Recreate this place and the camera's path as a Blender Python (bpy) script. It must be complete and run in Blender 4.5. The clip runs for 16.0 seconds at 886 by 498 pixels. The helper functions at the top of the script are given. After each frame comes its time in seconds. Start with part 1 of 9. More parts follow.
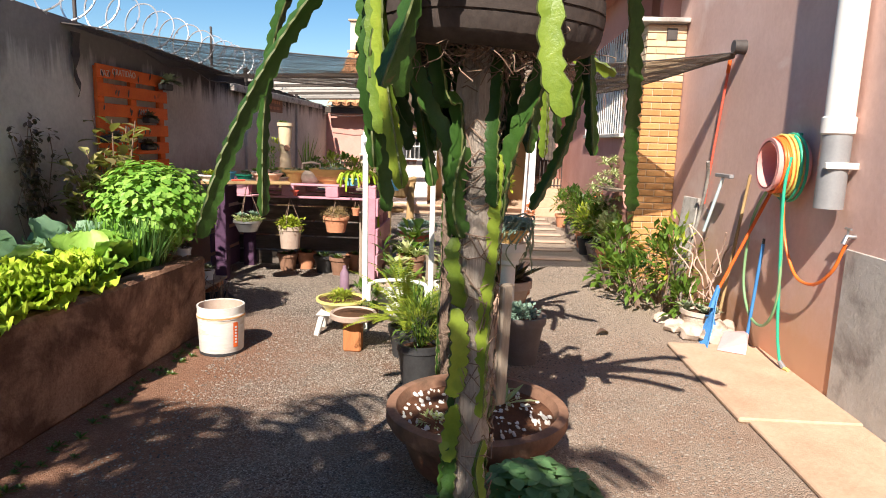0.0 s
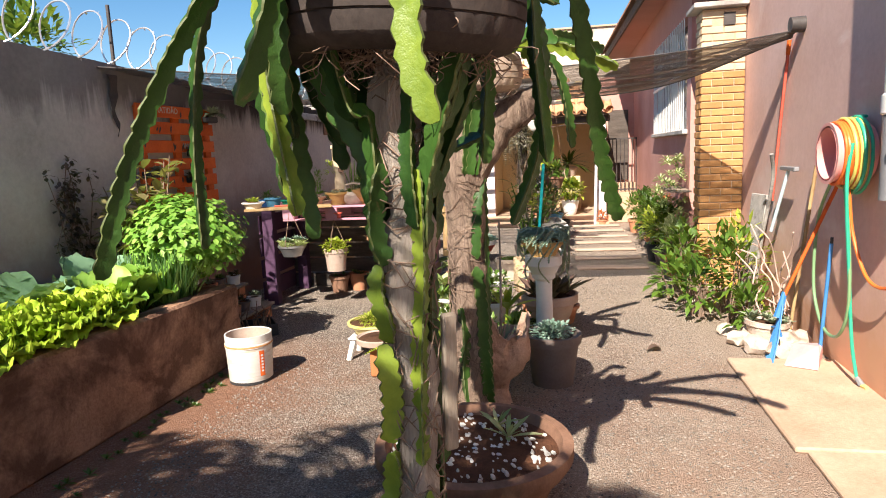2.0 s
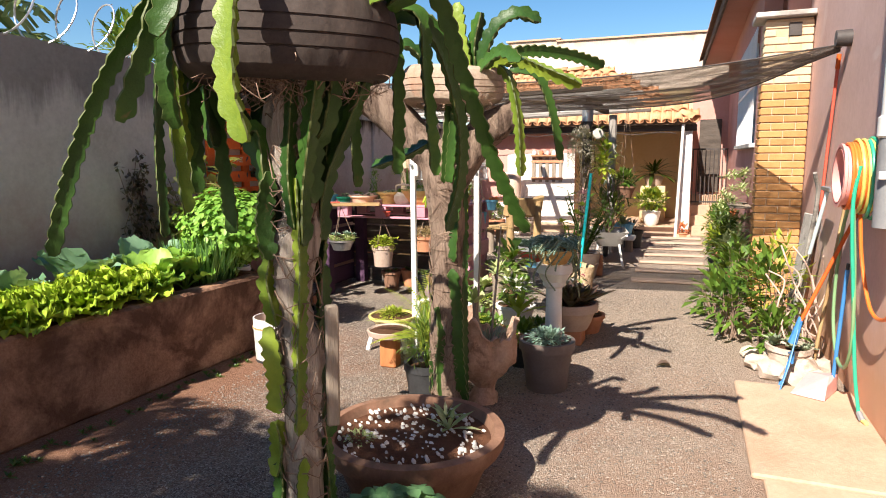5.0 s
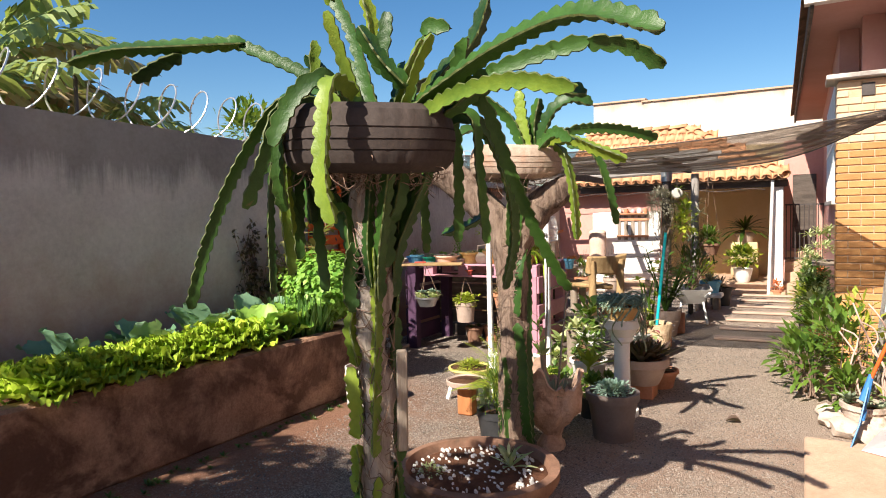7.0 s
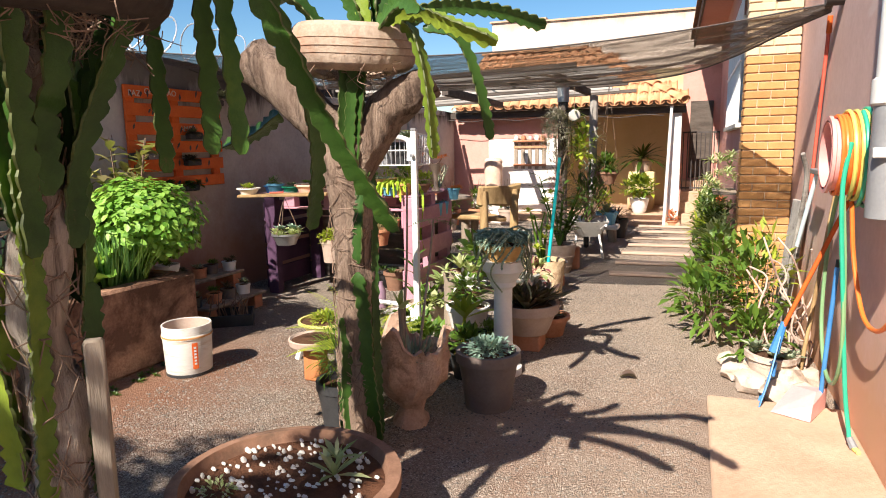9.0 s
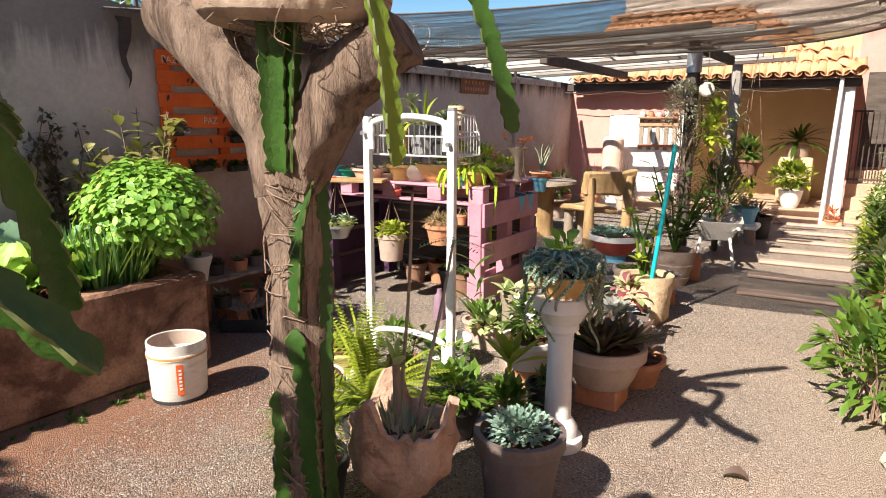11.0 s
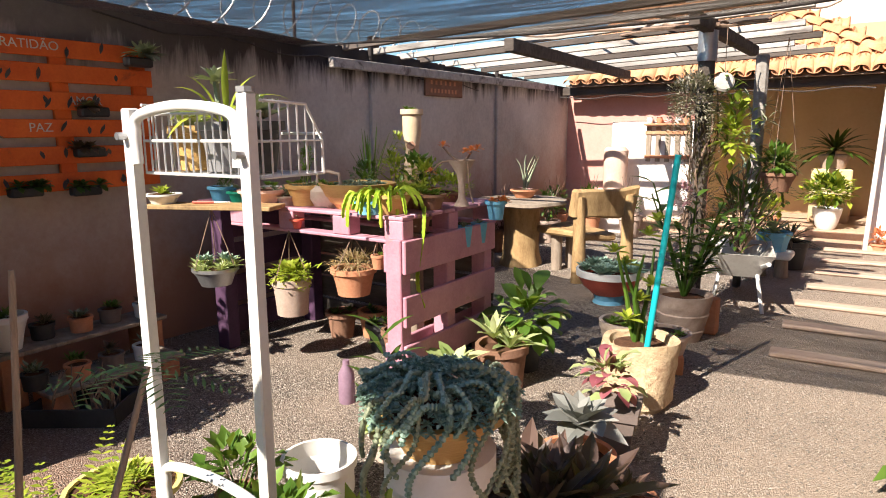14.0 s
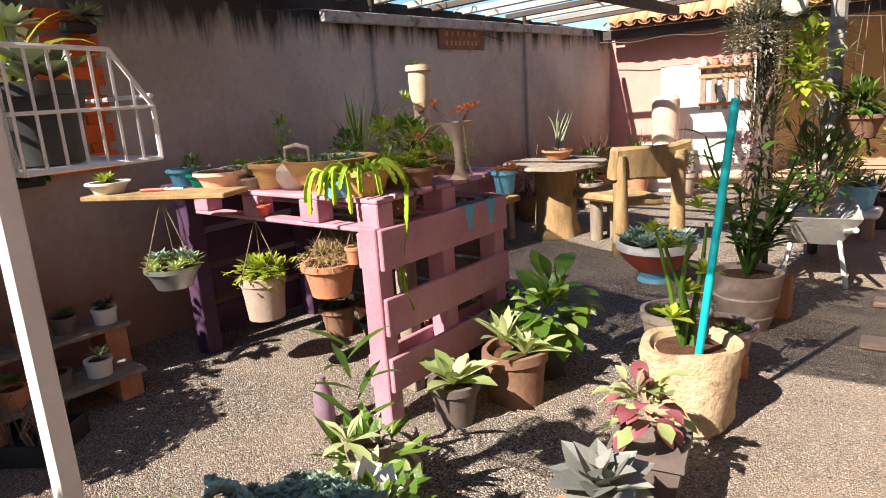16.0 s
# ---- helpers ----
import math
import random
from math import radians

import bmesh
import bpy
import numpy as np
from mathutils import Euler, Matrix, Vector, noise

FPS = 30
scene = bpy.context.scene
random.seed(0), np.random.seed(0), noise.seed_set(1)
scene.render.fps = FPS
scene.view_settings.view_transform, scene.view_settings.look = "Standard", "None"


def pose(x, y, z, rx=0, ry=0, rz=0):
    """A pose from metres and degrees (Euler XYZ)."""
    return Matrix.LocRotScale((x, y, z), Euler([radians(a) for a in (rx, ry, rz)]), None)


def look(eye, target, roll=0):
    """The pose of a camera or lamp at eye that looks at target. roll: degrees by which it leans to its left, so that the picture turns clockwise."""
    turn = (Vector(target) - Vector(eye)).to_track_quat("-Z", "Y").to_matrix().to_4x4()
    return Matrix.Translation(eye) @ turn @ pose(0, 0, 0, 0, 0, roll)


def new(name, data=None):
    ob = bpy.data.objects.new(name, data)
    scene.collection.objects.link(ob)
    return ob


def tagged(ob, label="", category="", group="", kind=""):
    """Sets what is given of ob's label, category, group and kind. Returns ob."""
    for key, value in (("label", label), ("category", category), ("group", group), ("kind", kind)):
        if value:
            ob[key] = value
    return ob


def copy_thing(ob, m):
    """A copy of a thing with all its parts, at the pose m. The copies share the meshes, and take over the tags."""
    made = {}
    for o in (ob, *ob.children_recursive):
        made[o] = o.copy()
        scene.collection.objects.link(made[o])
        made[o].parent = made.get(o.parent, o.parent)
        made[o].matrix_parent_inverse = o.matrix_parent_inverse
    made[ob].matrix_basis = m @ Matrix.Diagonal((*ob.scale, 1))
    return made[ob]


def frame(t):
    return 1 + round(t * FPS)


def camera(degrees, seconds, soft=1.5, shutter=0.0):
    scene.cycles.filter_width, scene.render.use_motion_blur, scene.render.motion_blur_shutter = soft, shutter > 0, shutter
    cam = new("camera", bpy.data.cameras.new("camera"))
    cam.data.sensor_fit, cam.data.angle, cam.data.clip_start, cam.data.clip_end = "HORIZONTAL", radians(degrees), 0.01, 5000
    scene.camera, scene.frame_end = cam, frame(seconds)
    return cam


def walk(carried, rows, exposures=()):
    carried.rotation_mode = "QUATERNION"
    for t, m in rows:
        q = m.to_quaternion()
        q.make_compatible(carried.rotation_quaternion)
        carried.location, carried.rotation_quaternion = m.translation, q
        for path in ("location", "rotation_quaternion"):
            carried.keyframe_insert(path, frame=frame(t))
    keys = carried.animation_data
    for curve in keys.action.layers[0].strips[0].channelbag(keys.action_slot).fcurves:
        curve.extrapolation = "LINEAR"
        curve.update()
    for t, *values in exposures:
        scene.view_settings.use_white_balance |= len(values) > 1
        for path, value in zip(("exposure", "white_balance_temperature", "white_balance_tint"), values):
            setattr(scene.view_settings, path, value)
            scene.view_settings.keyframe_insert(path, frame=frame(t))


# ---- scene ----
cam = camera(69.0, 16.0, 1.0)
PATH = [
    (0, (0.258, 0.044, 1.536), (0.162, 2.014, 1.204), 1.8),
    (0.5, (0.418, -0.024, 1.536), (0.224, 1.934, 1.176), 0.9),
    (1, (0.539, -0.013, 1.552), (0.255, 1.937, 1.213), -3.1),
    (1.5, (0.599, 0.167, 1.539), (0.316, 2.128, 1.265), -0.8),
    (2, (0.717, 0.326, 1.54), (0.333, 2.266, 1.246), -2.4),
    (2.5, (0.909, 0.363, 1.513), (0.423, 2.278, 1.205), -3.1),
    (3, (1.076, 0.333, 1.521), (0.511, 2.23, 1.233), -1.0),
    (3.5, (1.097, 0.5, 1.544), (0.599, 2.416, 1.259), 1.0),
    (4, (1.103, 0.522, 1.485), (0.48, 2.396, 1.166), -0.8),
    (4.2, (1.175, 0.524, 1.565), (0.525, 2.391, 1.266), -0.3),
    (6.3, (1.678, -0.153, 1.555), (0.82, 1.636, 1.31), -3.1),
    (6.5, (1.713, -0.124, 1.57), (0.813, 1.649, 1.35), -2.9),
    (7, (1.793, -0.056, 1.617), (0.815, 1.686, 1.515), -1.3),
    (7.4, (1.785, 0.014, 1.646), (0.808, 1.758, 1.702), -1.1),
    (7.5, (1.786, 0.045, 1.656), (0.781, 1.773, 1.711), -0.2),
    (8, (1.813, 0.127, 1.647), (0.827, 1.863, 1.542), -4.4),
    (8.5, (1.714, 0.585, 1.51), (0.944, 2.418, 1.288), -0.3),
    (8.7, (1.662, 0.79, 1.51), (0.966, 2.644, 1.23), -0.8),
    (10.8, (1.679, 2.151, 1.59), (0.652, 3.82, 1.189), 0.4),
    (11, (1.651, 2.292, 1.589), (0.588, 3.937, 1.185), 0.2),
    (11.5, (1.674, 2.543, 1.565), (0.52, 4.133, 1.193), -1.5),
    (12, (1.691, 2.845, 1.555), (0.491, 4.404, 1.193), -0.3),
    (12.5, (1.558, 3.169, 1.522), (0.377, 4.735, 1.134), -0.1),
    (13, (1.472, 3.439, 1.496), (0.346, 5.009, 0.981), -1.9),
    (13.5, (1.471, 3.702, 1.51), (0.361, 5.321, 1.127), -1.0),
    (14, (1.351, 3.892, 1.511), (0.238, 5.514, 1.149), -0.4),
    (14.5, (1.226, 4.039, 1.527), (0.136, 5.672, 1.149), -2.4),
    (15, (1.196, 4.211, 1.51), (0.135, 5.878, 1.196), -0.3),
    (15.5, (1.228, 4.433, 1.503), (0.001, 5.966, 1.124), -1.5),
    (16, (1.158, 4.682, 1.472), (-0.078, 6.183, 1.003), -3.9),
]
EXPOSURES = [(0, 1.04), (0.5, 1.12), (2, 1.2), (4.2, 1.18), (6.3, 1.05), (8.7, 1.08), (11, 1.22), (12.5, 1.42), (14, 1.28), (16, 1.25)]
walk(cam, [(t, look(eye, target, roll)) for t, eye, target, roll in PATH], EXPOSURES)

# ---- world, sun, exposure ----
SUN_AZ, SUN_EL = radians(78.8), radians(41.3)
world = bpy.data.worlds.new("world")
scene.world = world
world.use_nodes = True
wn = world.node_tree
sky = wn.nodes.new("ShaderNodeTexSky")
sky.sky_type, sky.sun_disc = "NISHITA", False
sky.sun_elevation, sky.sun_rotation = SUN_EL, radians(191.2)
sky.air_density, sky.dust_density, sky.ozone_density = 1.0, 0.2, 2.0
tint = wn.nodes.new("ShaderNodeHueSaturation")
tint.inputs["Saturation"].default_value = 1.3
wn.links.new(sky.outputs[0], tint.inputs["Color"])
wn.links.new(tint.outputs[0], wn.nodes["Background"].inputs[0])
wn.nodes["Background"].inputs[1].default_value = 0.066
sun_data = bpy.data.lights.new("sun", "SUN")
sun_data.energy, sun_data.angle, sun_data.color = 5.0, radians(0.55), (1.0, 0.905, 0.785)
sun = new("sun", sun_data)
sun_dir = Vector((math.cos(SUN_AZ) * math.cos(SUN_EL), math.sin(SUN_AZ) * math.cos(SUN_EL), -math.sin(SUN_EL)))
sun.matrix_world = look((-8, -14, 18), Vector((-8, -14, 18)) + sun_dir)


# ---- materials ----
def nodes_of(name):
    m = bpy.data.materials.new(name)
    m.use_nodes = True
    nt = m.node_tree
    return m, nt, nt.nodes["Principled BSDF"]


def ramp(nt, fac, stops):
    r = nt.nodes.new("ShaderNodeValToRGB")
    e = r.color_ramp.elements
    while len(e) < len(stops):
        e.new(0.5)
    for k, (p, c) in zip(e, stops):
        k.position, k.color = p, (*c, 1)
    nt.links.new(fac, r.inputs[0])
    return r.outputs[0]


def noise_tex(nt, scale, detail=4, rough=0.6, vec=None, dist=0.0):
    n = nt.nodes.new("ShaderNodeTexNoise")
    n.inputs["Scale"].default_value, n.inputs["Detail"].default_value, n.inputs["Roughness"].default_value = scale, detail, rough
    n.inputs["Distortion"].default_value = dist
    if vec is not None:
        nt.links.new(vec, n.inputs["Vector"])
    return n.outputs["Fac"]


def place_vec(nt, scale=(1, 1, 1)):
    g = nt.nodes.new("ShaderNodeNewGeometry")
    m = nt.nodes.new("ShaderNodeMapping")
    m.inputs["Scale"].default_value = scale
    nt.links.new(g.outputs["Position"], m.inputs["Vector"])
    return m.outputs[0]


def mixc(nt, fac, a, b, mode="MIX"):
    x = nt.nodes.new("ShaderNodeMix")
    x.data_type, x.blend_type = "RGBA", mode
    for s, v in ((0, fac), (6, a), (7, b)):
        if isinstance(v, (int, float)):
            x.inputs[s].default_value = v
        elif isinstance(v, tuple):
            x.inputs[s].default_value = (*v, 1)
        else:
            nt.links.new(v, x.inputs[s])
    return x.outputs[2]


def calc(nt, op, a, b=0.0, c=None):
    x = nt.nodes.new("ShaderNodeMath")
    x.operation = op
    x.use_clamp = op in ("ADD", "MULTIPLY_ADD", "SUBTRACT")
    for s, v in enumerate((a, b) if c is None else (a, b, c)):
        if isinstance(v, (int, float)):
            x.inputs[s].default_value = v
        else:
            nt.links.new(v, x.inputs[s])
    return x.outputs[0]


def bump(nt, bsdf, height, dist, strength=1.0):
    b = nt.nodes.new("ShaderNodeBump")
    b.inputs["Strength"].default_value, b.inputs["Distance"].default_value = strength, dist
    nt.links.new(height, b.inputs["Height"])
    nt.links.new(b.outputs[0], bsdf.inputs["Normal"])


def surface(name, dark, light, coarse=3.0, fine=40.0, rough=0.85, relief=0.004, metal=0.0, stretch=(1, 1, 1), spot=None, spot_scale=2.0, spot_at=0.6, random_tone=0.0):
    """A worn surface with variation at two scales, and stains of a second colour if spot is given."""
    m, nt, b = nodes_of(name)
    v = place_vec(nt, stretch)
    a, f = noise_tex(nt, coarse, 5, 0.6, v), noise_tex(nt, fine, 5, 0.7, v)
    fac = calc(nt, "MULTIPLY_ADD", a, 0.65, calc(nt, "MULTIPLY", f, 0.4))
    col = ramp(nt, fac, [(0.3, dark), (0.72, light)])
    if spot:
        s = noise_tex(nt, spot_scale, 6, 0.65, v, 0.4)
        col = mixc(nt, ramp(nt, s, [(spot_at - 0.06, (0, 0, 0)), (spot_at + 0.08, (0.85, 0.85, 0.85))]), col, spot)
    if random_tone:
        o = nt.nodes.new("ShaderNodeObjectInfo")
        k = calc(nt, "MULTIPLY_ADD", o.outputs["Random"], 2 * random_tone, 1 - random_tone)
        h = nt.nodes.new("ShaderNodeHueSaturation")
        nt.links.new(col, h.inputs["Color"])
        nt.links.new(calc(nt, "MULTIPLY", k, 1.0), h.inputs["Value"])
        col = h.outputs[0]
    nt.links.new(col, b.inputs["Base Color"])
    b.inputs["Roughness"].default_value, b.inputs["Metallic"].default_value = rough, metal
    b.inputs["Specular IOR Level"].default_value = 0.15 if rough > 0.75 else 0.4
    bump(nt, b, calc(nt, "MULTIPLY_ADD", f, 0.6, calc(nt, "MULTIPLY", a, 0.4)), relief)
    return m


def foliage(name, dark, light, rough=0.45, thin=0.3, scale=9.0, waxy=0.4):
    """Leaf tissue: tone varies leaf by leaf and over each leaf; light shines through."""
    m, nt, b = nodes_of(name)
    g = nt.nodes.new("ShaderNodeNewGeometry")
    v = place_vec(nt)
    n = noise_tex(nt, scale, 3, 0.6, v)
    fac = calc(nt, "MULTIPLY_ADD", g.outputs["Random Per Island"], 0.55, calc(nt, "MULTIPLY", n, 0.5))
    col = ramp(nt, fac, [(0.15, dark), (0.85, light)])
    nt.links.new(col, b.inputs["Base Color"])
    b.inputs["Roughness"].default_value = rough
    b.inputs["Specular IOR Level"].default_value = waxy
    bump(nt, b, noise_tex(nt, 60, 3, 0.6, v), 0.002)
    t = nt.nodes.new("ShaderNodeBsdfTranslucent")
    nt.links.new(mixc(nt, 0.5, col, (0.45, 0.55, 0.05), "MIX"), t.inputs[0])
    mx = nt.nodes.new("ShaderNodeMixShader")
    mx.inputs[0].default_value = thin
    nt.links.new(b.outputs[0], mx.inputs[1])
    nt.links.new(t.outputs[0], mx.inputs[2])
    nt.links.new(mx.outputs[0], nt.nodes["Material Output"].inputs["Surface"])
    return m


def ground_material():
    m, nt, b = nodes_of("gravel_ground")
    v = place_vec(nt)
    vo = nt.nodes.new("ShaderNodeTexVoronoi")
    vo.inputs["Scale"].default_value = 150
    nt.links.new(v, vo.inputs["Vector"])
    sep = nt.nodes.new("ShaderNodeSeparateColor")
    nt.links.new(vo.outputs["Color"], sep.inputs[0])
    stone = ramp(nt, sep.outputs[0], [(0.0, (0.05, 0.042, 0.036)), (0.45, (0.20, 0.165, 0.14)), (0.82, (0.36, 0.305, 0.255)), (1.0, (0.66, 0.60, 0.53))])
    xyz = nt.nodes.new("ShaderNodeSeparateXYZ")
    nt.links.new(v, xyz.inputs[0])
    # beige dust trodden into the stones, most of it along the walked side
    trodden = calc(nt, "MULTIPLY_ADD", xyz.outputs["X"], 0.16, 0.02)
    dust = calc(nt, "MULTIPLY_ADD", noise_tex(nt, 1.3, 6, 0.65, v), 0.75, trodden)
    dust_col = mixc(nt, noise_tex(nt, 55, 4, 0.75, v), (0.30, 0.225, 0.17), (0.54, 0.43, 0.345))
    col = mixc(nt, ramp(nt, dust, [(0.30, (0, 0, 0)), (0.62, (0.8, 0.8, 0.8))]), stone, dust_col)
    # red earth washed out beside the raised bed
    near = calc(nt, "MULTIPLY_ADD", xyz.outputs["X"], -0.62, -0.12)
    near = calc(nt, "MULTIPLY_ADD", noise_tex(nt, 2.2, 5, 0.6, v), 0.9, calc(nt, "SUBTRACT", near, 0.33))
    toward = calc(nt, "MULTIPLY_ADD", xyz.outputs["Y"], -0.8, 4.6)
    soil = calc(nt, "MULTIPLY", ramp(nt, near, [(0.30, (0, 0, 0)), (0.88, (0.8, 0.8, 0.8))]), toward)
    col = mixc(nt, soil, col, mixc(nt, noise_tex(nt, 38, 5, 0.75, v), (0.11, 0.042, 0.022), (0.42, 0.20, 0.115)))
    nt.links.new(col, b.inputs["Base Color"])
    b.inputs["Roughness"].default_value = 0.95
    b.inputs["Specular IOR Level"].default_value = 0.15
    bump(nt, b, calc(nt, "MULTIPLY_ADD", vo.outputs["Distance"], -0.7, 0.8), 0.014)
    return m


def cactus_skin(name, dark, light, edge, thin):
    """Waxy cactus skin with paler patches and corky scabs."""
    m, nt, b = nodes_of(name)
    g = nt.nodes.new("ShaderNodeNewGeometry")
    v = place_vec(nt)
    n, f = noise_tex(nt, 4.5, 4, 0.6, v), noise_tex(nt, 34, 4, 0.7, v)
    fac = calc(nt, "MULTIPLY_ADD", g.outputs["Random Per Island"], 0.30, calc(nt, "MULTIPLY_ADD", n, 0.45, calc(nt, "MULTIPLY", f, 0.25)))
    col = ramp(nt, fac, [(0.25, dark), (0.62, light), (0.85, edge)])
    scab = noise_tex(nt, 13, 5, 0.7, v, 0.5)
    col = mixc(nt, ramp(nt, scab, [(0.66, (0, 0, 0)), (0.73, (0.75, 0.75, 0.75))]), col, (0.17, 0.11, 0.05))
    nt.links.new(col, b.inputs["Base Color"])
    b.inputs["Roughness"].default_value = 0.42
    b.inputs["Specular IOR Level"].default_value = 0.3
    bump(nt, b, calc(nt, "MULTIPLY_ADD", f, 0.6, calc(nt, "MULTIPLY", n, 0.4)), 0.006)
    t = nt.nodes.new("ShaderNodeBsdfTranslucent")
    nt.links.new(mixc(nt, 0.5, col, (0.45, 0.55, 0.05)), t.inputs[0])
    mx = nt.nodes.new("ShaderNodeMixShader")
    mx.inputs[0].default_value = thin
    nt.links.new(b.outputs[0], mx.inputs[1])
    nt.links.new(t.outputs[0], mx.inputs[2])
    nt.links.new(mx.outputs[0], nt.nodes["Material Output"].inputs["Surface"])
    return m


def wall_material(name, dark, light, streak, streak_amt, foot, foot_top, top_z, patch=None, runs_from=None):
    """Old plaster: blotches, runs of dirt below the coping and earth splashed on the foot."""
    m, nt, b = nodes_of(name)
    v = place_vec(nt)
    a, f = noise_tex(nt, 1.1, 6, 0.62, v), noise_tex(nt, 22, 6, 0.7, v)
    col = ramp(nt, calc(nt, "MULTIPLY_ADD", a, 0.7, calc(nt, "MULTIPLY", f, 0.32)), [(0.3, dark), (0.7, light)])
    xyz = nt.nodes.new("ShaderNodeSeparateXYZ")
    nt.links.new(v, xyz.inputs[0])
    runs = noise_tex(nt, 2.6, 5, 0.7, place_vec(nt, (1.0, 2.2, 0.22)), 0.5)
    high = calc(nt, "MULTIPLY_ADD", xyz.outputs["Z"], 1.5, 1.0 - 1.5 * top_z)
    dirt = calc(nt, "MULTIPLY", ramp(nt, calc(nt, "MULTIPLY_ADD", high, 0.55, calc(nt, "MULTIPLY", runs, 0.65)), [(0.56, (0, 0, 0)), (0.73, (1, 1, 1))]), streak_amt)
    if runs_from is not None:
        along = ramp(nt, calc(nt, "MULTIPLY_ADD", xyz.outputs["Y"], 0.2, -0.2 * runs_from), [(0.0, (0.5, 0.5, 0.5)), (0.8, (1, 1, 1))])
        dirt = calc(nt, "MULTIPLY", dirt, along)
    col = mixc(nt, dirt, col, streak)
    low = calc(nt, "MULTIPLY_ADD", xyz.outputs["Z"], -1.0 / foot_top, 1.0)
    splash = ramp(nt, calc(nt, "MULTIPLY_ADD", low, 0.8, calc(nt, "MULTIPLY", noise_tex(nt, 2.4, 6, 0.7, v), 0.6)), [(0.36, (0, 0, 0)), (0.92, (0.9, 0.9, 0.9))])
    col = mixc(nt, splash, col, foot)
    if patch:
        p = noise_tex(nt, 0.9, 6, 0.6, place_vec(nt, (1, 1, 1.6)), 0.6)
        col = mixc(nt, ramp(nt, p, [(0.56, (0, 0, 0)), (0.72, (0.7, 0.7, 0.7))]), col, patch)
    nt.links.new(col, b.inputs["Base Color"])
    b.inputs["Roughness"].default_value = 0.93
    b.inputs["Specular IOR Level"].default_value = 0.15
    bump(nt, b, calc(nt, "MULTIPLY_ADD", f, 0.5, calc(nt, "MULTIPLY", a, 0.5)), 0.004)
    return m


def net_material():
    """Woven shade cloth: fine ribs with open mesh between them."""
    m, nt, b = nodes_of("shade_net")
    b.inputs["Base Color"].default_value = (0.105, 0.078, 0.064, 1)
    b.inputs["Roughness"].default_value = 0.6
    v = place_vec(nt)
    n = noise_tex(nt, 380, 2, 0.5, v)
    w = noise_tex(nt, 5, 4, 0.6, place_vec(nt, (0.25, 6, 6)))
    hole = ramp(nt, calc(nt, "MULTIPLY_ADD", n, 0.8, calc(nt, "MULTIPLY", w, 0.35)), [(0.53, (0, 0, 0)), (0.78, (1, 1, 1))])
    t = nt.nodes.new("ShaderNodeBsdfTransparent")
    mx = nt.nodes.new("ShaderNodeMixShader")
    nt.links.new(hole, mx.inputs[0])
    nt.links.new(b.outputs[0], mx.inputs[1])
    nt.links.new(t.outputs[0], mx.inputs[2])
    nt.links.new(mx.outputs[0], nt.nodes["Material Output"].inputs["Surface"])
    return m


GRAVEL = ground_material()
GREYWALL = wall_material("grey_plaster", (0.34, 0.30, 0.27), (0.66, 0.60, 0.545), (0.03, 0.025, 0.025), 0.97, (0.33, 0.155, 0.095), 1.55, 2.3, None, 4.0)
PINKWALL = wall_material("pink_plaster", (0.58, 0.36, 0.30), (0.80, 0.56, 0.49), (0.20, 0.12, 0.105), 0.45, (0.66, 0.36, 0.22), 0.9, 3.6, (0.80, 0.66, 0.60))
PINKFAR = wall_material("far_pink_plaster", (0.50, 0.24, 0.20), (0.64, 0.36, 0.31), (0.2, 0.12, 0.1), 0.4, (0.5, 0.3, 0.25), 0.5, 3.2)
CREAM = wall_material("cream_plaster", (0.60, 0.48, 0.38), (0.74, 0.62, 0.52), (0.25, 0.17, 0.13), 0.5, (0.5, 0.35, 0.25), 0.6, 4.6)
YELLOWWALL = wall_material("ochre_plaster", (0.58, 0.44, 0.24), (0.70, 0.56, 0.34), (0.2, 0.14, 0.1), 0.3, (0.4, 0.25, 0.15), 0.6, 3.0)
WHITEWALL = surface("whitewash", (0.62, 0.56, 0.52), (0.80, 0.75, 0.71), 2, 30, 0.92, 0.006, spot=(0.45, 0.3, 0.26), spot_at=0.68)
BEDWALL = surface("bed_render", (0.15, 0.068, 0.040), (0.56, 0.33, 0.215), 3.4, 50, 0.95, 0.022, spot=(0.095, 0.047, 0.032), spot_scale=2.2, spot_at=0.50)
CONCRETE = surface("pale_concrete", (0.40, 0.255, 0.17), (0.60, 0.43, 0.31), 2.2, 35, 0.9, 0.006, spot=(0.30, 0.24, 0.20), spot_at=0.66)
GREYCON = surface("grey_concrete", (0.40, 0.37, 0.34), (0.60, 0.57, 0.53), 3, 40, 0.9, 0.006, spot=(0.25, 0.22, 0.2))
SOIL = surface("garden_soil", (0.07, 0.03, 0.018), (0.20, 0.09, 0.05), 9, 80, 0.97, 0.03)
POTSOIL = surface("potting_soil", (0.05, 0.025, 0.015), (0.17, 0.085, 0.05), 20, 120, 0.97, 0.02)
OLDWOOD = surface("weathered_wood", (0.16, 0.12, 0.09), (0.42, 0.35, 0.28), 5, 60, 0.9, 0.006, stretch=(3, 3, 0.35), spot=(0.08, 0.06, 0.05), spot_at=0.66)
PLANKWOOD = surface("path_plank", (0.36, 0.24, 0.18), (0.58, 0.44, 0.35), 4, 50, 0.9, 0.004, stretch=(0.4, 3, 3))
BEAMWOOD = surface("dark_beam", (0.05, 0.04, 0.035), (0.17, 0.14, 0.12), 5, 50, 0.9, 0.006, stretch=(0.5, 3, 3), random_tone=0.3)
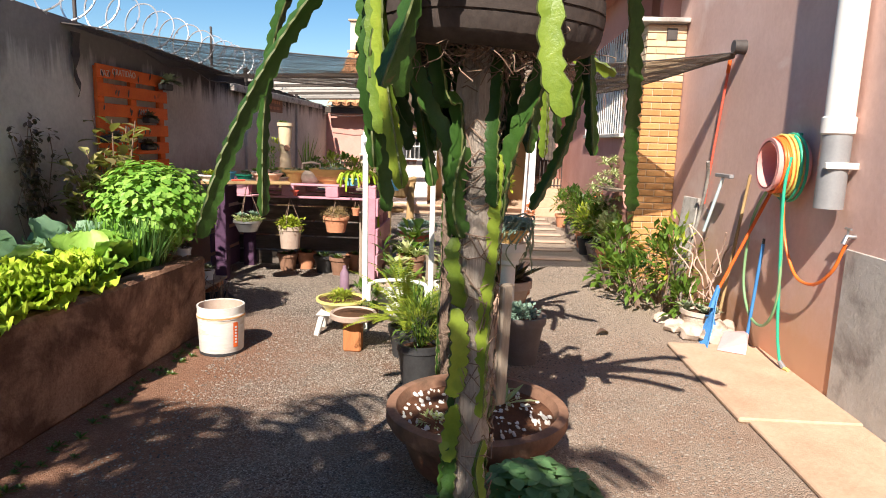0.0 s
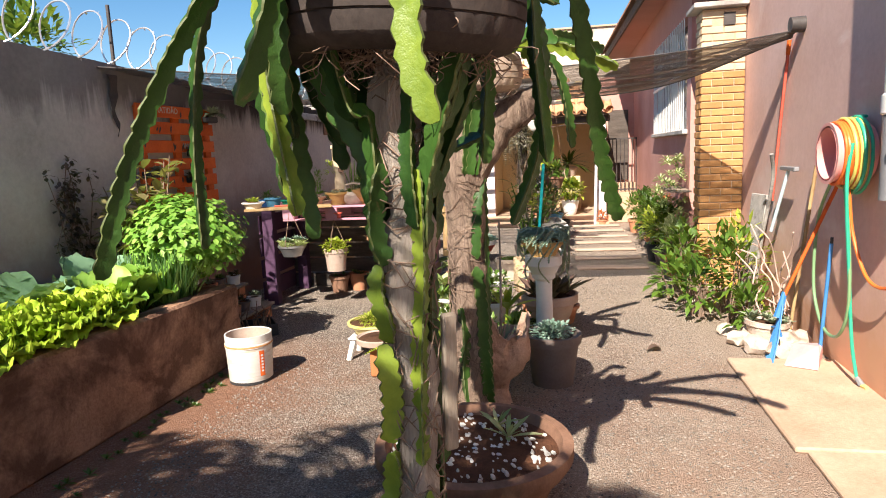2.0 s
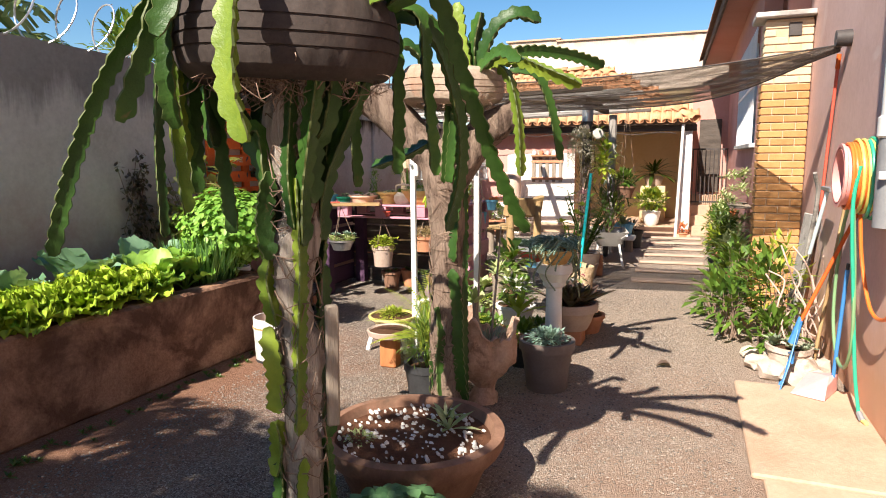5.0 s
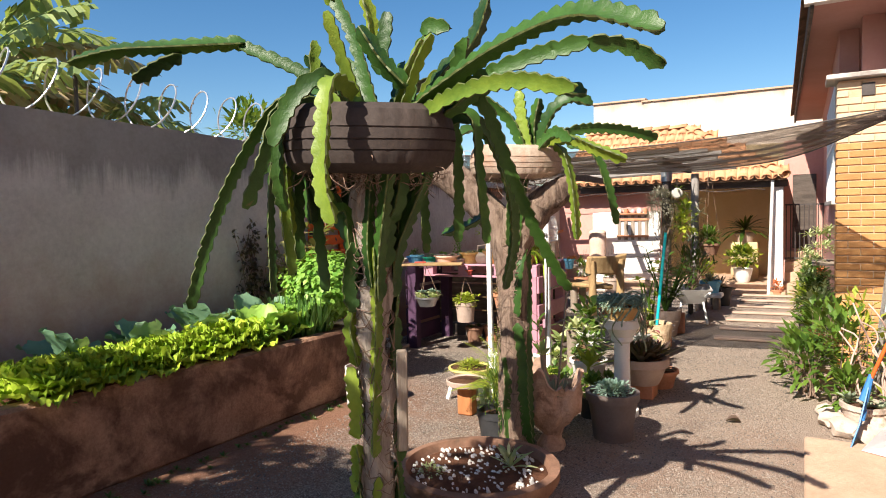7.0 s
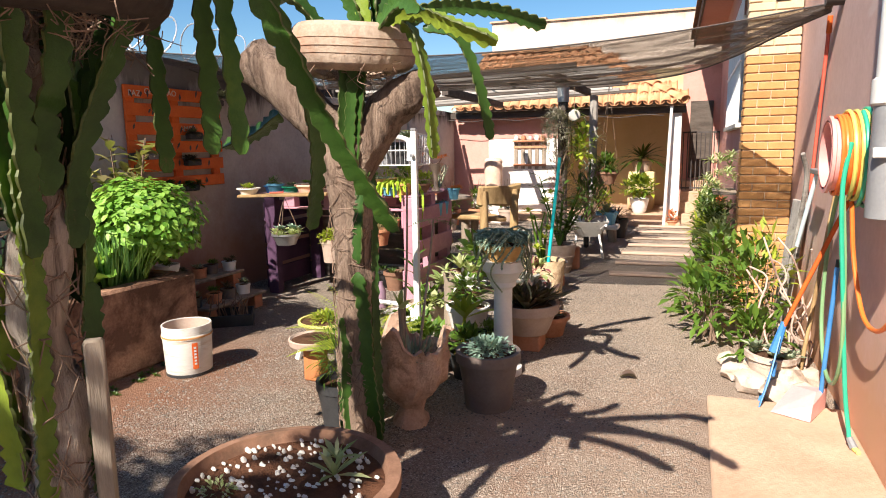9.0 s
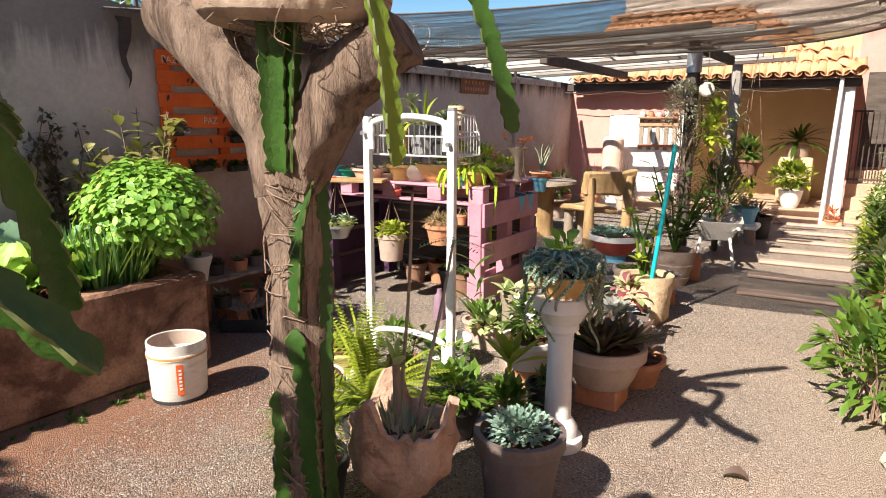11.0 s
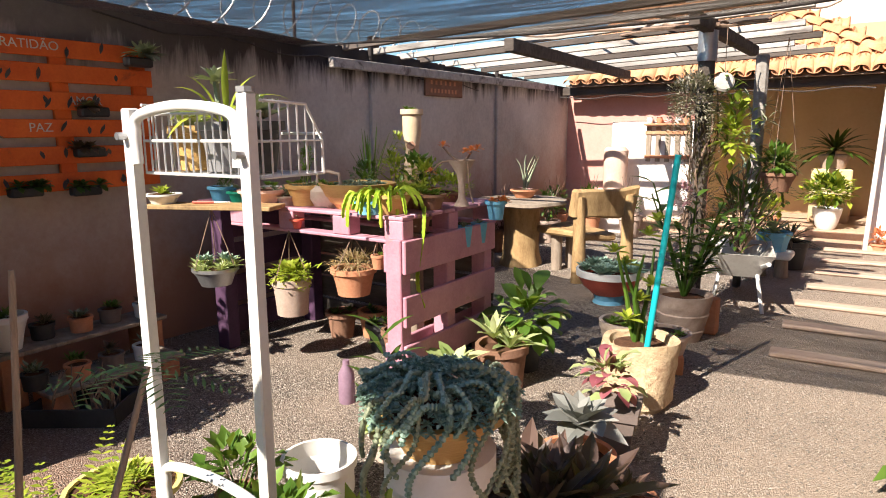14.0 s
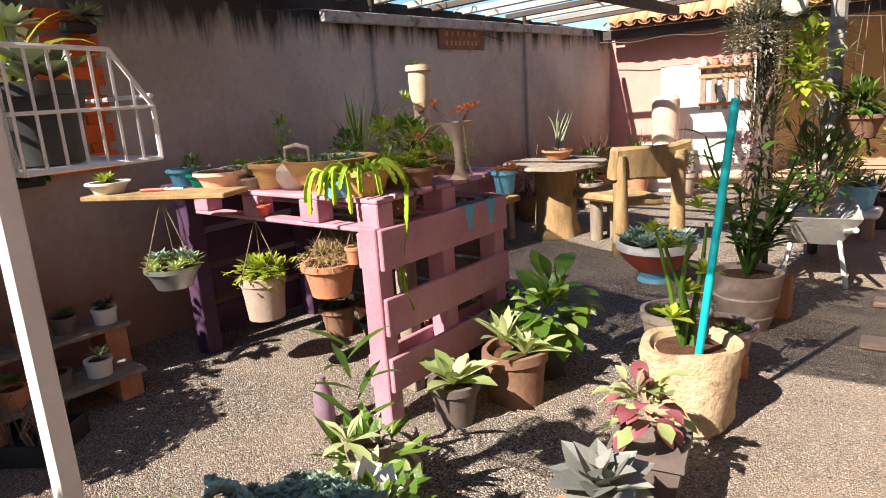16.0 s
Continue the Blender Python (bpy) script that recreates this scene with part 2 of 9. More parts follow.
PALEBEAM = surface("bleached_beam", (0.30, 0.27, 0.24), (0.58, 0.54, 0.50), 5, 50, 0.9, 0.006, stretch=(0.5, 3, 3), spot=(0.1, 0.08, 0.07), random_tone=0.3)
LOGWOOD = surface("log_wood", (0.22, 0.13, 0.06), (0.52, 0.36, 0.18), 5, 50, 0.8, 0.008, stretch=(2, 2, 0.6), spot=(0.12, 0.08, 0.05), spot_at=0.64)
BARK = surface("trunk_bark", (0.15, 0.095, 0.07), (0.47, 0.35, 0.27), 8, 60, 0.95, 0.035, stretch=(3, 3, 0.5), spot=(0.07, 0.045, 0.035), spot_scale=6, spot_at=0.56)
POSTWOOD = surface("split_post_wood", (0.30, 0.235, 0.195), (0.68, 0.59, 0.51), 9, 70, 0.95, 0.03, stretch=(4, 4, 0.22), spot=(0.09, 0.06, 0.045), spot_scale=7, spot_at=0.6)
PINKPAINT = surface("mauve_paint", (0.40, 0.17, 0.23), (0.62, 0.33, 0.40), 4, 60, 0.7, 0.003, spot=(0.34, 0.20, 0.16), spot_scale=6, spot_at=0.69, random_tone=0.12)
ORANGEPAINT = surface("orange_paint", (0.62, 0.09, 0.015), (0.85, 0.18, 0.03), 4, 60, 0.75, 0.004, spot=(0.22, 0.06, 0.03), spot_scale=5, spot_at=0.67, random_tone=0.12)
TERRACOTTA = surface("terracotta", (0.42, 0.17, 0.09), (0.64, 0.31, 0.18), 8, 60, 0.88, 0.004, spot=(0.55, 0.42, 0.34), spot_at=0.68)
DARKTERRA = surface("dark_terracotta", (0.17, 0.09, 0.06), (0.32, 0.18, 0.12), 8, 60, 0.9, 0.006, spot=(0.10, 0.07, 0.05))
ROOFTILE = surface("roof_tile", (0.46, 0.20, 0.09), (0.74, 0.42, 0.24), 5, 50, 0.9, 0.006, spot=(0.30, 0.17, 0.11), spot_at=0.68, random_tone=0.16)
BRICK = surface("brick", (0.42, 0.20, 0.075), (0.62, 0.34, 0.14), 6, 60, 0.9, 0.006, random_tone=0.2)
PALEBRICK = surface("pale_brick", (0.58, 0.42, 0.26), (0.72, 0.56, 0.38), 6, 60, 0.9, 0.006, random_tone=0.12)
MORTAR = surface("mortar", (0.46, 0.32, 0.20), (0.62, 0.47, 0.33), 8, 60, 0.95, 0.006)
WHITEPAINT = surface("white_paint", (0.66, 0.65, 0.63), (0.82, 0.81, 0.79), 4, 60, 0.45, 0.001, spot=(0.42, 0.33, 0.26), spot_scale=6, spot_at=0.72)
WHITEPLASTIC = surface("white_plastic", (0.68, 0.66, 0.62), (0.80, 0.78, 0.75), 5, 60, 0.5, 0.001, spot=(0.55, 0.47, 0.4), spot_at=0.7)
BLACKPLASTIC = surface("black_plastic", (0.018, 0.018, 0.02), (0.05, 0.05, 0.052), 6, 60, 0.55, 0.001, spot=(0.14, 0.1, 0.08), spot_at=0.7)
GREYPLASTIC = surface("brown_grey_plastic", (0.11, 0.085, 0.075), (0.19, 0.15, 0.135), 5, 60, 0.6, 0.002, spot=(0.26, 0.21, 0.18), spot_at=0.7)
TAUPE = surface("taupe_clay", (0.36, 0.26, 0.21), (0.52, 0.41, 0.34), 6, 60, 0.85, 0.003, spot=(0.24, 0.17, 0.13), spot_at=0.68)
STONEPOT = surface("cast_stone", (0.44, 0.34, 0.27), (0.66, 0.55, 0.46), 7, 45, 0.95, 0.012, spot=(0.22, 0.16, 0.12), spot_scale=5)
YELLOWCLAY = surface("yellow_glaze", (0.52, 0.30, 0.09), (0.70, 0.45, 0.18), 5, 40, 0.6, 0.003, stretch=(1, 1, 6))
YELLOWPLASTIC = surface("yellow_plastic", (0.66, 0.54, 0.14), (0.78, 0.68, 0.28), 5, 60, 0.5, 0.001)
REDPAINT = surface("red_paint", (0.56, 0.07, 0.045), (0.72, 0.17, 0.11), 5, 60, 0.55, 0.001, spot=(0.4, 0.2, 0.15), spot_at=0.7)
CYANPAINT = surface("turquoise_paint", (0.0, 0.36, 0.42), (0.02, 0.50, 0.55), 5, 60, 0.4, 0.001)
BLUEPLASTIC = surface("blue_plastic", (0.03, 0.16, 0.42), (0.08, 0.27, 0.58), 5, 60, 0.45, 0.001)
SKYBLUE = surface("light_blue_paint", (0.10, 0.36, 0.58), (0.22, 0.50, 0.70), 5, 60, 0.6, 0.001)
PINKPLASTIC = surface("pink_plastic", (0.72, 0.30, 0.28), (0.82, 0.42, 0.38), 5, 60, 0.45, 0.001)
PALEPINK = surface("faded_pink_plastic", (0.70, 0.36, 0.36), (0.80, 0.50, 0.48), 5, 60, 0.5, 0.001)
ORANGEHOSE = surface("orange_hose", (0.72, 0.13, 0.02), (0.85, 0.22, 0.04), 6, 60, 0.4, 0.001)
GREENHOSE = surface("green_hose", (0.02, 0.34, 0.20), (0.05, 0.48, 0.30), 6, 60, 0.4, 0.001)
YELLOWHOSE = surface("yellow_green_hose", (0.55, 0.50, 0.10), (0.70, 0.62, 0.18), 6, 60, 0.4, 0.001)
PVCGREY = surface("grey_pvc", (0.24, 0.24, 0.25), (0.34, 0.34, 0.35), 5, 60, 0.4, 0.001, metal=0.2)
GALV = surface("galvanised_wire", (0.58, 0.58, 0.60), (0.80, 0.80, 0.82), 12, 60, 0.35, 0.001, metal=0.7)
STEEL = surface("dull_steel", (0.35, 0.35, 0.36), (0.55, 0.55, 0.56), 8, 60, 0.35, 0.001, metal=0.8)
DARKMETAL = surface("dark_metal", (0.03, 0.025, 0.025), (0.09, 0.075, 0.07), 8, 60, 0.6, 0.001)
TYRE = surface("tyre_rubber", (0.030, 0.024, 0.022), (0.085, 0.067, 0.060), 4, 50, 0.8, 0.003, spot=(0.15, 0.11, 0.09), spot_at=0.62)
TYREPALE = surface("dusty_tyre", (0.26, 0.18, 0.13), (0.58, 0.46, 0.36), 5, 60, 0.9, 0.008, spot=(0.42, 0.20, 0.12), spot_at=0.56)
STRAWBERRY = foliage("strawberry_leaf", (0.035, 0.11, 0.04), (0.16, 0.30, 0.13), 0.55, 0.2, 12, 0.3)
DRYTWIG = surface("dry_root", (0.11, 0.07, 0.05), (0.34, 0.24, 0.18), 20, 90, 0.95, 0.003)
NET = net_material()
CACTUS = cactus_skin("cactus_green", (0.008, 0.026, 0.008), (0.05, 0.12, 0.02), (0.15, 0.22, 0.035), 0.03)
CACTUSYOUNG = cactus_skin("young_cactus", (0.06, 0.13, 0.018), (0.25, 0.33, 0.04), (0.48, 0.46, 0.07), 0.12)
LETTUCE = foliage("lettuce_leaf", (0.24, 0.42, 0.02), (0.66, 0.80, 0.09), 0.5, 0.35, 14, 0.3)
COLLARD = foliage("cabbage_leaf", (0.06, 0.17, 0.09), (0.26, 0.42, 0.26), 0.5, 0.25, 8, 0.3)
HERB = foliage("herb_leaf", (0.08, 0.25, 0.02), (0.36, 0.58, 0.11), 0.45, 0.3)
CHIVE = foliage("chive_leaf", (0.04, 0.13, 0.03), (0.16, 0.30, 0.09), 0.5, 0.25)
DARKLEAF = foliage("dark_leaf", (0.014, 0.045, 0.008), (0.07, 0.14, 0.02), 0.4, 0.25)
MIDLEAF = foliage("mid_leaf", (0.03, 0.09, 0.012), (0.16, 0.27, 0.04), 0.4, 0.3)
LIMELEAF = foliage("lime_leaf", (0.16, 0.25, 0.02), (0.46, 0.50, 0.06), 0.45, 0.35)
PALELEAF = foliage("variegated_leaf", (0.20, 0.30, 0.08), (0.60, 0.62, 0.34), 0.45, 0.3)
BLUEGREEN = foliage("blue_succulent", (0.085, 0.17, 0.13), (0.36, 0.49, 0.39), 0.6, 0.08)
GREYGREEN = foliage("grey_succulent", (0.10, 0.14, 0.085), (0.36, 0.39, 0.26), 0.6, 0.08)
PURPLELEAF = foliage("bronze_leaf", (0.035, 0.02, 0.02), (0.15, 0.09, 0.07), 0.45, 0.2)
GHOST = foliage("ghost_leaf", (0.12, 0.125, 0.115), (0.30, 0.30, 0.275), 0.6, 0.05)
CACTUSRIM = surface("cactus_rim", (0.04, 0.06, 0.018), (0.13, 0.15, 0.045), 30, 90, 0.6, 0.001)
COLEUS = foliage("coleus_leaf", (0.17, 0.02, 0.05), (0.42, 0.14, 0.17), 0.5, 0.3)
BANANA = foliage("banana_leaf", (0.10, 0.19, 0.06), (0.42, 0.48, 0.20), 0.5, 0.35, 4)
DRYLEAF = foliage("dry_leaf", (0.28, 0.18, 0.09), (0.55, 0.42, 0.24), 0.8, 0.3, 4)
FLOWERRED = foliage("coral_flower", (0.65, 0.12, 0.04), (0.80, 0.30, 0.14), 0.6, 0.3)
FLOWERPINK = foliage("pink_flower", (0.48, 0.20, 0.24), (0.70, 0.42, 0.45), 0.6, 0.3)
DEADGREY = foliage("grey_air_plant", (0.16, 0.14, 0.11), (0.42, 0.38, 0.31), 0.9, 0.2)
GLASS = surface("window_glass", (0.10, 0.12, 0.14), (0.16, 0.18, 0.20), 2, 8, 0.1, 0.0)
PERLITE = surface("white_chips", (0.50, 0.48, 0.45), (0.78, 0.76, 0.72), 30, 90, 0.9, 0.002)
LETTERING = surface("pale_lettering", (0.60, 0.52, 0.42), (0.72, 0.65, 0.55), 20, 80, 0.9, 0.001)


# ---- building helpers ----
FINE = {"aerial_root_tangle", "branching_stem", "chip_layer", "branching_twig", "flower_head", "trailing", "seedling_patch", "barb_row", "dry_root_mass", "stalk_cluster", "writing", "print"}

def thing(name, at, label, category, group="", turn=0.0):
    ob = new(name)
    ob.empty_display_size = 0.1
    ob.matrix_world = pose(*at, 0, 0, turn)
    return tagged(ob, label, category, group)


def part(name, bm, material, parent=None, label="", smooth=True):
    me = bpy.data.meshes.new(name)
    bm.to_mesh(me)
    bm.free()
    me.materials.append(material)
    if smooth:
        me.shade_smooth()
        if smooth != "full":
            me.set_sharp_from_angle(angle=radians(38))
    ob = new(name, me)
    if parent is not None:
        ob.parent = parent
    if name in FINE:
        tagged(ob, kind="stuff")
    return tagged(ob, label)


def setting(name, bm, material, label, category, smooth=False):
    return tagged(part(name, bm, material, None, "", smooth), label, category, "", "structure")


def box(bm, x0, y0, z0, x1, y1, z1, bevel=0.0, m=None):
    vs = [bm.verts.new((x, y, z)) for x in (x0, x1) for y in (y0, y1) for z in (z0, z1)]
    fs = [bm.faces.new([vs[i] for i in q]) for q in ((0, 1, 3, 2), (4, 6, 7, 5), (0, 4, 5, 1), (2, 3, 7, 6), (0, 2, 6, 4), (1, 5, 7, 3))]
    if bevel:
        es = list({e for f in fs for e in f.edges})
        out = bmesh.ops.bevel(bm, geom=es, offset=bevel, segments=1, affect="EDGES")
        vs = list({v for v in vs if v.is_valid} | {v for f in out["faces"] for v in f.verts})
    if m is not None:
        bmesh.ops.transform(bm, matrix=m, verts=vs)
    return bm


def boxed(*args, **kw):
    return box(bmesh.new(), *args, **kw)


def lathe(profile, seg=24, at=(0, 0, 0), wobble=0.0, seed=0, bm=None):
    """Turned body: (radius, height) pairs from the axis out and back."""
    bm = bm or bmesh.new()
    rng = random.Random(seed)
    ph = [rng.uniform(0, 6.28) for _ in range(4)]
    rings = []
    for r, z in profile:
        if r < 1e-5:
            rings.append([bm.verts.new((at[0], at[1], at[2] + z))])
        else:
            ring = []
            for i in range(seg):
                a = 2 * math.pi * i / seg
                w = 1 + wobble * (math.sin(2 * a + ph[0] + z * 5) + 0.7 * math.sin(3 * a + ph[1] - z * 9) + 0.5 * math.sin(5 * a + ph[2]))
                ring.append(bm.verts.new((at[0] + r * w * math.cos(a), at[1] + r * w * math.sin(a), at[2] + z * (1 + 0.3 * wobble * math.sin(3 * a + ph[3])))))
            rings.append(ring)
    for a, b in zip(rings, rings[1:]):
        n = max(len(a), len(b))
        for i in range(n):
            q = [a[i % len(a)], a[(i + 1) % len(a)], b[(i + 1) % len(b)], b[i % len(b)]]
            u = []
            for p in q:
                if p not in u:
                    u.append(p)
            if len(u) > 2:
                bm.faces.new(u)
    return bm


def pot_profile(rb, rt, h, lip=0.012, wall=0.012, belly=0.0, soil=0.82):
    mid = (rb + rt) / 2 + belly
    return [(0, 0), (rb, 0), (mid, h * 0.5), (rt, h - 0.18 * h), (rt + lip, h - 0.17 * h), (rt + lip, h), (rt - wall, h), (rt - wall, h * soil), (0, h * soil)]


def tube(pts, rads, seg=8, bm=None, caps=True):
    bm = bm or bmesh.new()
    pts = [Vector(p) for p in pts]
    if isinstance(rads, (int, float)):
        rads = [rads] * len(pts)
    up = Vector((0, 0, 1))
    rings = []
    last = None
    for i, p in enumerate(pts):
        d = (pts[min(i + 1, len(pts) - 1)] - pts[max(i - 1, 0)]).normalized()
        if last is None:
            n = d.cross(up if abs(d.z) < 0.9 else Vector((1, 0, 0))).normalized()
        else:
            n = (last - d * last.dot(d)).normalized()
        last = n
        c = d.cross(n)
        rings.append([bm.verts.new(p + (n * math.cos(2 * math.pi * k / seg) + c * math.sin(2 * math.pi * k / seg)) * rads[i]) for k in range(seg)])
    for a, b in zip(rings, rings[1:]):
        for k in range(seg):
            bm.faces.new((a[k], a[(k + 1) % seg], b[(k + 1) % seg], b[k]))
    if caps:
        bm.faces.new(rings[0][::-1])
        bm.faces.new(rings[-1])
    return bm


def curve_pts(ctrl, n=12):
    """Points on a smooth curve through the control points."""
    c = [Vector(p) for p in ctrl]
    c = [c[0] * 2 - c[1]] + c + [c[-1] * 2 - c[-2]]
    out = []
    for i in range(1, len(c) - 2):
        for k in range(n):
            t = k / n
            a, b, d, e = c[i - 1:i + 3]
            out.append(0.5 * ((2 * b) + (d - a) * t + (2 * a - 5 * b + 4 * d - e) * t * t + (3 * b - a - 3 * d + e) * t ** 3))
    out.append(c[-2].copy())
    return out


def leaf(bm, base, d, length, width, droop=0.3, fold=0.25, seg=3, shape=0.45, side=None):
    """One leaf blade, folded along its rib and bending down."""
    base, d = Vector(base), Vector(d).normalized()
    s = side or d.cross(Vector((0, 0, 1)))
    s = s.normalized() if s.length > 1e-3 else Vector((1, 0, 0))
    rows = []
    p = base.copy()
    for i in range(seg + 1):
        t = i / seg
        w = width * 0.5 * (math.sin(math.pi * min(1, t ** (0.5 / max(shape, 0.1)) * 0.97 + 0.03)) if 0 < i < seg else (0.12 if i == 0 else 0.03))
        n = s.cross(d)
        rows.append((bm.verts.new(p - s * w + n * w * fold), bm.verts.new(p), bm.verts.new(p + s * w + n * w * fold)))
        p = p + d * (length / seg)
        d = (d + Vector((0, 0, -droop / seg))).normalized()
    for a, b in zip(rows, rows[1:]):
        bm.faces.new((a[0], a[1], b[1], b[0]))
        bm.faces.new((a[1], a[2], b[2], b[1]))


def rosette(bm, at, n, length, width, rng, lift=(0.2, 1.3), droop=0.3, fold=0.3, seg=3, shape=0.45):
    for i in range(n):
        t = i / n
        a = i * 2.399 + rng.uniform(-0.2, 0.2)
        el = lift[0] + (lift[1] - lift[0]) * t + rng.uniform(-0.1, 0.1)
        d = (math.cos(a) * math.cos(el), math.sin(a) * math.cos(el), math.sin(el))
        k = (1 - 0.45 * t) * rng.uniform(0.85, 1.1)
        leaf(bm, at, d, length * k, width * k, droop, fold, seg, shape)


def leafy(bm, at, radii, n, size, rng, slim=0.5, droop=0.5, shell=0.55, low=-0.7, fold=0.25, seg=2):
    """Leaves through an uneven crown."""
    at = Vector(at)
    for _ in range(n):
        d = Vector((rng.gauss(0, 1), rng.gauss(0, 1), rng.gauss(0, 1))).normalized()
        if d.z < low:
            d.z = -d.z
        k = shell + (1 - shell) * rng.random()
        k *= 0.82 + 0.36 * noise.noise(d * 2.1 + at)
        p = at + Vector((d.x * radii[0], d.y * radii[1], d.z * radii[2])) * k
        o = (d + Vector((rng.uniform(-.7, .7), rng.uniform(-.7, .7), rng.uniform(-.3, .6)))).normalized()
        s = size * rng.uniform(0.65, 1.25)
        leaf(bm, p, o, s, s * slim, droop, fold, seg)


def stems(bm, base, at, radii, n, rng, r=0.004):
    base, at = Vector(base), Vector(at)
    for _ in range(n):
        d = Vector((rng.gauss(0, 1), rng.gauss(0, 1), rng.gauss(0.4, 0.7))).normalized()
        e = at + Vector((d.x * radii[0], d.y * radii[1], d.z * radii[2])) * 0.8
        mid = (base + e) / 2 + Vector((rng.uniform(-.03, .03), rng.uniform(-.03, .03), 0.03))
        tube([base + Vector((rng.uniform(-.03, .03), rng.uniform(-.03, .03), 0)), mid, e], [r, r * 0.8, r * 0.4], 5, bm)


def strings(bm, at, rim, n, drop, rng, bead=0.012):
    """Trailing strings of small fat leaves over a rim."""
    at = Vector(at)
    for _ in range(n):
        a = rng.uniform(0, 6.283)
        o = Vector((math.cos(a), math.sin(a), 0))
        length = drop * rng.uniform(0.25, 1.0)
        m = max(4, int(length / (bead * 0.8)))
        start = rng.uniform(0.45, 0.95) * rim
        for k in range(m):
            s = k / m * length
            out = min(1.0, s / (rim * 0.5))
            p = at + o * (start + (rim * 1.12 - start) * out) + Vector((0, 0, 0.03 * math.sin(min(1, out) * 3.14) - max(0, s - rim * 0.35)))
            b = a + k * 2.4
            leaf(bm, p, (math.cos(b), math.sin(b), 0.35), bead * rng.uniform(1.2, 2.0), bead * 0.95, 0.2, 0.5, 2)


def beads_mound(bm, at, radii, n, size, rng):
    leafy(bm, at, radii, n, size, rng, 0.6, 0.1, 0.8, -0.1, 0.5)


def cactus_arm(bm, ctrl, w, rng, n=9, notch=0.056, tip=True):
    """Three-winged climbing-cactus joint along a curve, its wing edges scalloped."""
    pts = curve_pts(ctrl, n)
    dist, last = 0.0, None
    rings = []
    tw0 = rng.uniform(0, 2)
    total = sum((b - a).length for a, b in zip(pts, pts[1:]))
    step = max(1, int(total / min(0.0125, notch / 4)))
    fine = []
    acc = [0.0]
    for a, b in zip(pts, pts[1:]):
        acc.append(acc[-1] + (b - a).length)
    j = 0
    for i in range(step + 1):
        s = total * i / step
        while j < len(acc) - 2 and acc[j + 1] < s:
            j += 1
        f = (s - acc[j]) / max(1e-6, acc[j + 1] - acc[j])
        fine.append((pts[j].lerp(pts[j + 1], f), s))
    for i, (p, s) in enumerate(fine):
        d = (fine[min(i + 1, step)][0] - fine[max(i - 1, 0)][0]).normalized()
        if last is None:
            nn = d.cross(Vector((0.3, 0.2, 1))).normalized()
        else:
            nn = (last - d * last.dot(d)).normalized()
        last = nn
        c = d.cross(nn)
        end = min(1.0, (total - s) / (w * 1.1) + 0.18) if tip else 1.0
        start = min(1.0, s / (w * 0.8) + 0.35)
        size = w * math.sqrt(end) * start
        ring = []
        for k in range(3):
            ph = tw0 + k * 2.094 + s * 0.35
            saw = (s / notch + 0.37 * k + 0.12 * math.sin(s * 31 + k)) % 1.0
            sc = 0.60 + 0.40 * (saw / 0.72 if saw < 0.72 else (1 - saw) / 0.28) ** 0.7
            for off, rr in ((-0.10, 0.96 * sc), (0.10, 0.96 * sc), (1.047, 0.26)):
                an = ph + off
                ring.append(bm.verts.new(p + (nn * math.cos(an) + c * math.sin(an)) * size * rr))
        rings.append(ring)
    for a, b in zip(rings, rings[1:]):
        for k in range(9):
            bm.faces.new((a[k], a[(k + 1) % 9], b[(k + 1) % 9], b[k])).material_index = 1 if k % 3 == 0 else 0
    bm.faces.new(rings[0][::-1])
    bm.faces.new(rings[-1])


# ---- setting ----
def skewed(bm):
    """Turns the eave a little towards the yard with distance."""
    for v in bm.verts:
        v.co.x -= 0.027 * (v.co.y - 7.15)
    return bm


